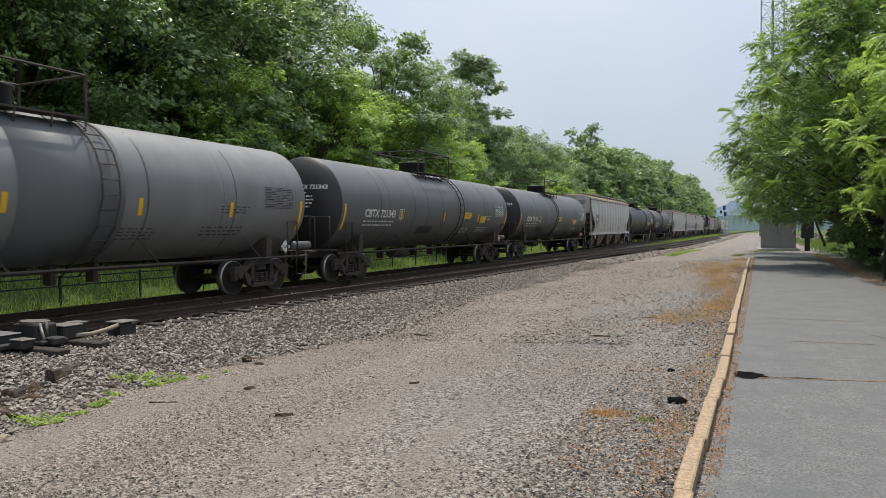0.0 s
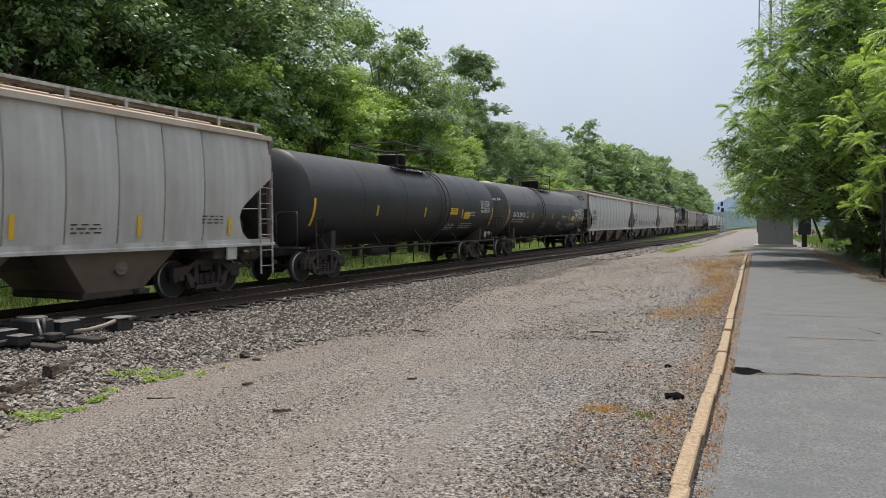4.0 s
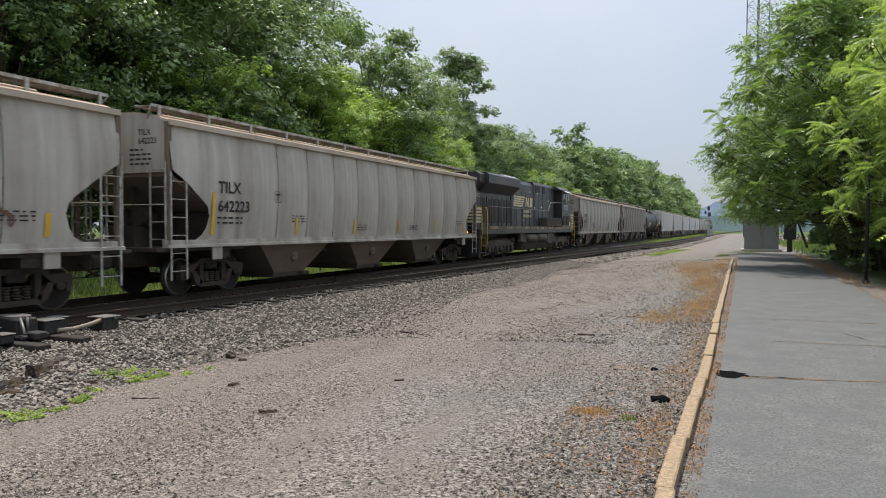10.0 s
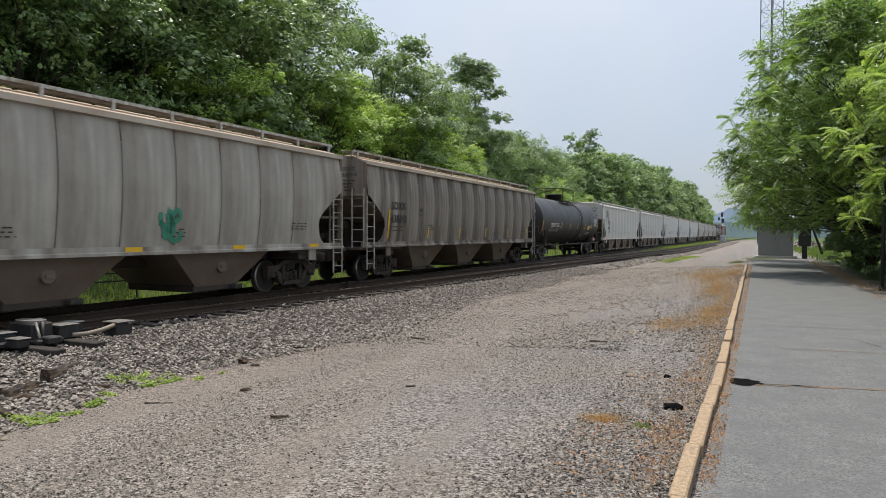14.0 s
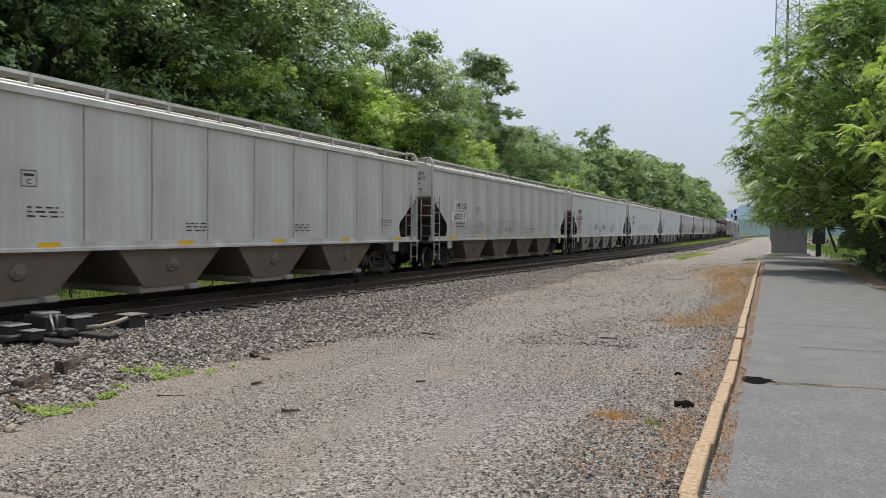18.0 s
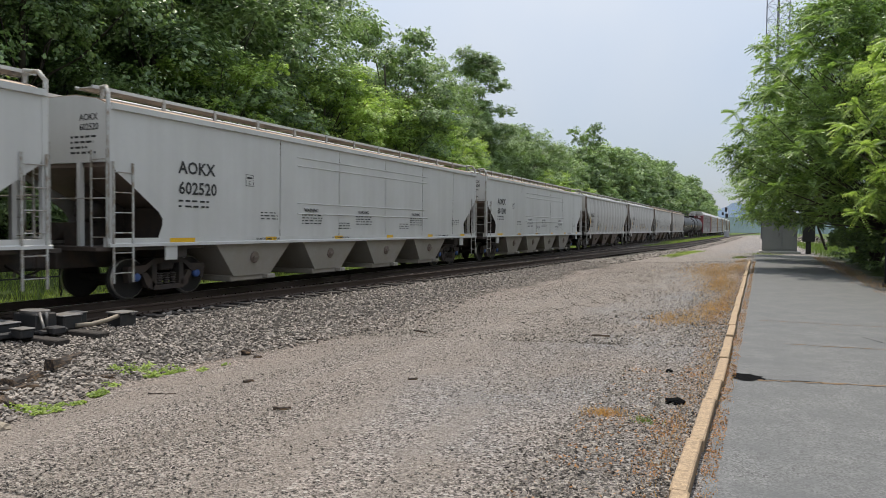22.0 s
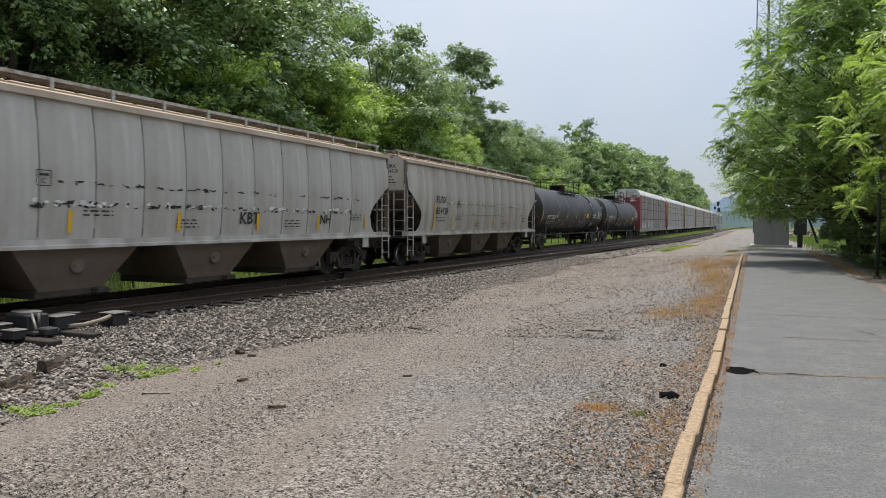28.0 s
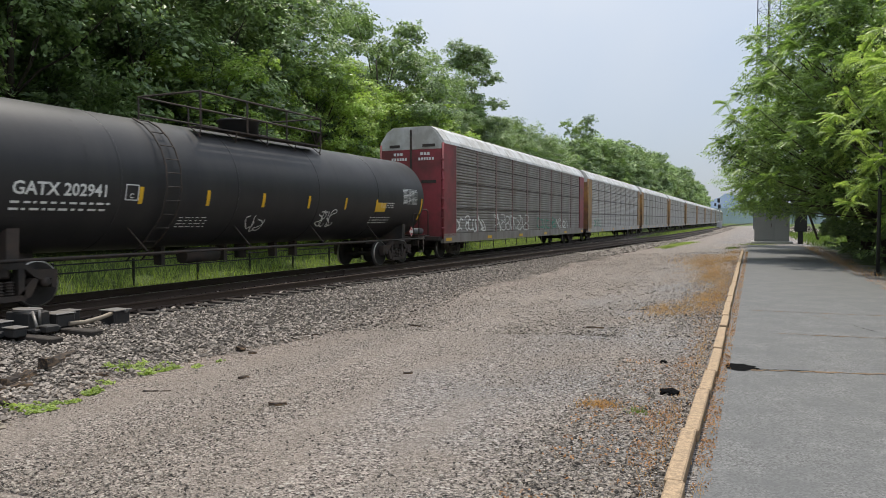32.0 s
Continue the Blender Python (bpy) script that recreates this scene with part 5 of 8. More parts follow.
def lathe(bm, prof, axis_len_dir, n=28, mi=0, smooth=True):
    """A turned shape: prof is (along, radius) pairs; the axis runs along x, y or z."""
    rings = []
    for a, r in prof:
        ring = []
        for i in range(n):
            w = 2 * math.pi * i / n
            c, s = math.cos(w) * r, math.sin(w) * r
            ring.append(bm.verts.new({"x": (a, c, s), "y": (c, a, s), "z": (c, s, a)}[axis_len_dir]))
        rings.append(ring)
    for p, q in zip(rings, rings[1:]):
        for i in range(n):
            f = bm.faces.new((p[i], p[(i + 1) % n], q[(i + 1) % n], q[i]))
            f.smooth = smooth
            f.material_index = mi
    for ring in (rings[0], rings[-1]):
        f = bm.faces.new(ring)
        f.material_index = mi


def make_wheel(bm, r=0.46):
    lathe(bm, [(-0.05, 0.10), (-0.05, r * 0.80), (-0.065, r * 0.82), (-0.065, r + 0.03), (-0.03, r + 0.028), (-0.028, r)], "x", 32)
    lathe(bm, [(-0.028, r), (0.07, r - 0.004), (0.074, r - 0.034)], "x", 32, 1)
    lathe(bm, [(0.074, r - 0.034), (0.07, r * 0.86), (0.03, r * 0.80), (0.0, 0.2), (0.06, 0.14), (0.09, 0.12)], "x", 32)
    for w in (0.4, 2.49, 4.59):
        bar(bm, (0.08, 0.07 * math.cos(w), 0.07 * math.sin(w)), (0.11, 0.07 * math.cos(w), 0.07 * math.sin(w)), 0.02, 6)


def make_side_frame(bm):
    out = [(-1.12, 0.60), (-1.10, 0.72), (-0.62, 0.72), (-0.42, 0.88), (0.42, 0.88), (0.62, 0.72), (1.10, 0.72), (1.12, 0.60), (0.98, 0.50), (0.80, 0.46), (0.55, 0.24), (0.36, 0.19), (-0.36, 0.19), (-0.55, 0.24), (-0.80, 0.46), (-0.98, 0.50)]
    def flat(u0, u1, v0, v1):
        prism(bm, [(u0, v0), (u1, v0), (u1, v1), (u0, v1)], "x", -0.07, 0.07)
    # top chord, jaws and lower chord round two openings and the spring window
    prism(bm, [(-0.46, 0.78), (0.46, 0.78), (0.42, 0.90), (-0.42, 0.90)], "x", -0.09, 0.09)
    for s in (-1, 1):
        prism(bm, [(s * 0.46, 0.78), (s * 0.42, 0.90), (s * 0.66, 0.76), (s * 1.12, 0.74), (s * 1.14, 0.58), (s * 0.74, 0.56), (s * 0.62, 0.64)][::s], "x", -0.09, 0.09)
        prism(bm, [(s * 0.46, 0.78), (s * 0.33, 0.78), (s * 0.33, 0.24), (s * 0.46, 0.24)][::s], "x", -0.08, 0.08)
        prism(bm, [(s * 0.74, 0.56), (s * 0.62, 0.60), (s * 0.36, 0.30), (s * 0.42, 0.20), (s * 0.58, 0.24)][::s], "x", -0.08, 0.08)
        prism(bm, [(s * 1.14, 0.60), (s * 1.0, 0.60), (s * 1.0, 0.40), (s * 1.10, 0.38)][::s], "x", -0.08, 0.08)
    prism(bm, [(-0.46, 0.18), (0.46, 0.18), (0.40, 0.29), (-0.40, 0.29)], "x", -0.10, 0.10)


def make_springs(bm):
    prof = [(0.29, 0.05)]
    for k in range(5):
        z = 0.30 + k * 0.054
        prof += [(z, 0.06), (z + 0.014, 0.088), (z + 0.028, 0.088), (z + 0.042, 0.06)]
    lathe(bm, prof, "z", 10)


def make_bolster(bm):
    box(bm, -1.05, 1.05, -0.2, 0.2, 0.62, 0.86, bevel=0.03)
    box(bm, -0.3, 0.3, -0.3, 0.3, 0.84, 0.98)
    for s in (-1, 1):
        bar(bm, (-0.72, s * 0.889, 0.46), (0.72, s * 0.889, 0.46), 0.08, 10)
        box(bm, -0.8, 0.8, s * 0.35 - 0.03, s * 0.35 + 0.03, 0.34, 0.42)


def truck(parent, y, cap=None, wheelbase=1.778):
    """A two-axle truck with its frames, springs and wheels."""
    tr = part("truck", pooled("truck_bolster", make_bolster, M_under), None, parent)
    tr.location = (0, y, 0)
    k = wheelbase / 1.778
    for sx in (-1, 1):
        again("side_frame", pooled("side_frame", make_side_frame, M_under), tr, pose(sx * 1.0, 0, 0))
        if sx > 0:
            for sy in (-0.2, 0.0, 0.2):
                again("spring", pooled("spring", make_springs, M_under), tr, pose(sx * 1.0, sy, 0))
        for sy in (-1, 1):
            again("wheel", pooled("wheel", make_wheel, [M_wheel, M_tread]), tr, pose(sx * 0.745, sy * 0.889 * k, 0.46, 0, 0, 0 if sx > 0 else 180))
            again("bearing_cap", pooled(("bearing_cap", cap.name if cap else ""), lambda b: lathe(b, [(0, 0.10), (0.10, 0.10), (0.13, 0.08), (0.14, 0.04)], "x", 14), cap or M_under), tr, pose(sx * 0.98, sy * 0.889 * k, 0.50, 0, 0, 0 if sx > 0 else 180))
    return tr


def make_coupler(bm):
    box(bm, -0.11, 0.11, -0.9, 0.25, 0.76, 0.98, bevel=0.03)
    box(bm, -0.2, 0.2, 0.2, 0.55, 0.70, 1.04, bevel=0.06)
    pipe(bm, [(0.35, -0.2, 0.85), (0.32, 0.2, 0.62), (0.2, 0.6, 0.55)], 0.03)


def couplers(parent, half):
    for s in (-1, 1):
        again("coupler", pooled("coupler", make_coupler, M_under), parent, pose(0, s * (half - 0.5), 0, 0, 0, 0 if s > 0 else 180))


# lettering
def letters(parent, text, y, z, size, material, bulge=None, x=1.56, name="lettering", spacing=1.0, turn_end=False, label="", on=None):
    """Painted letters on the side that faces the lot; bulge(z) gives the side's x, on(u, z) any other surface."""
    if not text.strip():
        return None
    cu = bpy.data.curves.new("letters", "FONT")
    cu.body, cu.size, cu.space_character = text, size * 1.42, spacing
    cu.resolution_u = 2
    cu.offset = size * 0.03
    tmp = bpy.data.objects.new("letters", cu)
    me = bpy.data.meshes.new_from_object(tmp)
    bpy.data.objects.remove(tmp)
    bm = bmesh.new()
    bm.from_mesh(me)
    bpy.data.meshes.remove(me)
    if bulge:
        lo, hi = min(v.co.y for v in bm.verts), max(v.co.y for v in bm.verts)
        for k in range(1, 5):
            h = lo + (hi - lo) * k / 5
            bmesh.ops.bisect_plane(bm, geom=bm.verts[:] + bm.edges[:] + bm.faces[:], plane_co=(0, h, 0), plane_no=(0, 1, 0))
    for v in bm.verts:
        u, w = v.co.x, v.co.y
        if on:
            v.co = on(y + u, z + w)
        elif turn_end:
            v.co = (y + u, x, z + w)
        else:
            v.co = ((bulge(z + w) if bulge else x) + 0.008, y + u, z + w)
    ob = part(name, bm, material, parent, label)
    return ob


def patch(bm, y0, y1, z0, z1, bulge=None, x=1.56, rise=0.008, nz=4):
    """A thin painted or stuck-on patch that follows the side."""
    rows = []
    for k in range(nz + 1):
        z = z0 + (z1 - z0) * k / nz
        xx = (bulge(z) if bulge else x) + rise
        rows.append((bm.verts.new((xx, y0, z)), bm.verts.new((xx, y1, z))))
    for (a, b), (c, d) in zip(rows, rows[1:]):
        bm.faces.new((a, b, d, c))


def small_print(parent, y, z, w, rows, material, bulge=None, x=1.56, h=0.05, seed=1, name="stencil_print"):
    """Writing too small to read: bars of its size and colour."""
    rng = random.Random(seed)
    bm = bmesh.new()
    for r in range(rows):
        yy = y
        while yy < y + w - 0.03:
            d = min(rng.uniform(0.06, 0.2), y + w - yy)
            patch(bm, yy, yy + d, z - r * h * 1.8, z - r * h * 1.8 + h * 0.62, bulge, x, nz=1)
            yy += d + rng.uniform(0.04, 0.1)
    part(name, bm, material, parent)["kind"] = "stuff"


def scrawl(parent, y, z, w, h, material, bulge=None, x=1.56, seed=1, loops=6, line=0.022, name="spray_scrawl", label=""):
    """Sprayed loops and strokes that cannot be read."""
    rng = random.Random(seed)
    bm = bmesh.new()
    for k in range(loops):
        cy, cz = y + w * (k + 0.5) / loops + rng.uniform(-0.05, 0.05) * w, z + h * rng.uniform(0.4, 0.6)
        ra, rb, ph = w / loops * rng.uniform(0.45, 0.8), h * rng.uniform(0.32, 0.5), rng.uniform(0, 6.28)
        f1, f2, n = rng.choice((1, 2, 3)), rng.choice((1, 2)), 22
        pts = [(cy + ra * math.cos(ph + f2 * i / n * 6.28) + 0.25 * ra * math.sin(f1 * i / n * 6.28), min(z + h, max(z, cz + rb * math.sin(ph * 0.7 + i / n * 6.28) + 0.2 * rb * math.cos(3 * i / n * 6.28 + ph)))) for i in range(n - rng.randint(0, 5))]
        for (a, b), (c, d) in zip(pts, pts[1:]):
            dy, dz = c - a, d - b
            q = math.hypot(dy, dz)
            if q < 1e-4:
                continue
            py, pz = -dz / q * line, dy / q * line
            try:
                bm.faces.new([bm.verts.new(((bulge(vv) if bulge else x) + 0.009, u, vv)) for u, vv in ((a - py, b - pz), (c - py, d - pz), (c + py, d + pz), (a + py, b + pz))])
            except ValueError:
                pass
    part(name, bm, material, parent, label)["kind"] = "stuff"


def data_panel(parent, y, z, w, h, ink):
    """A ruled table of writing too small to read, painted on a tank's side."""
    rng = random.Random(int(y * 100))
    bm = bmesh.new()
    lines = [z + h * k / 6 for k in range(7)]
    for q in lines:
        patch(bm, y, y + w, q - 0.006, q + 0.006, tank_side, nz=1)
    for u in (0, 0.42, 0.62, 0.82, 1.0):
        patch(bm, y + w * u - 0.006, y + w * u + 0.006, z, z + h, tank_side, nz=4, rise=0.009)
    for q in lines[:-1]:
        for a, b in ((0.03, 0.38), (0.45, 0.59), (0.65, 0.79), (0.85, 0.97)):
            if rng.random() < 0.85:
                patch(bm, y + w * a, y + w * rng.uniform((a + b) / 2, b), q + 0.03, q + h / 6 - 0.034, tank_side, nz=1)
    part("data_panel", bm, ink, parent, "ruled white data table")["kind"] = "stuff"


def head_print(parent, u, z, w, rows, ink, on, seed):
    """Rows of small writing on a car's end."""
    rng = random.Random(seed)
    bm = bmesh.new()
    for r in range(rows):
        a, end, zz = u, u + w * rng.uniform(0.5, 1.0), z - r * 0.11
        while a < end:
            b = min(end, a + rng.uniform(0.06, 0.18))
            bm.faces.new([bm.verts.new(on(p, q)) for p, q in ((a, zz), (b, zz), (b, zz + 0.045), (a, zz + 0.045))])
            a = b + rng.uniform(0.03, 0.06)
    part("stencil_print", bm, ink, parent)["kind"] = "stuff"


def remnants(parent, y, z, w, h, n, material, bulge, seed, label="remnant of painted-over lettering"):
    """Torn bits of old lettering in a row."""
    rng = random.Random(seed)
    bm = bmesh.new()
    for k in range(n):
        a = y + w * rng.random()
        zz = z + rng.uniform(-0.3, 0.3) * h
        d, e = rng.uniform(0.03, 0.16), h * rng.uniform(0.15, 0.6)
        sk = rng.uniform(-0.05, 0.05)
        bm.faces.new([bm.verts.new((bulge(q) + 0.009, p, q)) for p, q in ((a, zz), (a + d, zz + sk * 0.4), (a + d + sk, zz + e), (a + sk, zz + e * rng.uniform(0.5, 1)))])
    part("lettering_remnant", bm, material, parent, label)["kind"] = "stuff"


def stroke(bm, pts, line, x):
    """A sprayed line through (y, z) points on a flat side."""
    for (a, b), (c, d) in zip(pts, pts[1:]):
        q = math.hypot(c - a, d - b)
        py, pz = -(d - b) / q * line, (c - a) / q * line
        bm.faces.new([bm.verts.new((x(v) if callable(x) else x, u, v)) for u, v in ((a - py, b - pz), (c - py, d - pz), (c + py, d + pz), (a + py, b + pz))])


def make_ladder(bm, h, w, rungs, r=0.022, r2=0.014):
    """A ladder in the y-z plane."""
    for y in (0, w):
        box(bm, -0.012, 0.012, y - r, y + r, 0, h)
    for k in range(rungs):
        z = h * (k + 0.5) / rungs
        bar(bm, (0.0, 0, z), (0.0, w, z), r2, 6)


# ---- tank cars ----
TZ, TR, DISH = 2.56, 1.55, 0.52


def tank_side(z):
    return math.sqrt(max(0.05, TR * TR - (z - TZ) ** 2))


def tank_car(length, paint, label, mark, number, style):
    car = tagged(new("tank_car"), label, "tank car", "tank cars of the train")
    half = length / 2
    cyl = half - 1.1
    bm = bmesh.new()
    def dish(r):
        return DISH * (1 - (r / TR) ** 2.4) ** 0.75
    prof = [(-cyl - dish(r), r) for r in (0.12, 0.55, 0.95, 1.25, 1.42, 1.51)] + [(-cyl, TR)]
    seams = [(-cyl + 2 * cyl * k / 5) for k in range(1, 5)]
    for sm in seams:
        prof += [(sm - 0.03, TR), (sm - 0.02, TR + 0.007), (sm + 0.02, TR + 0.007), (sm + 0.03, TR)]
    prof += [(cyl, TR)] + [(cyl + dish(r), r) for r in (1.51, 1.42, 1.25, 0.95, 0.55, 0.12)]
    lathe(bm, prof, "y", 56)
    bmesh.ops.translate(bm, verts=bm.verts, vec=(0, 0, TZ))
    # a darker head material, where given, paints shade onto the tank's ends
    for f in bm.faces:
        f.material_index = 1 if abs(f.calc_center_median().y) > cyl + 0.02 else 0
    for e in bm.edges:
        e.smooth = not (abs(e.verts[0].co.y - e.verts[1].co.y) < 1e-5 and abs(e.verts[0].co.y) < cyl + 1e-4)
    part("tank", fixed(bm), [paint, style.get("head", paint)], car)
    if style.get("band"):
        a, b, m = style["band"]
        bm = bmesh.new()
        lathe(bm, [(a, TR + 0.004), (a, TR + 0.012), (b, TR + 0.012), (b, TR + 0.004)], "y", 56)
        bmesh.ops.translate(bm, verts=bm.verts, vec=(0, 0, TZ))
        part("jacket_band", fixed(bm), m, car)
    if style.get("patch"):
        bm = bmesh.new()
        for a, b, z0, z1 in style["patch"]:
            patch(bm, a, b, z0, z1, tank_side, rise=0.006, nz=12)
        part("jacket_panel", bm, M_tank_dark, car, "darker repainted jacket panel")
    # stub sills, saddles, side rails
    for s in (-1, 1):
        bm = bmesh.new()
        box(bm, -0.35, 0.35, min(s * (half - 0.45), s * (half - 3.6)), max(s * (half - 0.45), s * (half - 3.6)), 0.80, 1.15, bevel=0.02)
        prism(bm, [(-1.35, 0.98), (1.35, 0.98), (1.38, 1.55), (1.05, 1.42), (0.5, 1.10), (-0.5, 1.10), (-1.05, 1.42), (-1.38, 1.55)], "y", s * (half - 2.5) - 0.12, s * (half - 2.5) + 0.12)
        part("stub_sill", fixed(bm), M_under, car)
        bm = bmesh.new()
        box(bm, -1.5, 1.5, min(s * (half - 0.45), s * (half - 0.85)), max(s * (half - 0.45), s * (half - 0.85)), 1.05, 1.10)
        part("end_platform", bm, M_under, car)
        for sx in (-1, 1):
            bm = bmesh.new()
            e = s * (half - 0.5)
            pipe(bm, [(sx * 1.45, e, 1.1), (sx * 1.45, e, 2.05), (sx * 1.40, e - s * 0.06, 2.12), (sx * 0.75, e - s * 0.06, 2.12), (sx * 0.7, e, 2.05), (sx * 0.7, e, 1.1)], 0.024, 8)
            pipe(bm, [(sx * 1.48, e - s * 0.5, 1.08), (sx * 1.48, e - s * 0.5, 0.45), (sx * 1.48, e - s * 0.95, 0.45), (sx * 1.48, e - s * 0.95, 1.08)], 0.02, 6)
            pipe(bm, [(sx * 1.48, e - s * 0.9, 1.0), (sx * 1.48, e - s * 0.9, 1.95), (sx * 1.45, e - s * 1.3, 1.95), (sx * 1.45, e - s * 1.3, 1.0)], 0.022, 6)
            part("grab_rail", bm, M_under, car)
        bm = bmesh.new()
        lathe(bm, [(-0.03, 0.30), (0.03, 0.30)], "x", 18)
        part("hand_brake", fixed(bm), M_under, car).matrix_basis = pose(-0.9, s * (half - 0.55), 1.75, 0, 0, 90)
    for sx in (-1, 1):
        bm = bmesh.new()
        bar(bm, (sx * 1.47, -half + 0.9, 0.97), (sx * 1.47, half - 0.9, 0.97), 0.03, 8)
        k = 0
        y = -cyl + 1.0
        while y < cyl - 0.5:
            bar(bm, (sx * 1.47, y, 0.97), (sx * 1.15, y - 0.3, 1.55), 0.016, 5)
            y += 3.4
        part("side_rail", bm, M_under, car)
    # fittings under the belly
    bm = bmesh.new()
    bar(bm, (0, 0.0, 1.1), (0, 0, 0.62), 0.17, 12)
    bar(bm, (0.35, -2.6, 0.80), (0.35, -1.4, 0.80), 0.2, 14)
    pipe(bm, [(0.25, -half + 3.5, 0.86), (0.25, half - 3.5, 0.86)], 0.025)
    for y in (-3.2, -1.0, 1.2, 2.2):
        box(bm, 0.1, 0.35, y - 0.06, y + 0.06, 0.6, 1.1)
    part("outlet_and_brake_gear", fixed(bm), M_under, car)
    # dome with its platform, rails and ladder
    bm = bmesh.new()
    lathe(bm, [(4.00, 0.56), (4.50, 0.56), (4.50, 0.60), (4.55, 0.60), (4.57, 0.54), (4.60, 0.28)], "z", 24)
    part("manway_housing", fixed(bm), M_tank_dark, car)
    pw, pl = 1.05, style.get("platform", 1.5)
    bm = bmesh.new()
    for sx in (-1, 1):
        box(bm, min(sx * 0.66, sx * pw), max(sx * 0.66, sx * pw), -pl, pl, 4.02, 4.06)
        for k in range(5):
            y = -pl + 2 * pl * k / 4
            bar(bm, (sx * pw, y, 4.03), (sx * (pw - 0.05), y, 3.76), 0.018, 5)
            bar(bm, (sx * pw, y, 3.78), (sx * 0.7, y, 4.03), 0.014, 5)
    part("platform", bm, M_under, car)
    bm = bmesh.new()
    for sx in (-1, 1):
        for z in ((4.45, 4.90) if pl > 1.9 else (4.90,)):
            bar(bm, (sx * pw, -pl, z), (sx * pw, pl, z), 0.028, 6)
        for y in ((-pl, -pl / 3, pl / 3, pl) if pl > 1.9 else (-pl, pl)):
            bar(bm, (sx * pw, y, 4.04), (sx * pw, y, 4.91), 0.028, 6)
    for s in (-1, 1):
        bar(bm, (-pw, s * pl, 4.90), (pw, s * pl, 4.90), 0.028, 6)
    part("platform_railing", bm, M_under, car)
    if style.get("top_rail"):
        bm = bmesh.new()
        e = cyl - 0.35
        pipe(bm, [(-0.3, -e, 4.05), (-0.3, -e, 4.50), (-0.3, -e + 0.12, 4.60), (-0.3, -pl - 0.1, 4.62)], 0.022, 8)
        pipe(bm, [(-0.3, pl + 0.1, 4.62), (-0.3, e - 0.12, 4.60), (-0.3, e, 4.50), (-0.3, e, 4.05)], 0.022, 8)
        for y in (-e * 0.5, -pl - 0.1, pl + 0.1, e * 0.5):
            bar(bm, (-0.3, y, 4.05), (-0.3, y, 4.62), 0.016, 6)
        part("top_railing", bm, M_under, car)
    ly = style.get("ladder_at", 1.7)
    ladder = new("ladder")
    ladder.parent = car
    for off in (0, 0.42):
        bm = bmesh.new()
        pipe(bm, [(tank_side(z) + 0.13, ly + off, z) for z in (0.75, 1.3, 1.8, 2.4, 2.9, 3.3, 3.6, 3.85, 4.02)], 0.022, 6)
        part("stringer", bm, M_under, ladder)
    for k in range(11):
        z = 0.9 + k * 0.31
        again("rung", pooled("rung", lambda b: bar(b, (0, 0, 0), (0, 0.42, 0), 0.014, 6), M_under), ladder, pose(tank_side(min(z, 4.02)) + 0.13, ly, z))
    # weld seams round the shell
    def make_seam(b):
        zz = [1.15 + 2.75 * i / 16 for i in range(17)]
        va = [b.verts.new((tank_side(z) + 0.006, -0.014, z)) for z in zz]
        vb = [b.verts.new((tank_side(z) + 0.006, 0.014, z)) for z in zz]
        for i in range(16):
            b.faces.new((va[i], vb[i], vb[i + 1], va[i + 1]))
    for k in range(1, 6):
        again("weld_seam", pooled("weld_seam", make_seam, M_weld), car, pose(0, -cyl + 2 * cyl * k / 6 - 0.15, 0))
    # reflective strips, placards, writing
    gap = style.get("strip_gap", 2.1)
    count = int((2 * cyl - 0.6) / gap)
    ys = [-cyl + 0.12] + [-cyl + 0.12 + (2 * cyl - 0.36) * k / count for k in range(1, count)] + [cyl - 0.24]
    if style.get("strips"):
        ys = [ys[0], *style["strips"], ys[-1]]
    for k, y in enumerate(ys):
        last = k in (0, len(ys) - 1)
        if not style.get("strips") and (abs(y - ly - 0.2) < 0.45 or (1 <= k <= 2 and mark and abs(y + cyl - style.get("text_at", 1.2) - 1.0) < 1.25)):
            continue
        bm = bmesh.new()
        patch(bm, y, y + 0.11, 1.72 if last else 2.05, 2.55 if last else 2.42, tank_side, rise=0.01, nz=6)
        part("reflector_strip", bm, M_yellow, car, "yellow reflective strip")
    c = half - 1.7
    bm = bmesh.new()
    prism(bm, [(c, 1.06), (c + 0.19, 1.25), (c, 1.44), (c - 0.19, 1.25)], "x", 1.28, 1.30)
    placard = part("placard", fixed(bm), style.get("placard", M_red), car, "diamond hazard placard")
    bm = bmesh.new()
    for q in ((c - 0.17, 1.25), (c + 0.17, 1.25)):
        prism(bm, [(q[0] - 0.012, q[1]), (q[0] + 0.012, q[1]), (c + 0.012, 1.42), (c - 0.012, 1.42)], "x", 1.300, 1.303)
        prism(bm, [(q[0] - 0.012, q[1]), (q[0] + 0.012, q[1]), (c + 0.012, 1.08), (c - 0.012, 1.08)], "x", 1.300, 1.303)
    box(bm, 1.300, 1.304, c - 0.125, c + 0.125, 1.195, 1.305)
    part("placard_panel", fixed(bm), M_white, placard)
    if style.get("hazard"):
        letters(placard, style["hazard"], c - 0.115, 1.215, 0.072, M_stencil, None, 1.299)
    bm = bmesh.new()
    box(bm, 1.24, 1.28, c - 0.03, c + 0.03, 0.96, 1.36)
    part("placard_holder", bm, M_under, car)
    bm = bmesh.new()
    lathe(bm, [(c - 0.55, 0.06), (c - 0.5, 0.13), (c + 0.35, 0.13), (c + 0.4, 0.06)], "y", 14)
    bmesh.ops.translate(bm, verts=bm.verts, vec=(0.95, 1.2, 1.25))
    part("brake_cylinder", fixed(bm), M_tank_grey, car)
    ink = style.get("ink", M_white)
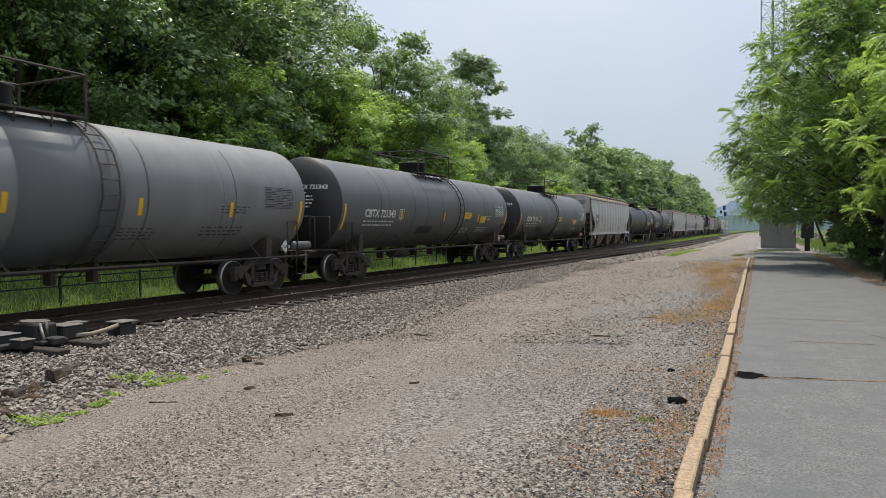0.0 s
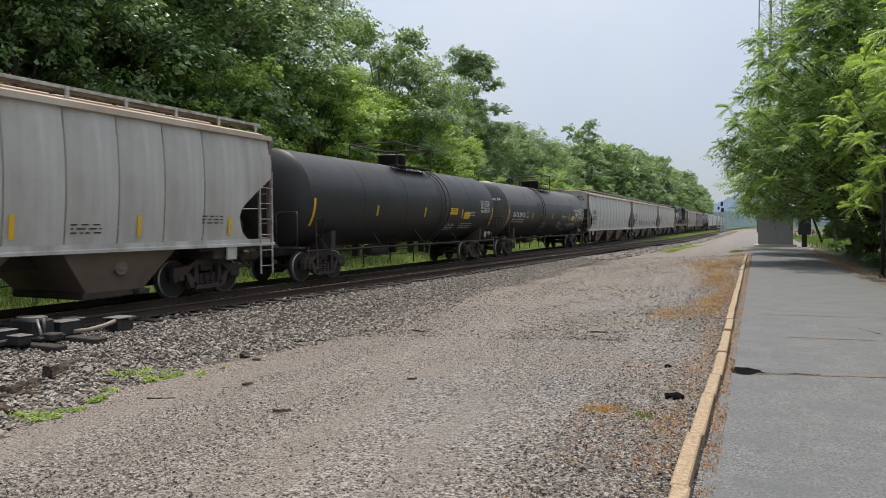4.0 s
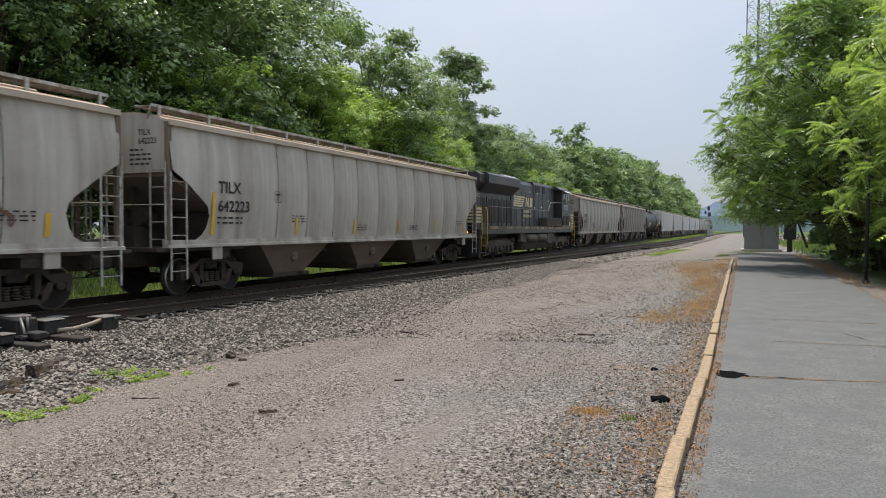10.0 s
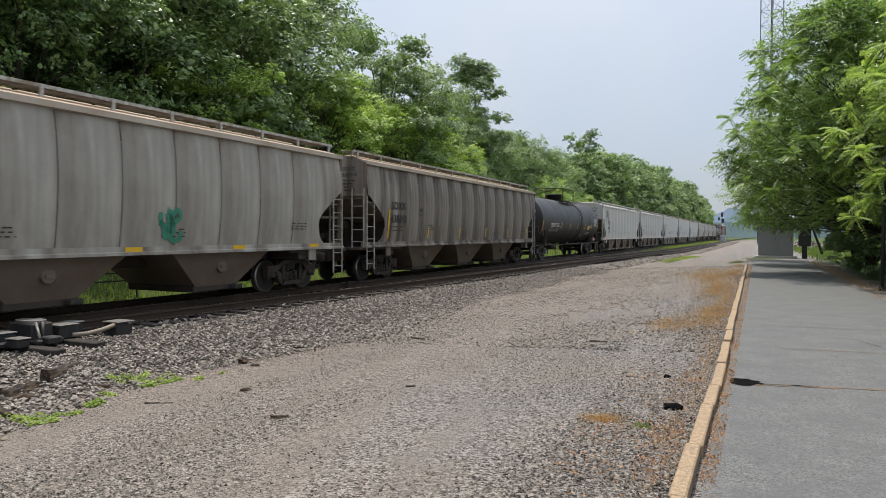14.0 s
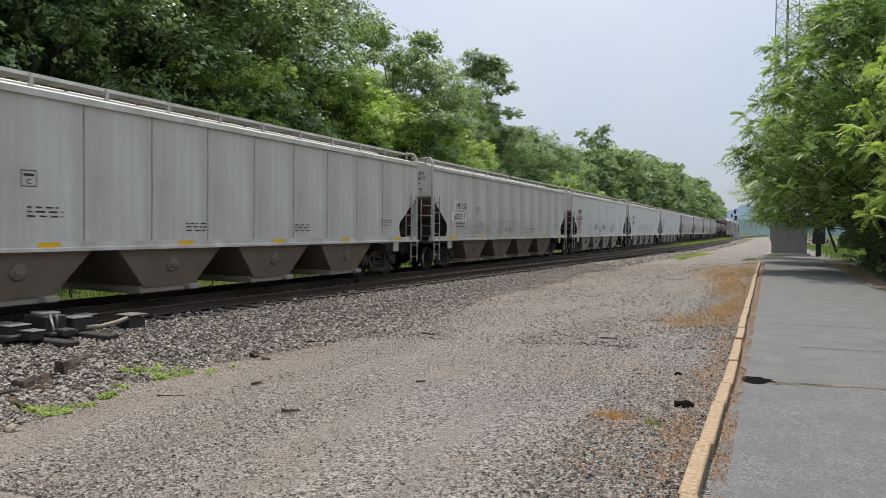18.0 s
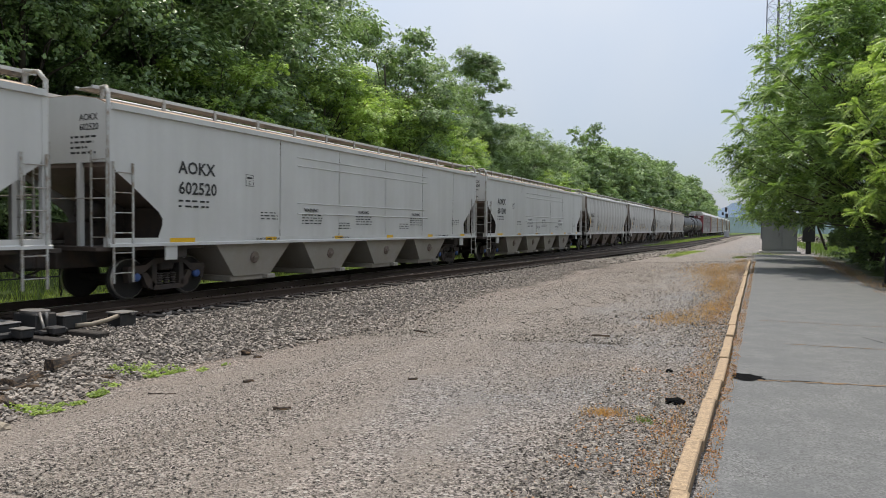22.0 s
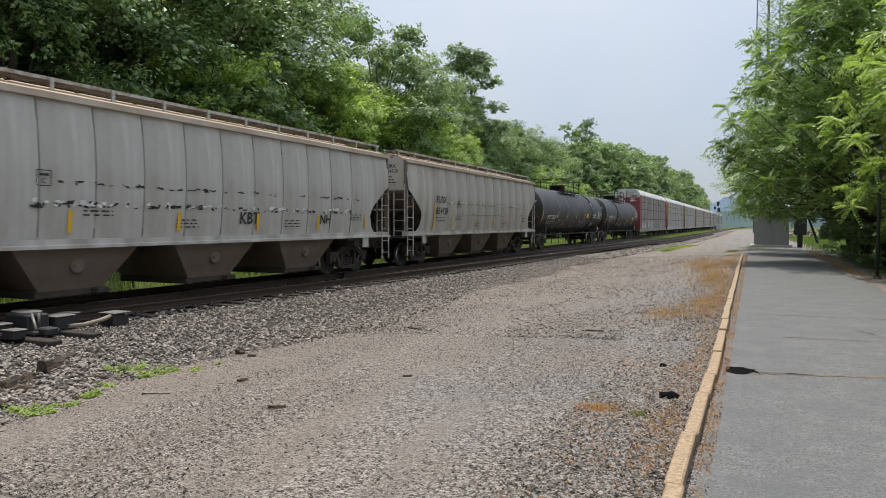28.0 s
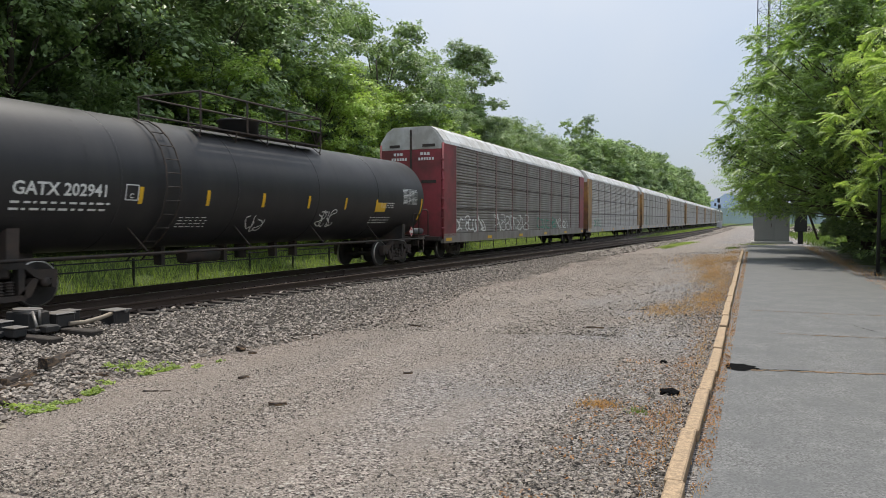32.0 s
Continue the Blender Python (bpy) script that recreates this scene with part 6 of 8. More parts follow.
    if mark:
        letters(car, mark + " " + number, -cyl + style.get("text_at", 1.2), style.get("text_z", 2.15), style.get("text_size", 0.25), ink, tank_side)
        small_print(car, -cyl + style.get("text_at", 1.2), style.get("text_z", 2.15) - 0.17, 2.1, 2, ink, tank_side, h=0.07, seed=len(number))
    data_panel(car, cyl - 1.75, style.get("panel_z", 2.32), 1.15, 0.55, ink)
    if mark:
        def on_head(u, z):
            return (u, -cyl - dish(min(TR - 0.02, math.hypot(u, z - TZ))) - 0.008, z)
        letters(car, mark + " " + number, 0.05, 3.02, 0.135, ink, on=on_head)
        head_print(car, 0.1, 2.88, 0.75, 5, ink, on_head, len(number) + ord(number[-1]))
    small_print(car, cyl - 3.4, 2.3, 1.0, 3, ink, tank_side, h=0.04, seed=8)
    if style.get("note", True):
        bm = bmesh.new()
        at, low = style.get("note_at", cyl - 3.75), style.get("note_z", 2.0)
        patch(bm, at, at + 0.7, low, low + 0.32, tank_side, rise=0.008)
        part("stencil_panel", bm, M_yellow, car, "yellow stencilled panel")
    if style.get("panels", True):
        bm = bmesh.new()
        patch(bm, ly + 0.75, ly + 1.55, 2.18, 2.46, tank_side, rise=0.008)
        note = part("warning_panel", bm, M_yellow, car, "orange-yellow warning panel")
        small_print(note, ly + 0.8, 2.38, 0.7, 2, M_stencil, lambda z: tank_side(z) + 0.006, h=0.05, seed=3)
    small_print(car, ly + 0.65, 1.75, 0.95, 4, ink, tank_side, h=0.04, seed=12)
    small_print(car, cyl - 3.9, 1.78, 1.4, 3, ink, tank_side, h=0.05, seed=14)
    bm = bmesh.new()
    patch(bm, ly - 3.6, ly - 2.3, 1.55, 1.83, tank_side, rise=0.007)
    part("patch_panel", bm, M_tank_dark, car, "darker repainted patch")
    if mark:
        bx = -cyl + style.get("text_at", 1.2) + 2.45
        bm = bmesh.new()
        for y0, y1, z0, z1 in ((0, 0.34, 2.12, 2.14), (0, 0.34, 2.44, 2.46), (0, 0.02, 2.14, 2.44), (0.32, 0.34, 2.14, 2.44)):
            patch(bm, bx + y0, bx + y1, z0, z1, tank_side, nz=2)
        part("inspection_square", bm, ink, car)
        letters(car, "C", bx + 0.11, 2.17, 0.1, ink, tank_side)
    truck(car, -(half - 2.45), style.get("cap"))
    truck(car, half - 2.45, style.get("cap"))
    couplers(car, half)
    return car


# ---- covered hopper cars ----
def hopper_side(curved):
    if curved:
        tab = [(1.30, 1.47), (1.6, 1.52), (2.2, 1.58), (2.8, 1.605), (3.4, 1.58), (4.05, 1.50)]
    else:
        tab = [(1.30, 1.53), (2.5, 1.54), (4.05, 1.54)]
    return lambda z: spline(tab, z)


def make_panel(bm, w, side, bulge, zs, ymax=None):
    """One side sheet from y=0 to y=w (or ymax(z)), a little pillowed between its seams."""
    n = 6 if bulge > 0.01 else 3
    rows = []
    for z in zs:
        top = ymax(z) if ymax else w
        rows.append([bm.verts.new((side(z) + bulge * math.sin(math.pi * k / n) ** 0.7 * (0.35 + 0.65 * math.sin(math.pi * (z - zs[0]) / (zs[-1] - zs[0]) * 0.9 + 0.15)), top * k / n, z)) for k in range(n + 1)])
    for a, b in zip(rows, rows[1:]):
        for k in range(n):
            f = bm.faces.new((a[k], a[k + 1], b[k + 1], b[k]))
            f.smooth = True


def hopper_car(length, paint, label, mark, number, curved=True, roof=None, bays=None, panels=10, ink=None, end_paint=None, reflect="vertical", cap=None, text_at=1.76, text_z=2.08, number_at=None, bins=None):
    car = tagged(new("hopper_car"), label, "hopper car", "hopper cars of the train")
    half = length / 2
    hb = half - 0.7
    ink = ink or M_stencil
    side = hopper_side(curved)
    roof = roof or paint
    endw = 2.5
    mid = 2 * (hb - endw)
    w = mid / panels
    bul = 0.035 if curved else 0.008
    zs = [1.36, 1.5, 1.65, 1.8, 1.95, 2.15, 2.3, 2.5, 2.75, 3.0, 3.4, 3.8, 4.05]
    tag = ("curved" if curved else "flat", round(w, 2), paint.name)
    for sx in (1, -1):
        for k in range(panels):
            y = -hb + endw + k * w
            ob = again("side_panel", pooled(("side_panel",) + tag, lambda b: make_panel(b, w - 0.02, side, bul, zs), paint, True), car, pose(0, y, 0) if sx > 0 else pose(0, -y, 0, 0, 0, 180))
        if curved:
            cut = [(1.36, 1.66), (1.5, 1.45), (1.65, 1.34), (1.95, 1.24), (2.15, 1.30), (2.3, 1.45), (2.5, 1.72), (2.75, 2.05), (3.0, 2.46), (3.02, 2.5), (4.2, 2.5)]
        else:
            cut = [(1.36, 1.32), (1.6, 1.22), (1.75, 1.16), (1.95, 1.30), (2.7, 2.30), (2.8, 2.5), (4.2, 2.5)]
        me = pooled(("end_panel",) + tag, lambda b: make_panel(b, endw, side, bul * 0.6, zs, lambda z: spline(cut, z)), paint, True)
        far = pooled(("end_panel_far",) + tag, lambda b: (make_panel(b, endw, side, bul * 0.6, zs, lambda z: spline(cut, z)), bmesh.ops.scale(b, vec=(1, -1, 1), verts=b.verts)), paint, True)
        a, b = (hb - endw, -(hb - endw))
        again("end_panel", me, car, pose(0, a, 0) if sx > 0 else pose(0, -a, 0, 0, 0, 180))
        again("end_panel", far, car, pose(0, b, 0) if sx > 0 else pose(0, -b, 0, 0, 0, 180))
        bm = bmesh.new()
        sg = sx
        prism(bm, [(sg * 1.40, 1.20), (sg * 1.60, 1.20), (sg * 1.60, 1.26), (sg * 1.55, 1.28), (sg * 1.55, 1.38), (sg * 1.40, 1.38)][::sg], "y", -hb - 0.1, hb + 0.1)
        part("side_sill", fixed(bm), paint, car)
        bm = bmesh.new()
        prism(bm, [(sg * 1.46, 4.00), (sg * 1.60, 4.02), (sg * 1.60, 4.14), (sg * 1.46, 4.16)][::sg], "y", -hb - 0.02, hb + 0.02)
        part("top_chord", fixed(bm), M_hop_chord if roof is M_hop_roof else roof, car)
    # roof
    bm = bmesh.new()
    prism(bm, [(-1.5, 4.06), (1.5, 4.06), (1.5, 4.14), (1.1, 4.28), (0.5, 4.38), (-0.5, 4.38), (-1.1, 4.28), (-1.5, 4.14)], "y", -hb, hb)
    part("roof", fixed(bm), M_hop_roof if mark == "AOKX" else roof, car)
    nh = 10
    hl = (2 * hb - 1.8) / nh - 0.06
    for k in range(nh):
        again("hatch_cover", pooled(("hatch_cover", round(hl, 2), roof.name), lambda b: box(b, -0.42, 0.42, 0, hl, 4.37, 4.47, bevel=0.03), roof), car, pose(0, -hb + 0.9 + (2 * hb - 1.8) * k / nh, 0))
    for sx in (1, -1):
        bm = bmesh.new()
        box(bm, min(sx * 0.62, sx * 1.12), max(sx * 0.62, sx * 1.12), -hb - 0.12, hb + 0.12, 4.47, 4.485)
        for x in (0.62, 1.12):
            box(bm, sx * x - 0.012, sx * x + 0.012, -hb - 0.12, hb + 0.12, 4.45, 4.52)
        part("running_board", bm, M_ladder if curved else paint, car, "steel grating running board")
        n = 12
        for k in range(n + 1):
            y = -hb + 0.1 + (2 * hb - 0.2) * k / n
            again("running_board_bracket", pooled("running_board_bracket", lambda b: box(b, -0.02, 0.02, -0.04, 0.04, 4.18, 4.50), M_ladder), car, pose(sx * 1.14, y, 0))
    # ends
    for s in (-1, 1):
        bm = bmesh.new()
        prism(bm, [(-1.5, 2.95), (1.5, 2.95), (1.5, 4.10), (1.1, 4.26), (0.5, 4.36), (-0.5, 4.36), (-1.1, 4.26), (-1.5, 4.10)], "y", s * hb - 0.03, s * hb + 0.03)
        part("end_sheet", fixed(bm), end_paint or paint, car)
        bm = bmesh.new()
        prism(bm, [(s * (hb - 0.04), 2.96), (s * (hb - 0.04), 2.86), (s * (hb - 3.3), 1.25), (s * (hb - 3.45), 1.30)][::-s], "x", -1.46, 1.46)
        part("slope_sheet", fixed(bm), M_hop_slope, car)
        bm = bmesh.new()
        prism(bm, [(s * (hb - 0.35), 1.20), (s * (hb - 0.35), 2.66), (s * (hb - 3.2), 1.24), (s * (hb - 3.2), 1.20)][::-s], "x", -0.03, 0.03)
        part("shear_plate", fixed(bm), M_under, car)
        bm = bmesh.new()
        prism(bm, [(s * (hb - 1.55), 1.20), (s * (hb - 1.55), 2.05), (s * (hb - 1.63), 2.01), (s * (hb - 1.63), 1.20)][::-s], "x", -1.40, 1.40)
        part("bolster_web", fixed(bm), M_under, car)
        frame_paint = paint if not curved else M_hop_bin
        if not curved:
            for x in (-0.6, 0.6):
                again("end_brace", pooled(("end_brace", frame_paint.name), lambda b: box(b, -0.05, 0.05, -0.05, 0.05, 1.2, 2.95), frame_paint), car, pose(x, s * hb, 0))
        for sx in (-1, 1):
            again("corner_post", pooled(("corner_post", frame_paint.name), lambda b: box(b, -0.05, 0.05, -0.06, 0.06, 1.2, 4.1), frame_paint), car, pose(sx * 1.50, s * hb, 0))
        bm = bmesh.new()
        y0, y1 = sorted((s * (hb + 0.35), s * (hb - 2.6)))
        box(bm, -1.5, 1.5, y0, y1, 1.12, 1.2)
        box(bm, -0.3, 0.3, y0, y1, 0.72, 1.12, bevel=0.02)
        box(bm, -1.45, 1.45, s * (half - 2.6) - 0.2, s * (half - 2.6) + 0.2, 0.92, 1.2)
        part("end_platform", bm, M_under, car)
        for sx in (-1, 1):
            lad = again("ladder", pooled("hopper_side_ladder", lambda b: make_ladder(b, 2.5, 0.48, 6), M_ladder), car, pose(sx * 1.58, s * hb - (0.0 if s < 0 else 0.48), 0.45))
            lad = again("ladder", pooled("hopper_end_ladder", lambda b: make_ladder(b, 2.0, 0.46, 5), M_ladder), car, pose(sx * 1.28 - 0.23, s * (hb + 0.1), 1.2, 0, 0, -90))
        bm = bmesh.new()
        pipe(bm, [(-1.48, s * (hb + 0.12), 2.2), (1.48, s * (hb + 0.12), 2.2)], 0.016)
        part("end_grab_iron", bm, M_ladder, car)
        if not curved:
            for sx in (-1, 1):
                bm = bmesh.new()
                pipe(bm, [(sx * 1.5, s * (hb + 0.05), 1.2), (sx * 1.5, s * (hb + 0.05), 4.32), (sx * 1.38, s * (hb + 0.0), 4.48), (sx * 1.1, s * (hb - 0.1), 4.5)], 0.045, 8)
                part("corner_rail", bm, M_ladder, car)
        else:
            bm = bmesh.new()
            pipe(bm, [(1.12, s * (hb + 0.12), 4.48), (0.9, s * (hb + 0.03), 4.2)], 0.02)
            part("roof_grab_iron", bm, M_ladder, car)
        again("brake_cylinder", pooled("brake_cylinder", lambda b: bar(b, (0.15, -0.2, 1.95), (0.15, 0.2, 1.95), 0.24, 14), M_under), car, pose(0, s * (hb - 0.55), 0))
        again("air_reservoir", pooled("air_reservoir", lambda b: bar(b, (-0.7, -0.45, 1.5), (-0.7, 0.45, 1.5), 0.2, 14), M_under), car, pose(0, s * (hb - 0.75), 0))
        again("brake_valve", pooled("brake_valve", lambda b: box(b, -0.2, 0.2, -0.15, 0.15, 1.2, 1.7), M_under), car, pose(0, s * (hb - 0.35), 0))
        bm = bmesh.new()
        box(bm, 1.50, 1.56, s * (hb - 1.55) - 0.17, s * (hb - 1.55) + 0.17, 0.88, 1.28, bevel=0.01)
        part("jacking_pad", bm, paint, car)
    bm = bmesh.new()
    box(bm, -0.25, 0.25, -hb + 2.0, hb - 2.0, 0.86, 1.2)
    part("center_sill", bm, M_under, car)
    # bottom bays
    inner = hb - 2.75
    bin_paint = bins or (M_hop_bin if curved else M_hop_pale_bin)
    bays = bays or (3 if curved else 4)
    bw = 2 * inner / bays
    for k in range(bays):
        y0 = -inner + k * bw
        def make_bay(b):
            top, low = 1.26, 0.36
            c = bw / 2
            hl = 0.72
            tx, lx = (1.42, 1.12) if curved else (1.46, 1.34)
            g = bw * (0.12 if curved else 0.07)
            t = [(-tx, g), (tx, g), (tx, bw - g), (-tx, bw - g)]
            l = [(-lx, c - hl), (lx, c - hl), (lx, c + hl), (-lx, c + hl)]
            vt = [b.verts.new((x, y, top)) for x, y in t]
            vl = [b.verts.new((x, y, low)) for x, y in l]
            for i in range(4):
                b.faces.new((vt[i], vt[(i + 1) % 4], vl[(i + 1) % 4], vl[i]))
            b.faces.new(vl)
            b.faces.new(list(reversed(vt)))
        bay = again("hopper_bay", pooled(("hopper_bay", round(bw, 2), bin_paint.name), make_bay, bin_paint), car, pose(0, y0, 0))
        again("vibrator_bracket", pooled(("vibrator_bracket", curved), lambda b: (lathe(b, [(0.0, 0.16), (0.05, 0.16), (0.06, 0.12)], "x", 12), box(b, 0.03, 0.10, -0.10, 0.10, -0.03, 0.03)), M_hop_slope), bay, pose(1.27 if curved else 1.385, bw / 2, 0.84, 0, 0 if curved else 8, 0))
        def make_gate(b):
            ox = 1.12 if curved else 1.3
            box(b, -ox, ox, -0.78, 0.78, 0.22, 0.38, bevel=0.02)
            box(b, ox - 0.05, ox + 0.2, 0.45, 0.75, 0.24, 0.36, bevel=0.02)
        again("outlet_gate", pooled(("outlet_gate", curved), make_gate, M_under if curved else M_hop_pale_bin), bay, pose(0, bw / 2, 0))
    # slope sheets over the gaps between the bays
    for k in range(1, bays):
        yk = -inner + k * bw
        again("bay_hood", pooled(("bay_hood", round(bw, 2)), lambda b: prism(b, [(-bw * 0.2, 1.25), (bw * 0.2, 1.25), (0.0, 1.55)], "x", -1.3, 1.3), M_hop_slope), car, pose(0, yk, 0))
    # marks
    n = 6
    for k in range(n):
        y = -hb + 1.5 + (2 * hb - 3.2) * k / (n - 1)
        if k == 0 and reflect == "vertical":
            y = -hb + text_at - 0.2
        bm = bmesh.new()
        if reflect == "vertical":
            patch(bm, y, y + 0.1, 1.5, 2.55 if k == 0 else 1.95, side, rise=0.045 if curved else 0.016)
        else:
            patch(bm, y, y + (0.75 if k == 0 else 0.45), 1.275, 1.372, None, 1.552, nz=1)
        part("reflector_strip", bm, M_yellow, car, "yellow reflective strip")
    up = (lambda z: side(z) + 0.03) if curved else (lambda z: side(z) + 0.006)
    ty = -hb + text_at
    if mark:
        letters(car, mark, ty, text_z + 0.47, 0.28, ink, up, spacing=1.02)
        if not number:
            bars = bmesh.new()
            for q in range(5):
                patch(bars, ty + q * 0.2, ty + q * 0.2 + 0.14, text_z, text_z + 0.26, up, nz=3)
            part("stencil_print", bars, ink, car)["kind"] = "stuff"
            number = " "
        letters(car, number, ty if number_at is None else -hb + number_at, text_z, 0.28, ink, up, spacing=1.02)
        small_print(car, ty, text_z - 0.18, 0.95, 2, ink, up, h=0.07, seed=len(mark) + len(number))
        letters(car, mark, 0.62, 3.82, 0.135, ink, None, -hb - 0.036, turn_end=True)
        letters(car, number, 0.62, 3.62, 0.135, ink, None, -hb - 0.036, turn_end=True)
        head_print(car, 0.35, 3.46, 0.8, 4, ink, lambda u, z: (u, -hb - 0.037, z), len(number) + ord(number[-1]))
        bm = bmesh.new()
        for ya, yb, za, zb in ((0, 0.30, 0, 0.015), (0, 0.30, 0.285, 0.30), (0, 0.015, 0.015, 0.285), (0.285, 0.30, 0.015, 0.285), (0.05, 0.25, 0.19, 0.235)):
            patch(bm, ty + 2.25 + ya, ty + 2.25 + yb, text_z + 0.30 + za, text_z + 0.30 + zb, up, nz=2)
        square = part("inspection_square", bm, ink, car)
        letters(square, "C", ty + 2.35, text_z + 0.35, 0.09, ink, up)
    if mark == "AOKX":
        for z in (2.02, 2.32, 3.38, 3.62):
            rib = part("stiffener_rib", pooled(("stiffener_rib", round(hb, 2), paint.name), lambda b: prism(b, [(1.535, -0.02), (1.562, -0.008), (1.562, 0.008), (1.535, 0.02)], "y", -hb + 6.2, hb - 5.0), paint), None, car)
            rib.location = (0, 0, z)
        for y in (-hb + 6.5, -0.4, hb - 6.4):
            letters(car, "WARNING", y, 2.08, 0.10, ink, None, 1.557)
            small_print(car, y - 0.1, 1.97, 1.0, 4, ink, None, 1.55, h=0.045, seed=int(y * 3) + 40)
        for y in (-hb + 4.4, -1.9, hb - 4.0):
            letters(car, "DO NOT HAMMER ON CAR", y, 1.29, 0.055, ink, None, 1.553)
    for q, (y, z) in enumerate(((-hb + 4.6, 2.0), (-1.5, 1.75), (2.5, 1.75), (hb - 2.6, 1.95))):
        small_print(car, y, z, 0.7, 3, ink, up, h=0.045, seed=q + 3)
    truck(car, -(half - 2.6), cap)
    truck(car, half - 2.6, cap)
    couplers(car, half)
    return car

# ---- locomotive: tail first, cab at the far end ----
def make_loco_wheel(bm):
    make_wheel(bm, 0.53)


def make_loco_frame(bm):
    prism(bm, [(-2.75, 0.72), (-2.6, 1.02), (2.6, 1.02), (2.75, 0.72), (2.2, 0.66), (-2.2, 0.66)], "x", -0.09, 0.09)
    for y in (-1.95, 0.0, 1.95):
        prism(bm, [(y - 0.42, 0.70), (y + 0.42, 0.70), (y + 0.36, 0.30), (y + 0.2, 0.24), (y - 0.2, 0.24), (y - 0.36, 0.30)], "x", -0.10, 0.10)
    for y in (-0.98, 0.98):
        box(bm, -0.08, 0.08, y - 0.25, y + 0.25, 0.55, 0.72)
    for y in (-2.35, 2.35):
        bar(bm, (0.02, y - 0.28, 0.96), (0.02, y + 0.28, 0.96), 0.14, 12)


def loco_truck(parent, y):
    bm = bmesh.new()
    box(bm, -0.85, 0.85, -2.3, 2.3, 0.62, 0.9)
    tr = part("truck", bm, M_loco_grime, parent)
    tr.location = (0, y, 0)
    for sx in (-1, 1):
        again("side_frame", pooled("loco_side_frame", make_loco_frame, M_loco_grime), tr, pose(sx * 1.08, 0, 0, 0, 0, 0 if sx > 0 else 180))
        for yy in (-1.95, 0, 1.95):
            again("wheel", pooled("loco_wheel", make_loco_wheel, [M_wheel, M_tread]), tr, pose(sx * 0.745, yy, 0.53, 0, 0, 0 if sx > 0 else 180))
            again("axle_box", pooled("axle_box", lambda b: (lathe(b, [(0, 0.19), (0.12, 0.19), (0.16, 0.14), (0.17, 0.06)], "x", 16)), M_loco_grime), tr, pose(sx * 1.16, yy, 0.52, 0, 0, 0 if sx > 0 else 180))
        for yy in (-0.98, 0.98):
            def coil(b):
                for q in range(6):
                    bar(b, (0, 0, 0.30 + q * 0.045), (0, 0, 0.33 + q * 0.045), 0.13, 10)
            again("coil_spring", pooled("loco_coil", coil, M_loco_grime), tr, pose(sx * 1.08, yy, 0))
        bm = bmesh.new()
        pipe(bm, [(sx * 1.2, -2.2, 0.98), (sx * 1.22, -0.4, 1.08), (sx * 1.22, 0.4, 1.08), (sx * 1.2, 2.2, 0.98)], 0.02)
        part("brake_pipe", bm, M_under, tr)


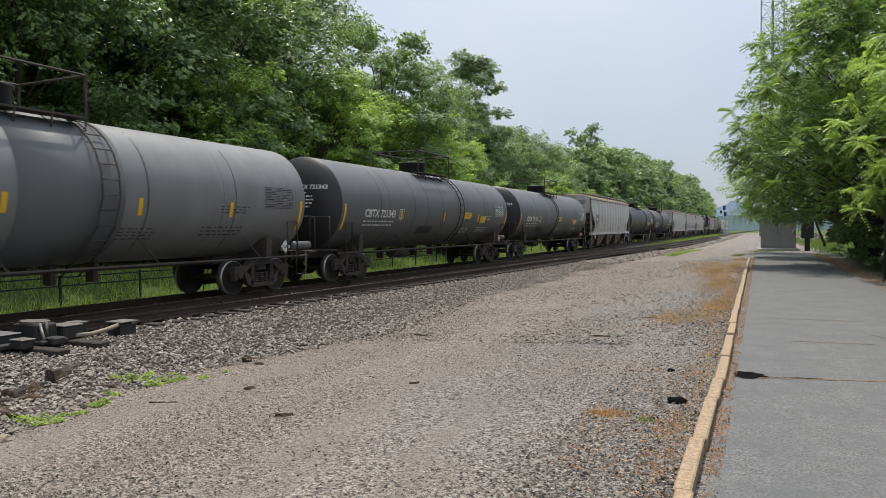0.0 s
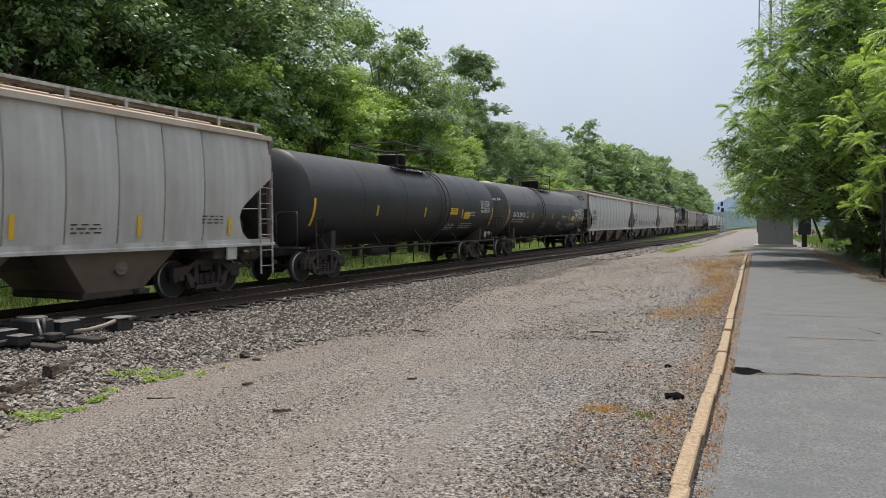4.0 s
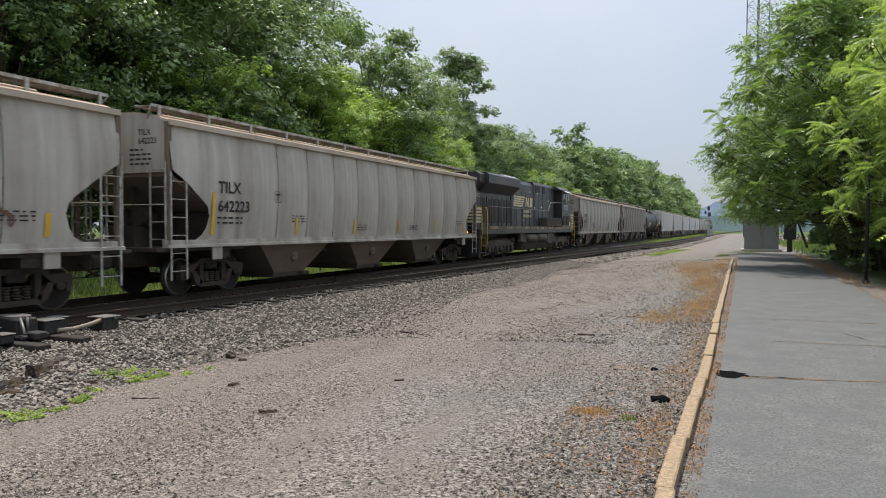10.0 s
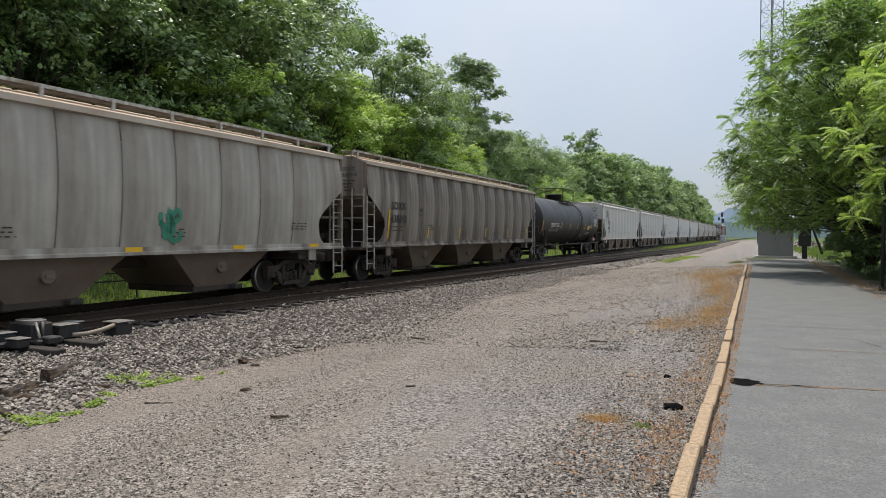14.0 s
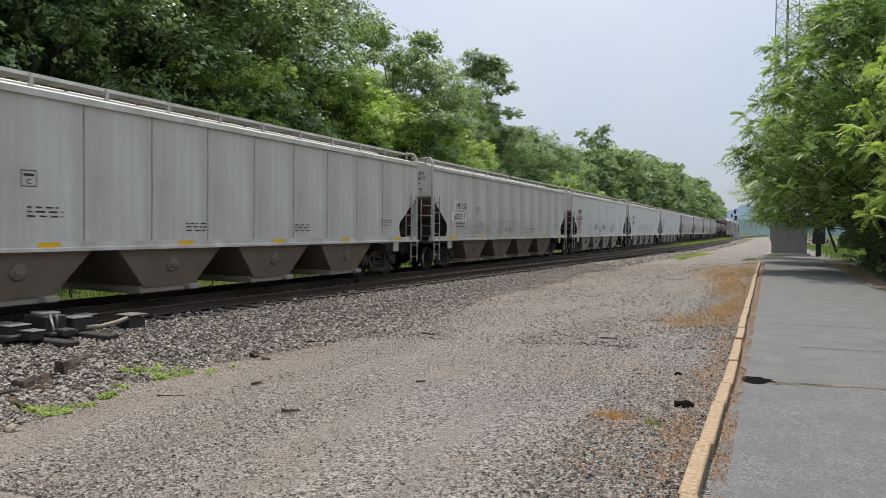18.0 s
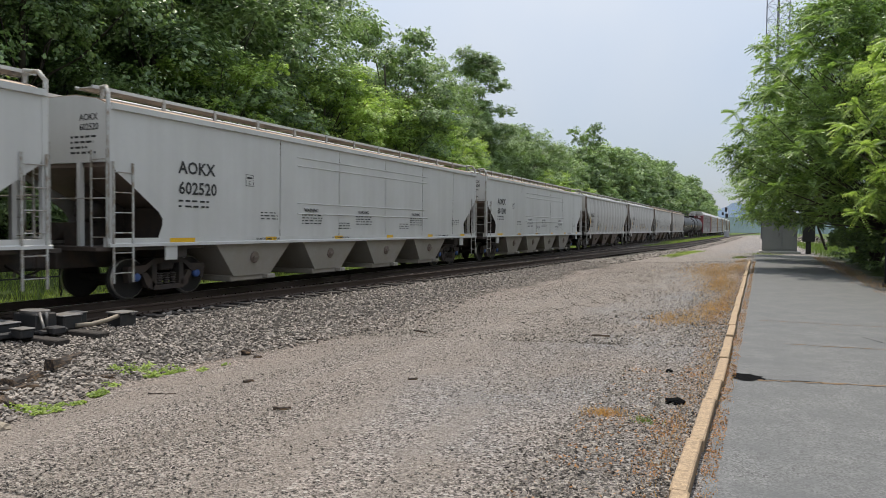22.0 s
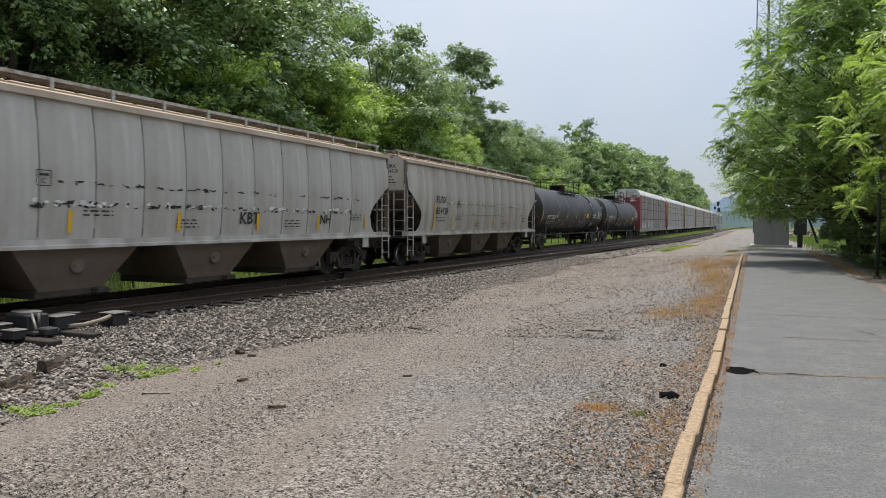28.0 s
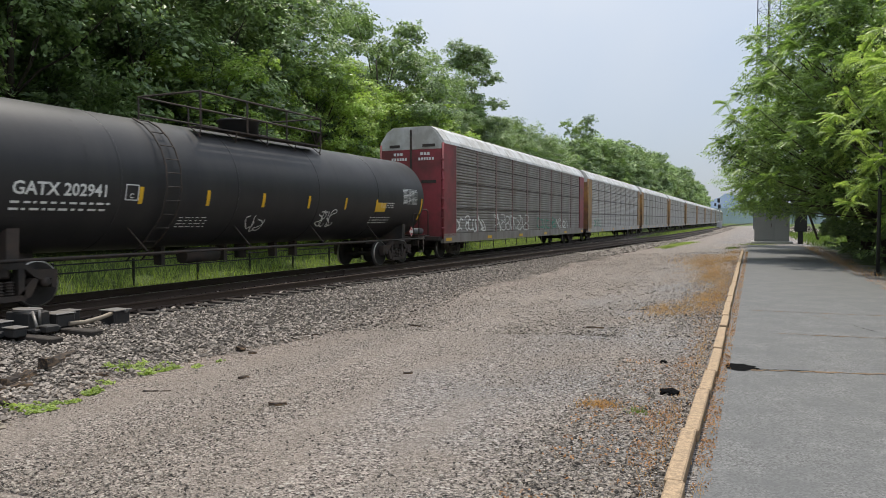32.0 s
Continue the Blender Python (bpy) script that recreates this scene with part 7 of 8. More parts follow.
def locomotive(length):
    car = tagged(new("locomotive"), "black diesel freight locomotive with cream stripes and lettering", "locomotive")
    y0 = -length / 2

    def Y(v):
        return y0 + v
    # frame and deck
    bm = bmesh.new()
    box(bm, -1.52, 1.52, Y(0.9), Y(20.9), 1.36, 1.60)
    box(bm, -0.5, 0.5, Y(0.7), Y(21.2), 0.95, 1.36)
    part("underframe", bm, M_loco, car)
    for sx in (-1, 1):
        bm = bmesh.new()
        box(bm, min(sx * 1.50, sx * 1.56), max(sx * 1.50, sx * 1.56), Y(2.0), Y(20.9), 1.60, 1.76)
        part("side_sill", bm, M_sill_tan, car, "dirty tan sill stripe")
    # engine hood
    bm = bmesh.new()
    prism(bm, [(-0.95, 1.60), (0.95, 1.60), (0.95, 4.36), (0.80, 4.58), (-0.80, 4.58), (-0.95, 4.36)], "y", Y(7.3), Y(11.9))
    prism(bm, [(-1.0, 1.60), (1.0, 1.60), (1.0, 4.50), (0.9, 4.68), (-0.9, 4.68), (-1.0, 4.50)], "y", Y(11.9), Y(17.1))
    prism(bm, [(-0.9, 1.60), (0.9, 1.60), (0.9, 3.70), (-0.9, 3.70)], "y", Y(1.55), Y(7.6))
    part("hood", fixed(bm), M_loco, car)
    bm = bmesh.new()
    a = [(-0.95, 3.55), (0.95, 3.55), (1.50, 4.03), (1.50, 4.46), (1.36, 4.56), (-1.36, 4.56), (-1.50, 4.46), (-1.50, 4.03)]
    prism(bm, a, "y", Y(1.9), Y(7.4))
    prism(bm, [(-0.95, 2.4), (0.95, 2.4), (0.95, 3.70), (1.30, 4.03), (1.30, 4.44), (1.1, 4.54), (-1.1, 4.54), (-1.30, 4.44), (-1.30, 4.03), (-0.95, 3.70)], "y", Y(1.05), Y(1.9))
    part("radiator_wing", fixed(bm), M_loco, car, "flared black radiator housing")
    bm = bmesh.new()
    prism(bm, [(0.3, 4.565), (1.44, 4.53), (1.44, 4.55), (1.15, 4.66), (0.3, 4.66)], "y", Y(4.7), Y(7.25))
    part("roof_panel", fixed(bm), M_silver, car, "silver raised roof panel")
    # tail lights
    for z in (4.02, 3.80):
        bm = bmesh.new()
        lathe(bm, [(0, 0.11), (0.06, 0.11), (0.07, 0.09)], "y", 16)
        ob = part("headlight", fixed(bm), M_silver, car)
        ob.matrix_basis = pose(0.35, Y(1.0), z, 0, 0, 180)
    bm = bmesh.new()
    bar(bm, (0.8, Y(0.62), 1.45), (0.8, Y(0.54), 1.45), 0.07, 12)
    part("marker_light", bm, M_lamp_amber, car)
    # doors and vents on the hood side
    for sx in (-1, 1):
        for k in range(6):
            bm = bmesh.new()
            yy = Y(2.3 + k * 0.86)
            box(bm, sx * 0.90 - 0.02, sx * 0.90 + 0.03, yy, yy + 0.74, 1.75, 3.35, bevel=0.01)
            door = part("hood_door", bm, M_loco, car)
            bm = bmesh.new()
            for q in range(9):
                z = 2.0 + q * 0.13
                box(bm, sx * 0.93 - 0.015, sx * 0.93 + 0.015, yy + 0.12, yy + 0.62, z, z + 0.07)
            part("louvre", bm, M_under, door)
            bm = bmesh.new()
            box(bm, min(sx * 0.93, sx * 0.938), max(sx * 0.93, sx * 0.938), yy + 0.16, yy + 0.58, 1.95, 3.25)
            part("intake_screen", bm, M_signal, door, "black intake screen")
        for k in range(10):
            bm = bmesh.new()
            yy = Y(7.45 + k * 0.94)
            xx = sx * (0.95 if yy < Y(11.75) else 1.0)
            box(bm, min(xx, xx + sx * 0.022), max(xx, xx + sx * 0.022), yy, yy + 0.88, 1.78, 3.92, bevel=0.006)
            part("hood_door", bm, M_loco, car)
        for yy, w in ((12.3, 1.0), (14.0, 0.6), (16.3, 0.6)):
            bm = bmesh.new()
            box(bm, min(sx * 1.0, sx * 1.03), max(sx * 1.0, sx * 1.03), Y(yy), Y(yy + w), 4.0, 4.46)
            grille = part("vent_grille", bm, M_signal, car, "dark mesh intake grille")
            bm = bmesh.new()
            for q in range(7):
                z = 4.03 + q * 0.06
                box(bm, min(sx * 1.03, sx * 1.035), max(sx * 1.03, sx * 1.035), Y(yy + 0.03), Y(yy + w - 0.03), z, z + 0.02)
            part("grille_slat", bm, M_under, grille)["kind"] = "stuff"
    # roof gear
    bm = bmesh.new()
    box(bm, -0.5, 0.5, Y(9.0), Y(11.6), 4.56, 4.66, bevel=0.03)
    box(bm, -0.7, 0.7, Y(12.6), Y(15.8), 4.66, 4.74, bevel=0.04)
    bar(bm, (0.3, Y(10.4), 4.6), (0.3, Y(10.4), 4.74), 0.12, 10)
    pipe(bm, [(0.6, Y(8.4), 4.56), (0.6, Y(8.4), 4.68), (0.6, Y(9.2), 4.68)], 0.03)
    part("roof_equipment", bm, M_under, car)
    # cab
    bm = bmesh.new()
    prism(bm, [(Y(17.6), 1.60), (Y(20.2), 1.60), (Y(20.2), 3.50), (Y(19.9), 4.36), (Y(19.7), 4.45), (Y(17.6), 4.45)], "x", -1.5, 1.5)
    part("cab", fixed(bm), M_loco, car)
    bm = bmesh.new()
    prism(bm, [(-1.54, 4.40), (1.54, 4.40), (1.1, 4.66), (-1.1, 4.66)], "y", Y(17.0), Y(19.9))
    part("cab_roof", fixed(bm), M_loco, car)
    for sx in (-1, 1):
        for yy, w in ((17.85, 0.62), (18.55, 0.62), (19.25, 0.40)):
            bm = bmesh.new()
            box(bm, min(sx * 1.495, sx * 1.52), max(sx * 1.495, sx * 1.52), Y(yy), Y(yy + w), 3.62, 4.24, bevel=0.01)
            fr = part("window_frame", bm, M_under, car)
            bm = bmesh.new()
            box(bm, min(sx * 1.515, sx * 1.525), max(sx * 1.515, sx * 1.525), Y(yy + 0.05), Y(yy + w - 0.05), 3.67, 4.19)
            part("pane", bm, M_glass, fr)
        bm = bmesh.new()
        prism(bm, [(sx * 1.50, 4.36), (sx * 1.80, 4.22), (sx * 1.80, 4.24), (sx * 1.50, 4.39)][::sx], "y", Y(17.8), Y(19.5))
        part("sunshade", fixed(bm), M_silver, car, "pale metal cab sunshade")
        for yy in (13.5, 14.6, 15.7, 16.8):
            bm = bmesh.new()
            box(bm, min(sx * 1.0, sx * 1.5), max(sx * 1.0, sx * 1.5), Y(yy), Y(yy + 1.06), 1.80, 2.36)
            cover = part("vent_cover", bm, M_loco_tank, car)
            bm = bmesh.new()
            for q in range(9):
                box(bm, min(sx * 1.495, sx * 1.51), max(sx * 1.495, sx * 1.51), Y(yy + 0.16), Y(yy + 0.9), 1.98 + q * 0.035, 2.0 + q * 0.035)
            part("vent_slat", bm, M_under, cover)["kind"] = "stuff"
        bm = bmesh.new()
        box(bm, min(sx * 1.50, sx * 1.62), max(sx * 1.50, sx * 1.62), Y(18.42), Y(18.54), 3.4, 3.8, bevel=0.02)
        part("mirror", bm, M_sill_tan, car)
    # nose and front
    bm = bmesh.new()
    prism(bm, [(Y(20.2), 1.60), (Y(21.5), 1.60), (Y(21.5), 2.85), (Y(20.2), 3.55)], "x", -1.42, 1.42)
    part("nose", fixed(bm), M_loco, car)
    for k in range(5):
        z = 2.72 - k * 0.21
        bm = bmesh.new()
        prism(bm, [(Y(20.55 + k * 0.1), z), (Y(21.45), z - 0.03), (Y(21.45), z - 0.13), (Y(20.60 + k * 0.1), z - 0.10)], "x", 1.422, 1.428)
        part("nose_stripe", fixed(bm), M_cream, car)
    bm = bmesh.new()
    box(bm, 1.422, 1.428, Y(20.9), Y(21.4), 2.90, 3.02)
    part("warning_plate", bm, M_red, car)
    bm = bmesh.new()
    box(bm, 1.502, 1.508, Y(20.0) - 0.2, Y(20.0) + 0.15, 1.82, 2.1)
    part("maker_plate", bm, M_cream, car)
    for end, s in ((0.62, -1), (21.55, 1)):
        bm = bmesh.new()
        box(bm, -1.5, 1.5, Y(end) - 0.05, Y(end) + 0.05, 0.5, 1.6)
        prism(bm, [(-1.5, 0.18), (1.5, 0.18), (1.5, 0.55), (-1.5, 0.55)], "y", Y(end) + s * 0.02 - 0.05, Y(end) + s * 0.02 + 0.08)
        part("pilot", fixed(bm), M_loco, car)
        for sx in (-1, 1):
            bm = bmesh.new()
            for q in range(4):
                ya = Y(end) - s * 0.15
                yb = Y(end) - s * 0.85
                box(bm, min(sx * 1.0, sx * 1.52), max(sx * 1.0, sx * 1.52), min(ya, yb), max(ya, yb), 0.38 + q * 0.38, 0.41 + q * 0.38)
            box(bm, min(sx * 0.98, sx * 1.0), max(sx * 0.98, sx * 1.0), min(ya, yb), max(ya, yb), 0.36, 1.6)
            part("step", bm, M_loco, car)
            for yy in (Y(end) - s * 0.10, Y(end) - s * 0.92):
                bm = bmesh.new()
                pipe(bm, [(sx * 1.54, yy, 0.55), (sx * 1.56, yy - s * 0.02, 1.6), (sx * 1.53, yy - s * 0.10, 2.2), (sx * 1.46, yy - s * 0.22, 2.55), (sx * 1.36, yy - s * 0.38, 2.72), (sx * 1.2, yy - s * 0.5, 2.74)], 0.018, 8)
                part("step_handrail", bm, M_yellow, car, "yellow step handrail")
    for k in range(5):
        bm = bmesh.new()
        z = 2.62 - k * 0.17
        box(bm, -0.9, 0.92, Y(1.044), Y(1.049), z, z + 0.11)
        prism(bm, [(Y(1.05), z), (Y(2.25), z), (Y(2.25), z + 0.11), (Y(1.05), z + 0.11)], "x", 0.952, 0.958)
        part("tail_stripe", fixed(bm), M_cream, car)
    # walkway handrails
    for sx in (-1, 1):
        bm = bmesh.new()
        pipe(bm, [(sx * 1.48, Y(1.9), 2.80), (sx * 1.48, Y(13.8), 2.82), (sx * 1.48, Y(14.4), 3.40), (sx * 1.48, Y(17.6), 3.48)], 0.016, 6)
        for k in range(9):
            again("handrail_post", pooled("handrail_post", lambda b: bar(b, (0, 0, 1.7), (0, 0, 2.81), 0.018, 6), M_loco), car, pose(sx * 1.48, Y(2.0 + k * 1.47), 0))
        part("handrail", bm, M_ladder, car)
    # fuel tank and reservoirs
    bm = bmesh.new()
    prism(bm, [(-1.35, 1.30), (-1.45, 0.80), (-1.2, 0.32), (1.2, 0.32), (1.45, 0.80), (1.35, 1.30)], "y", Y(8.2), Y(15.7))
    part("fuel_tank", fixed(bm), M_loco_tank, car)
    for sx in (-1, 1):
        for ya, yb in ((8.95, 11.05), (11.35, 13.45)):
            bm = bmesh.new()
            lathe(bm, [(Y(ya), 0.1), (Y(ya) + 0.06, 0.24), (Y(ya) + 0.2, 0.28), (Y(yb) - 0.2, 0.28), (Y(yb) - 0.06, 0.24), (Y(yb), 0.1)], "y", 20)
            bmesh.ops.translate(bm, verts=bm.verts, vec=(sx * 1.34, 0, 1.02))
            part("air_reservoir", fixed(bm), M_loco_tank, car)
        bm = bmesh.new()
        box(bm, min(sx * 1.3, sx * 1.52), max(sx * 1.3, sx * 1.52), Y(7.45), Y(7.95), 0.85, 1.36, bevel=0.03)
        part("equipment_box", bm, M_loco_grime, car)
        bm = bmesh.new()
        box(bm, min(sx * 1.2, sx * 1.5), max(sx * 1.2, sx * 1.5), Y(13.7), Y(15.2), 0.62, 1.3, bevel=0.03)
        part("equipment_box", bm, M_loco_grime, car)
    # side marks: road number read on the cab; the railway's emblem and name as plain shapes
    letters(car, "7672", Y(18.05), 2.98, 0.37, M_white, None, 1.506, spacing=1.15)
    bm = bmesh.new()
    for ya, w in ((18.1, 0.26), (18.85, 0.16)):
        box(bm, 1.504, 1.51, Y(ya), Y(ya + w), 2.82, 2.855)
    part("name_bar", bm, M_white, car)["kind"] = "stuff"
    for ya in (17.9, 18.95):
        bm = bmesh.new()
        box(bm, 1.50, 1.52, Y(ya), Y(ya + 0.85), 1.90, 2.55, bevel=0.008)
        grille = part("cab_vent", bm, M_under, car)
        bm = bmesh.new()
        for q in range(9):
            box(bm, 1.52, 1.535, Y(ya + 0.08), Y(ya + 0.77), 1.96 + q * 0.062, 1.99 + q * 0.062)
        part("grille_slat", bm, M_loco_tank, grille)["kind"] = "stuff"
    for ya, z in ((11.95, 2.95), (12.6, 3.9), (13.6, 3.0), (15.4, 3.5), (9.4, 2.1), (10.9, 3.9)):
        bm = bmesh.new()
        box(bm, 1.022, 1.028, Y(ya), Y(ya + 0.16), z, z + 0.1)
        part("notice_plate", bm, M_white, car)
    letters(car, "7672", Y(1.18), 3.28, 0.21, M_cream, None, 0.962, spacing=1.35)
    bm = bmesh.new()
    for k in range(5):
        z = 3.62 - k * 0.135
        prism(bm, [(Y(7.82 - k * 0.03), z), (Y(10.1 - k * 0.12), z), (Y(10.0 - k * 0.14), z - 0.10), (Y(7.8 - k * 0.03), z - 0.10)], "x", 0.974, 0.980)
    for ya, yb in ((10.15, 10.35), (10.65, 10.85), (11.1, 11.65)):
        prism(bm, [(Y(ya), 3.0), (Y(yb), 3.0), (Y(yb) + 0.08, 3.6), (Y(ya) + 0.08, 3.6)], "x", 0.974, 0.980)
    prism(bm, [(Y(10.25), 3.6), (Y(10.45), 3.6), (Y(10.8), 3.0), (Y(10.62), 3.0)], "x", 0.981, 0.985)
    part("emblem", fixed(bm), M_cream, car, "cream striped emblem panel")
    bm = bmesh.new()
    for r, n in ((2.62, 7), (2.33, 8)):
        for k in range(n):
            ya = Y(9.78 + k * 0.22)
            xx = 1.024 if ya > Y(11.7) else 0.974
            box(bm, xx, xx + 0.006, ya, ya + 0.16, r, r + 0.19)
    part("name_bar", bm, M_cream, car)["kind"] = "stuff"
    loco_truck(car, Y(4.6))
    loco_truck(car, Y(18.6))
    couplers(car, length / 2)
    return car


# ---- autoracks ----
def autorack_car(length, body, screen, label, marked=True, seed=1):
    car = tagged(new("autorack_car"), label, "autorack car", "autorack cars of the train")
    half = length / 2
    hb = half - 1.0
    pw = (2 * hb - 2.6) / 9
    for sx in (-1, 1):
        for k in range(9):
            def make_screen(b):
                n = 30
                z0, z1 = 1.12, 4.98
                ring = []
                for q in range(n):
                    z = z0 + (z1 - z0) * q / n
                    d = (z1 - z0) / n
                    for x, zz in ((1.47, z), (1.515, z + d * 0.25), (1.515, z + d * 0.7), (1.47, z + d)):
                        ring.append((x, zz))
                va = [b.verts.new((x, 0.06, z)) for x, z in ring]
                vb = [b.verts.new((x, pw - 0.06, z)) for x, z in ring]
                for i in range(len(ring) - 1):
                    b.faces.new((va[i], vb[i], vb[i + 1], va[i + 1]))
            y = -hb + 1.3 + k * pw
            again("side_screen", pooled(("side_screen", screen.name, round(pw, 2)), make_screen, screen), car, pose(0, y, 0) if sx > 0 else pose(0, -y, 0, 0, 0, 180))
            def make_post(b):
                box(b, 1.46, 1.54, -0.06, 0.06, 1.0, 5.05)
            again("side_post", pooled(("side_post", screen.name), make_post, M_auto_post if marked else screen), car, pose(0, y, 0) if sx > 0 else pose(0, -y, 0, 0, 0, 180))
        bm = bmesh.new()
        for z in (2.2, 3.35, 4.2):
            box(bm, min(sx * 1.50, sx * 1.53), max(sx * 1.50, sx * 1.53), -hb + 1.3, hb - 1.3, z, z + 0.05)
        part("screen_rail", bm, M_under, car)
        bm = bmesh.new()
        box(bm, min(sx * 1.38, sx * 1.55), max(sx * 1.38, sx * 1.55), -hb, hb, 0.72, 1.12)
        part("side_sill", bm, screen, car)
        bm = bmesh.new()
        for k in range(6):
            y = -hb + 0.2 + (2 * hb - 1) * k / 5
            box(bm, min(sx * 1.552, sx * 1.56), max(sx * 1.552, sx * 1.56), y, y + 0.6, 0.80, 0.94)
        part("reflector_strip", bm, M_yellow, car, "yellow reflective strip")
    bm = bmesh.new()
    roofline = [(-1.56, 4.98), (-1.52, 5.12), (-1.2, 5.55), (-0.9, 5.74), (0.9, 5.74), (1.2, 5.55), (1.52, 5.12), (1.56, 4.98)]
    prism(bm, roofline, "y", -hb, hb)
    for k in range(20):
        y = -hb + 0.7 + (2 * hb - 1.4) * k / 19
        prism(bm, [(u * 1.006, 4.98 + (v - 4.98) * 1.012) for u, v in roofline], "y", y - 0.03, y + 0.03)
    part("roof", fixed(bm), M_auto_roof, car, "weathered pale metal roof")
    for s in (-1, 1):
        bm = bmesh.new()
        box(bm, -1.44, 1.44, s * hb - 0.05, s * hb + 0.05, 1.0, 4.75)
        part("end_door", bm, body, car)
        bm = bmesh.new()
        prism(bm, [(-1.44, 4.76), (1.44, 4.76), (1.44, 5.05), (1.15, 5.5), (0.88, 5.68), (-0.88, 5.68), (-1.15, 5.5), (-1.44, 5.05)], "y", s * hb - 0.05, s * hb + 0.05)
        part("end_gable", fixed(bm), M_auto_roof, car, "white painted upper end")
        for sx in (-1, 1):
            bm = bmesh.new()
            box(bm, min(sx * 1.42, sx * 1.55), max(sx * 1.42, sx * 1.55), min(s * hb, s * (hb - 1.3)), max(s * hb, s * (hb - 1.3)), 1.0, 5.0)
            part("corner_panel", bm, body, car)
            bm = bmesh.new()
            bar(bm, (sx * 1.50, s * (hb + 0.02), 0.9), (sx * 1.50, s * (hb + 0.02), 5.0), 0.05, 8)
            for q in range(8):
                bar(bm, (sx * 1.50, s * (hb + 0.02), 1.3 + q * 0.42), (sx * 1.50, s * (hb + 0.02), 1.4 + q * 0.42), 0.075, 8)
            part("door_hinge", bm, body, car)
        bm = bmesh.new()
        box(bm, -0.04, 0.04, s * (hb + 0.04), s * (hb + 0.04) + s * 0.06 if s > 0 else s * (hb + 0.04), 1.0, 5.6) if s > 0 else box(bm, -0.04, 0.04, s * (hb + 0.10), s * (hb + 0.04), 1.0, 5.6)
        for x, z, w in ((-1.05, 4.85, 0.5), (0.55, 4.85, 0.6), (0.5, 3.3, 0.7)):
            y_ = s * (hb + 0.06)
            box(bm, x, x + w, y_ - 0.012, y_ + 0.012, z, z + 0.12)
        part("door_lock_bar", bm, M_under, car)
        bm = bmesh.new()
        box(bm, -1.45, 1.45, min(s * hb, s * (hb + 0.35)), max(s * hb, s * (hb + 0.35)), 0.85, 1.0)
        box(bm, -0.3, 0.3, min(s * (hb - 2), s * (hb + 0.3)), max(s * (hb - 2), s * (hb + 0.3)), 0.6, 0.95)
        part("end_platform", bm, M_under, car)
    if marked:
        for x, t in ((-0.95, ""), (0.35, "")):
            bm = bmesh.new()
            for q in range(3):
                box(bm, x + 0.1 + q * 0.16, x + 0.22 + q * 0.16, -hb - 0.062, -hb - 0.056, 4.50, 4.62)
            for q in range(6):
                box(bm, x + q * 0.13, x + q * 0.13 + 0.09, -hb - 0.062, -hb - 0.056, 4.28, 4.40)
            part("stencil_print", bm, M_white, car)
        scrawl(car, -hb + 1.4, 1.15, 3.6, 0.75, M_white, None, 1.52, seed + 3, 8, 0.035)
        scrawl(car, -hb + 6.2, 1.15, 5.5, 0.85, M_white, None, 1.52, seed + 5, 10, 0.03)
        scrawl(car, -hb + 14.0, 1.15, 4.5, 0.7, M_scrawl_green, None, 1.52, seed + 7, 8, 0.04)
        scrawl(car, -hb + 18.5, 1.15, 3.0, 0.7, M_white, None, 1.52, seed + 9, 6, 0.03)
    else:
        scrawl(car, -hb + 2.5, 1.15, 2.6, 0.7, M_scrawl_green, None, 1.52, seed + 3, 5, 0.03)
    bm = bmesh.new()
    box(bm, -1.4, 1.4, -hb, hb, 0.78, 0.98)
    part("floor_deck", bm, M_under, car)
    truck(car, -(half - 3.2))
    truck(car, half - 3.2)
    couplers(car, half)
    return car

# ---- the train, from the cars that pass first to the far end ----
SPEED = 14.01
CARS = []


def add(car, front, back):
    CARS.append((car, (front + back) / 2))


def T(front, back, paint, label, mark="", number="", **style):
    c = tank_car(back - front, paint, label, mark, number, style)
    add(c, front, back)
    return c


def H(front, back, paint, label, mark="", number="", **kw):
    c = hopper_car(back - front, paint, label, mark, number, **kw)
    add(c, front, back)
    return c


# black heads on the grey tanks put their ends' shade into the paint
T(-1.0, 17.7, M_tank_pale, "pale grey tank car with a dark ladder band and yellow strips", strips=(-3.4, -0.6, 2.35, 5.15), band=(-0.3, 2.0, M_tank_grey), panels=False, note=False, ladder_at=1.35, head=M_tank_dark, placard=M_white, ink=M_stencil, hazard="3257")
T(17.5, 35.4, M_tank_grey, "grey tank car with white reporting marks and red placard", "CBTX", "721343", text_at=1.4, text_size=0.26, strip_gap=3.1, ladder_at=1.4, head=M_tank_dark, hazard="1114")
T(35.4, 53.4, M_tank_grey, "dull grey tank car behind another grey tank car", "CBTX", "721356", text_at=1.27, text_size=0.26, strip_gap=3.1, ladder_at=-0.7, head=M_tank_dark, cap=M_capblue)
c = H(53.4, 71.9, M_hop_grey, "pale grey curve-sided covered hopper with black marks", "BNGX", "30027", text_at=1.42, roof=M_hop_roof)
scrawl(c, -5.2, 1.95, 1.1, 0.4, M_stencil, hopper_side(True), seed=4, loops=5, line=0.018)
T(72.0, 89.75, M_tank_dark, "black tank car with small white stencils", strip_gap=3.1, hazard="1170")
c = T(89.8, 109.6, M_tank_rusty, "long faded black tank car with rust-stained top", "GATX", "204156", panels=False, panel_z=2.16, text_at=0.88, hazard="1075", text_size=0.25, strip_gap=3.7, top_rail=True, patch=((-8.4, -3.5, 1.0, 2.82), (-3.45, 5.4, 1.0, 3.02)), ladder_at=-2.6, platform=1.0)
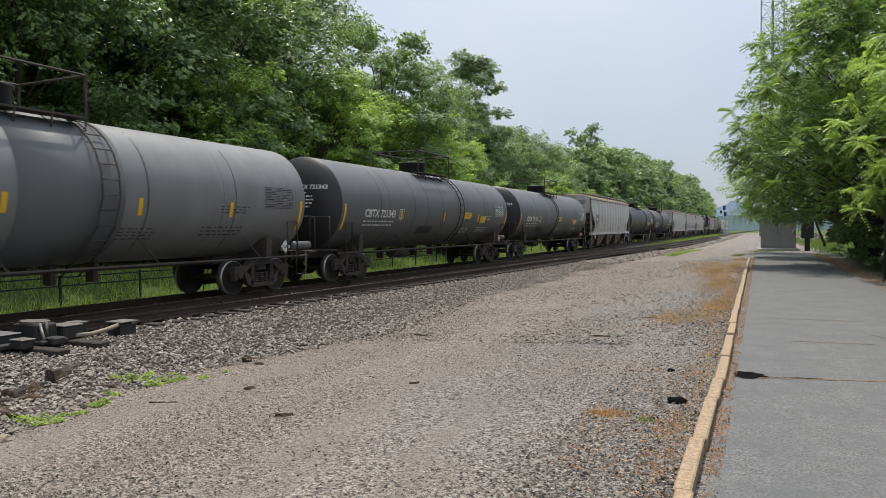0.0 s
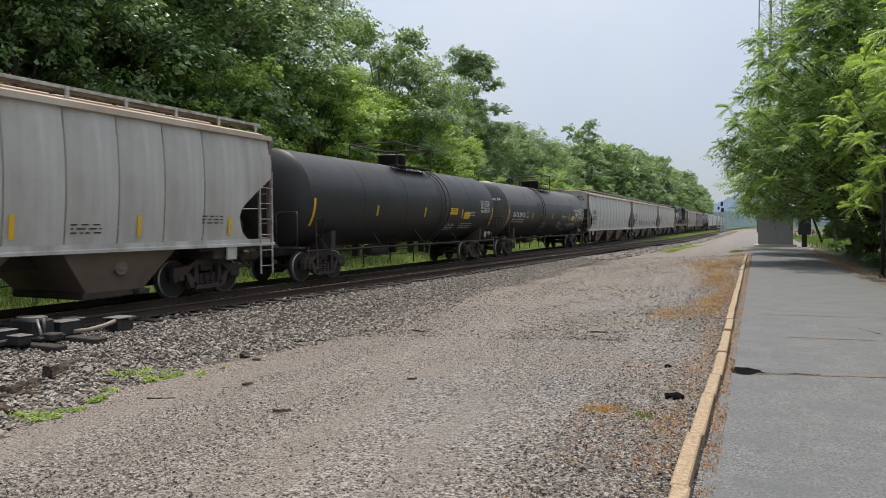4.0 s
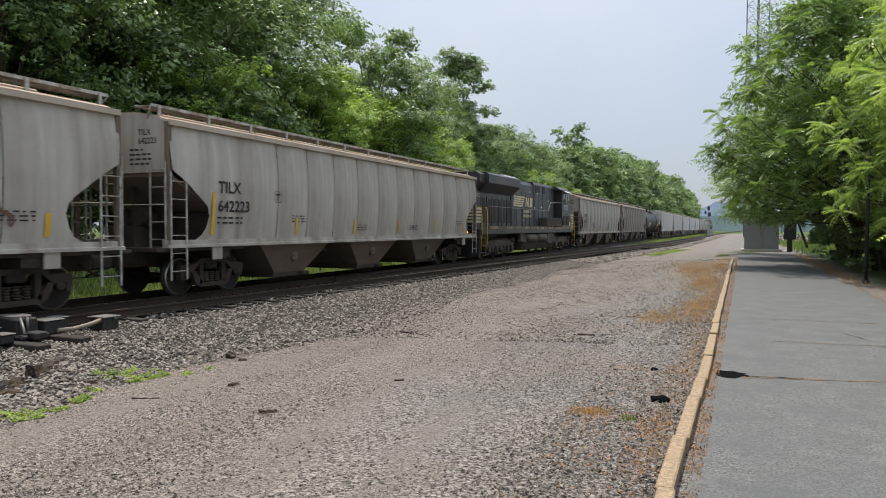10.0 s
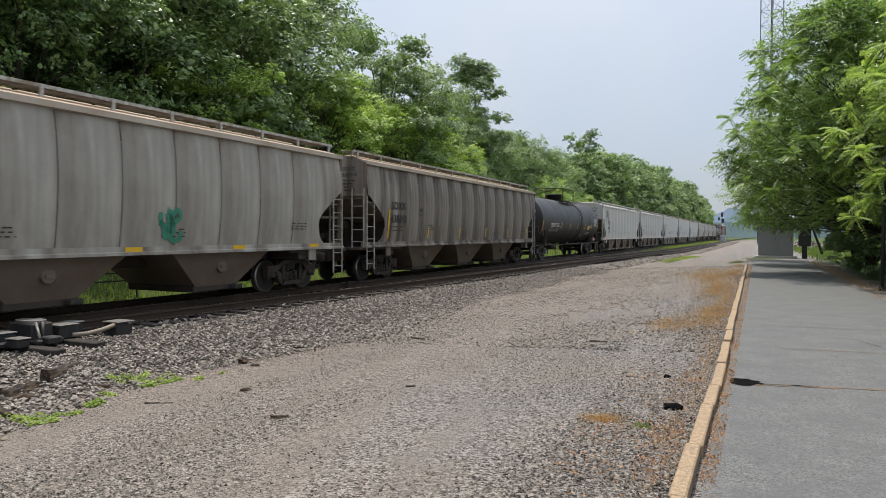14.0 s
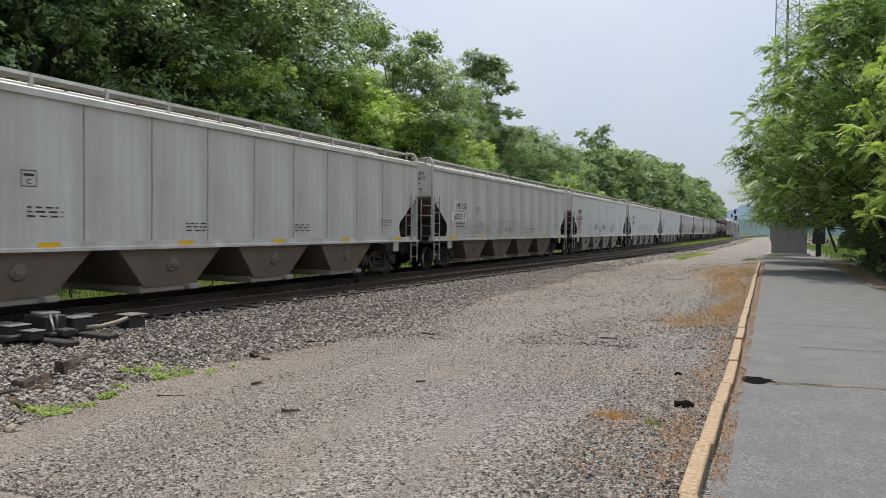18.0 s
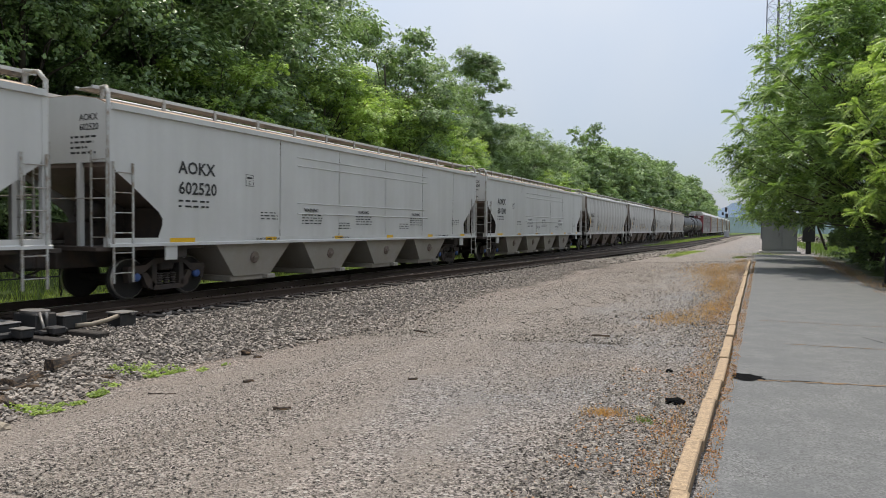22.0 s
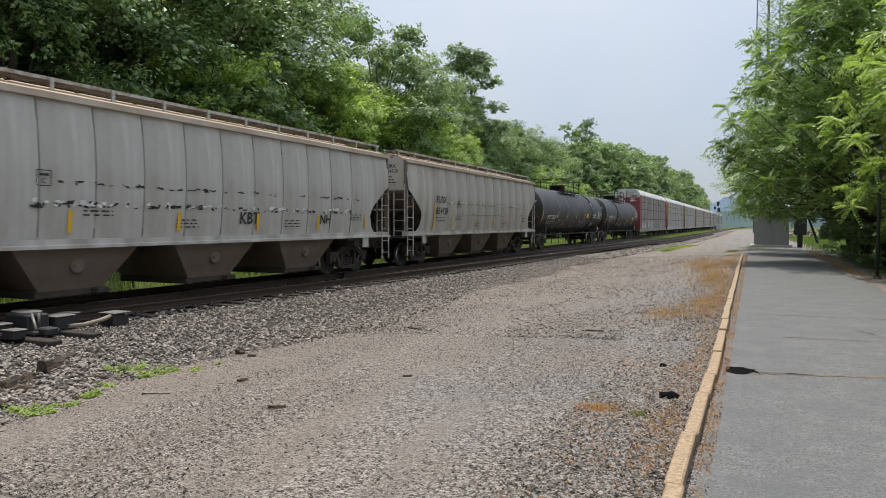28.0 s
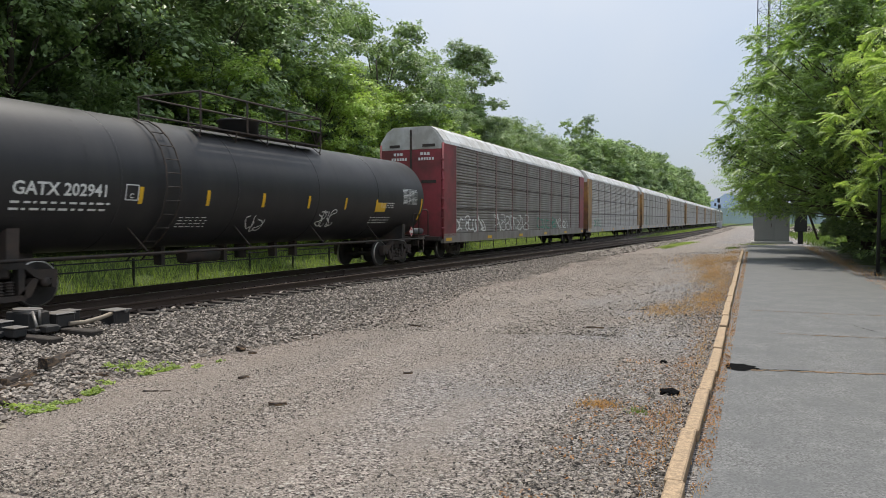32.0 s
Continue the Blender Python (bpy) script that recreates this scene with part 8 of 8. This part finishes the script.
for text, y, z in (("NON ODORIZED", 5.75, 2.66), ("LIQUEFIED", 5.95, 2.46), ("PETROLEUM", 5.9, 2.32), ("GAS", 6.28, 2.18), ("DOT-SP 21134", 7.2, 2.76), ("SR 13450", 6.95, 2.02)):
    letters(c, text, y, z, 0.115, M_white, tank_side)
bm = bmesh.new()
rngb = random.Random(5)
for k in range(7):                                  # tall rounded outlines over lower loops
    y0, w, top = 2.3 + k * 0.5, 0.52, 2.32 - 0.03 * k
    low = top - rngb.uniform(0.42, 0.6)
    stroke(bm, [(y0 - 0.03, low)] + [(y0 + w * (0.5 - 0.5 * math.cos(q * 0.524)), top - 0.22 + 0.22 * math.sin(q * 0.524)) for q in range(7)] + [(y0 + w * 0.95, low - 0.05)], 0.013, lambda z: tank_side(z) + 0.009)
    cy, cz, r = y0 + 0.2, low - 0.2, rngb.uniform(0.14, 0.26)
    stroke(bm, [(cy + r * math.cos(q * 0.524 + k), cz + 0.8 * r * math.sin(q * 0.524 + k)) for q in range(rngb.randint(8, 12))] + [(cy + 0.3, cz + 0.28)], 0.012, lambda z: tank_side(z) + 0.009)
part("spray_scrawl", bm, M_white, c, "white sprayed outlines")["kind"] = "stuff"
scrawl(c, 1.75, 1.55, 0.55, 0.4, M_white, tank_side, seed=12, loops=4, line=0.009)
scrawl(c, 5.95, 1.65, 0.7, 0.55, M_white, tank_side, seed=13, loops=5, line=0.009)
H(109.4, 130.4, M_hop_grey, "grey curve-sided covered hopper with dusty brown roof", "CEFX", "635136", text_at=1.4, roof=M_hop_roof, reflect="sill")
c = H(130.3, 151.4, M_hop_tan, "tan-grey covered hopper with blue sprayed scrawls", "SOXX", "122084", text_at=1.5, roof=M_hop_roof)
for k, y in enumerate((-5.6, -4.3, -2.4, 0.0, 2.2)):
    scrawl(c, y, 1.62, 0.75, 0.55, M_scrawl_blue, lambda z: hopper_side(True)(z) + 0.03, seed=20 + k, loops=3, line=0.03, label="blue sprayed scrawl")
scrawl(c, 5.0, 1.7, 2.4, 0.45, M_scrawl_brown, lambda z: hopper_side(True)(z) + 0.03, seed=29, loops=8, line=0.02)
H(151.4, 172.45, M_hop_tan, "dirty tan-grey covered hopper ahead of the locomotive", "TILX", "642223", text_at=1.5, roof=M_hop_roof)
loco = locomotive(21.7)
add(loco, 171.9, 193.6)
c = H(194.5, 215.45, M_hop_dirty, "grey streaked covered hopper with yellow sill strips", "CEFX", "380111", roof=M_hop_roof, reflect="sill", text_at=1.45)
scrawl(c, -4.4, 1.55, 0.9, 0.6, M_stencil, lambda z: hopper_side(True)(z) + 0.03, seed=31, loops=4, line=0.016)
scrawl(c, 2.4, 1.5, 0.6, 0.7, M_scrawl_green, lambda z: hopper_side(True)(z) + 0.03, seed=33, loops=3, line=0.06, label="green sprayed blotch")
H(215.6, 236.3, M_hop_brown, "grimy brown-streaked covered hopper", "SOXX", "638310", text_at=1.62, roof=M_hop_roof, end_paint=M_hop_brown)
c = T(236.3, 254.7, M_tank_dark, "black tank car with white reporting marks", "CBRX", "715126", panels=False, text_at=1.9, text_size=0.25, cap=M_capblue)
c = H(254.85, 275.9, M_hop_cream, "pale grey flat-sided covered hopper with sprayed tag", "VTGX", "1440", curved=False, panels=9, reflect="sill", text_at=2.24, bins=M_hop_bin)
scrawl(c, -8.6, 2.9, 1.2, 0.9, M_stencil, None, 1.55, seed=41, loops=4, line=0.02)
c = H(275.95, 296.95, M_hop_cream, "pale grey flat-sided hopper with white number panels", "HKRX", "600017", curved=False, panels=9, reflect="sill", text_at=2.15, number_at=1.92, bins=M_hop_bin)
for z in (2.51, 2.04):
    bm = bmesh.new()
    patch(bm, -8.04 if z < 2.3 else -7.78, -6.6 if z < 2.3 else -6.75, z, z + 0.36, None, 1.543, rise=0.005)
    part("number_panel", bm, M_white, c)
scrawl(c, -6.6, 1.48, 3.0, 0.42, M_scrawl_brown, None, 1.556, seed=43, loops=12, line=0.007)
scrawl(c, -3.0, 1.48, 3.2, 0.7, M_scrawl_brown, None, 1.556, seed=44, loops=11, line=0.008)
scrawl(c, 1.0, 1.5, 1.6, 0.35, M_scrawl_brown, None, 1.556, seed=46, loops=7, line=0.006)
c = H(297.05, 317.45, M_hop_light, "pale grey flat-sided hopper with red sprayed figure", "AOKX", "601162", text_at=1.45, curved=False, panels=5, reflect="sill", text_z=2.38)
bm = bmesh.new()
for cy, cz, r in ((-8.35, 2.55, 0.16), (-7.25, 2.55, 0.16), (-7.72, 2.98, 0.08), (-7.8, 1.72, 0.2), (-7.5, 1.66, 0.16), (-7.2, 1.68, 0.15)):
    stroke(bm, [(cy + r * math.cos(k * 0.524), cz + r * 1.1 * math.sin(k * 0.524)) for k in range(13)], 0.022, 1.556)
for pts in (((-8.2, 2.45), (-7.35, 2.48), (-7.55, 1.95), (-7.98, 1.92), (-8.2, 2.45)), ((-7.95, 2.5), (-7.72, 2.92), (-7.52, 2.5)), ((-8.0, 2.28), (-7.85, 2.24)), ((-7.68, 2.26), (-7.5, 2.29)), ((-8.05, 1.92), (-7.9, 1.62), (-7.6, 1.9))):
    stroke(bm, pts, 0.022, 1.556)
part("spray_scrawl", bm, M_scrawl_red, c, "red sprayed line drawing")["kind"] = "stuff"
H(317.5, 338.55, M_hop_light, "clean pale grey flat-sided covered hopper", "AOKX", "602520", curved=False, panels=5, reflect="sill", text_z=2.38, cap=M_capblue)
H(338.65, 359.35, M_hop_light, "clean pale grey flat-sided hopper with crisp black marks", "AOKX", "601200", text_at=1.5, curved=False, panels=5, reflect="sill", text_z=2.38, cap=M_capblue)
c = H(359.5, 378.0, M_hop_grey, "light grey curve-sided hopper with round black tag", "BNGX", "30181", text_at=1.26, roof=M_hop_light)
scrawl(c, -4.9, 1.5, 0.9, 0.8, M_stencil, lambda z: hopper_side(True)(z) + 0.03, seed=47, loops=4, line=0.016)
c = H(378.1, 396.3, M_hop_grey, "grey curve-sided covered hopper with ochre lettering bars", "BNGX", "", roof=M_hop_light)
scrawl(c, -2.0, 1.7, 3.6, 0.6, M_sill_tan, lambda z: hopper_side(True)(z) + 0.03, seed=49, loops=9, line=0.03)
c = H(396.45, 414.9, M_hop_grey, "grey curve-sided hopper with scuffed lower panels", "BNGX", "30288", text_at=1.36, roof=M_hop_roof)
curved_side = lambda z: hopper_side(True)(z) + 0.03
for y, z, w, h, n, m in ((-5.2, 2.45, 11.5, 0.10, 60, M_stencil), (-5.2, 2.02, 11.5, 0.14, 80, M_stencil), (-5.0, 2.05, 11.0, 0.16, 70, M_white)):
    remnants(c, y, z, w, h, n, m, curved_side, int(n + y * 10))
letters(c, "KBT", 0.6, 1.68, 0.30, M_stencil, lambda z: hopper_side(True)(z) + 0.035)
letters(c, "NH", 4.2, 1.68, 0.28, M_stencil, lambda z: hopper_side(True)(z) + 0.035)
c = H(415.0, 433.15, M_hop_tan, "dusty tan-grey covered hopper ahead of tank cars", "FURX", "854129", text_at=2.55, roof=M_hop_roof)
for y, z, w, h, n, m in ((-4.8, 2.55, 11.5, 0.10, 60, M_stencil), (-4.6, 2.57, 11.0, 0.12, 70, M_white), (-4.0, 2.08, 10.5, 0.12, 60, M_stencil), (-4.0, 2.10, 10.5, 0.12, 60, M_white)):
    remnants(c, y, z, w, h, n, m, curved_side, int(n + y * 13))
c = T(433.25, 453.95, M_tank_dark, "long black tank car with white sprayed drawings", "MTZX", "330237", panels=False, text_at=1.3, text_size=0.24, text_z=1.99, strips=(-5.65, -2.85, -0.08, 2.68, 5.5), panel_z=2.1, note_at=3.35, note_z=2.13, hazard="1075", ladder_at=4.65, platform=2.6)
for k, (y, w) in enumerate(((-5.8, 1.5), (-4.0, 1.1), (-2.6, 1.6), (-0.9, 1.2), (1.0, 1.3), (2.3, 1.75))):
    scrawl(c, y, 1.36, w, 0.62, M_white, tank_side, seed=51 + k, loops=5, line=0.009)
scrawl(c, 5.1, 2.8, 0.55, 0.75, M_white, tank_side, seed=58, loops=3, line=0.035, label="pale sprayed letters beside the ladder")
for text, z in (("NON-ODORIZED", 2.34), ("LIQUEFIED PETROLEUM GAS", 2.17)):
    letters(c, text, 5.65, z, 0.105 if z > 2.3 else 0.06, M_white, tank_side)
c = T(454.0, 474.3, M_tank_dark, "long glossy black tank car with white reporting marks", "GATX", "202941", panels=False, text_at=1.3, text_size=0.24, text_z=2.18, strips=(-4.95, -2.93, -0.85, 1.24, 3.27, 5.27), ladder_at=-4.3, platform=2.6)
scrawl(c, -1.2, 1.4, 0.7, 0.5, M_white, tank_side, seed=61, loops=3, line=0.015)
scrawl(c, 2.0, 1.5, 0.9, 0.55, M_white, tank_side, seed=62, loops=4, line=0.015)
first = autorack_car(28.4, M_auto_red, M_auto_side, "dark red autorack with grey louvred sides and white gable")
add(first, 474.2, 502.6)
plain = autorack_car(29.1, M_auto_yellow, M_auto_side2, "pale grey louvred autorack with ochre ends", False)
add(plain, 502.3, 531.4)
for k in range(2, 11):
    add(copy_thing(plain, Matrix()), 473.2 + 29.1 * k, 473.2 + 29.1 * (k + 1))


WHEEL_NEAR = 15.0                               # wheels turn while they pass this near


def motions():
    for ob, mid in CARS:
        rows = []
        for i in range(33):
            x, y, turn = main_pose(mid - SPEED * i)
            rows.append((i, pose(x, y, 0, 0, 0, turn)))
        walk(ob, rows)
        for tr in ob.children:
            if not tr.name.startswith("truck"):
                continue
            for wheel in tr.children:
                if not wheel.name.startswith("wheel") or wheel.location.x < 0:
                    continue
                at = mid + tr.location.y + wheel.location.y
                first, last = math.ceil((at - WHEEL_NEAR) / SPEED * 30), math.floor((at + WHEEL_NEAR) / SPEED * 30)
                first, last = max(0, first), min(960, last)
                if last - first < 2:
                    continue
                here, step = wheel.location.copy(), SPEED / 30 / here_radius(wheel)
                turns = [(k / 30, pose(*here, math.degrees((k - first) * step), 0, 0)) for k in range(first, last + 1)]
                if first > 0:
                    turns.insert(0, (0.0, turns[0][1]))
                if last < 960:
                    turns.append((32.0, turns[-1][1]))
                walk(wheel, turns)


def here_radius(wheel):
    return wheel.location.z

motions()
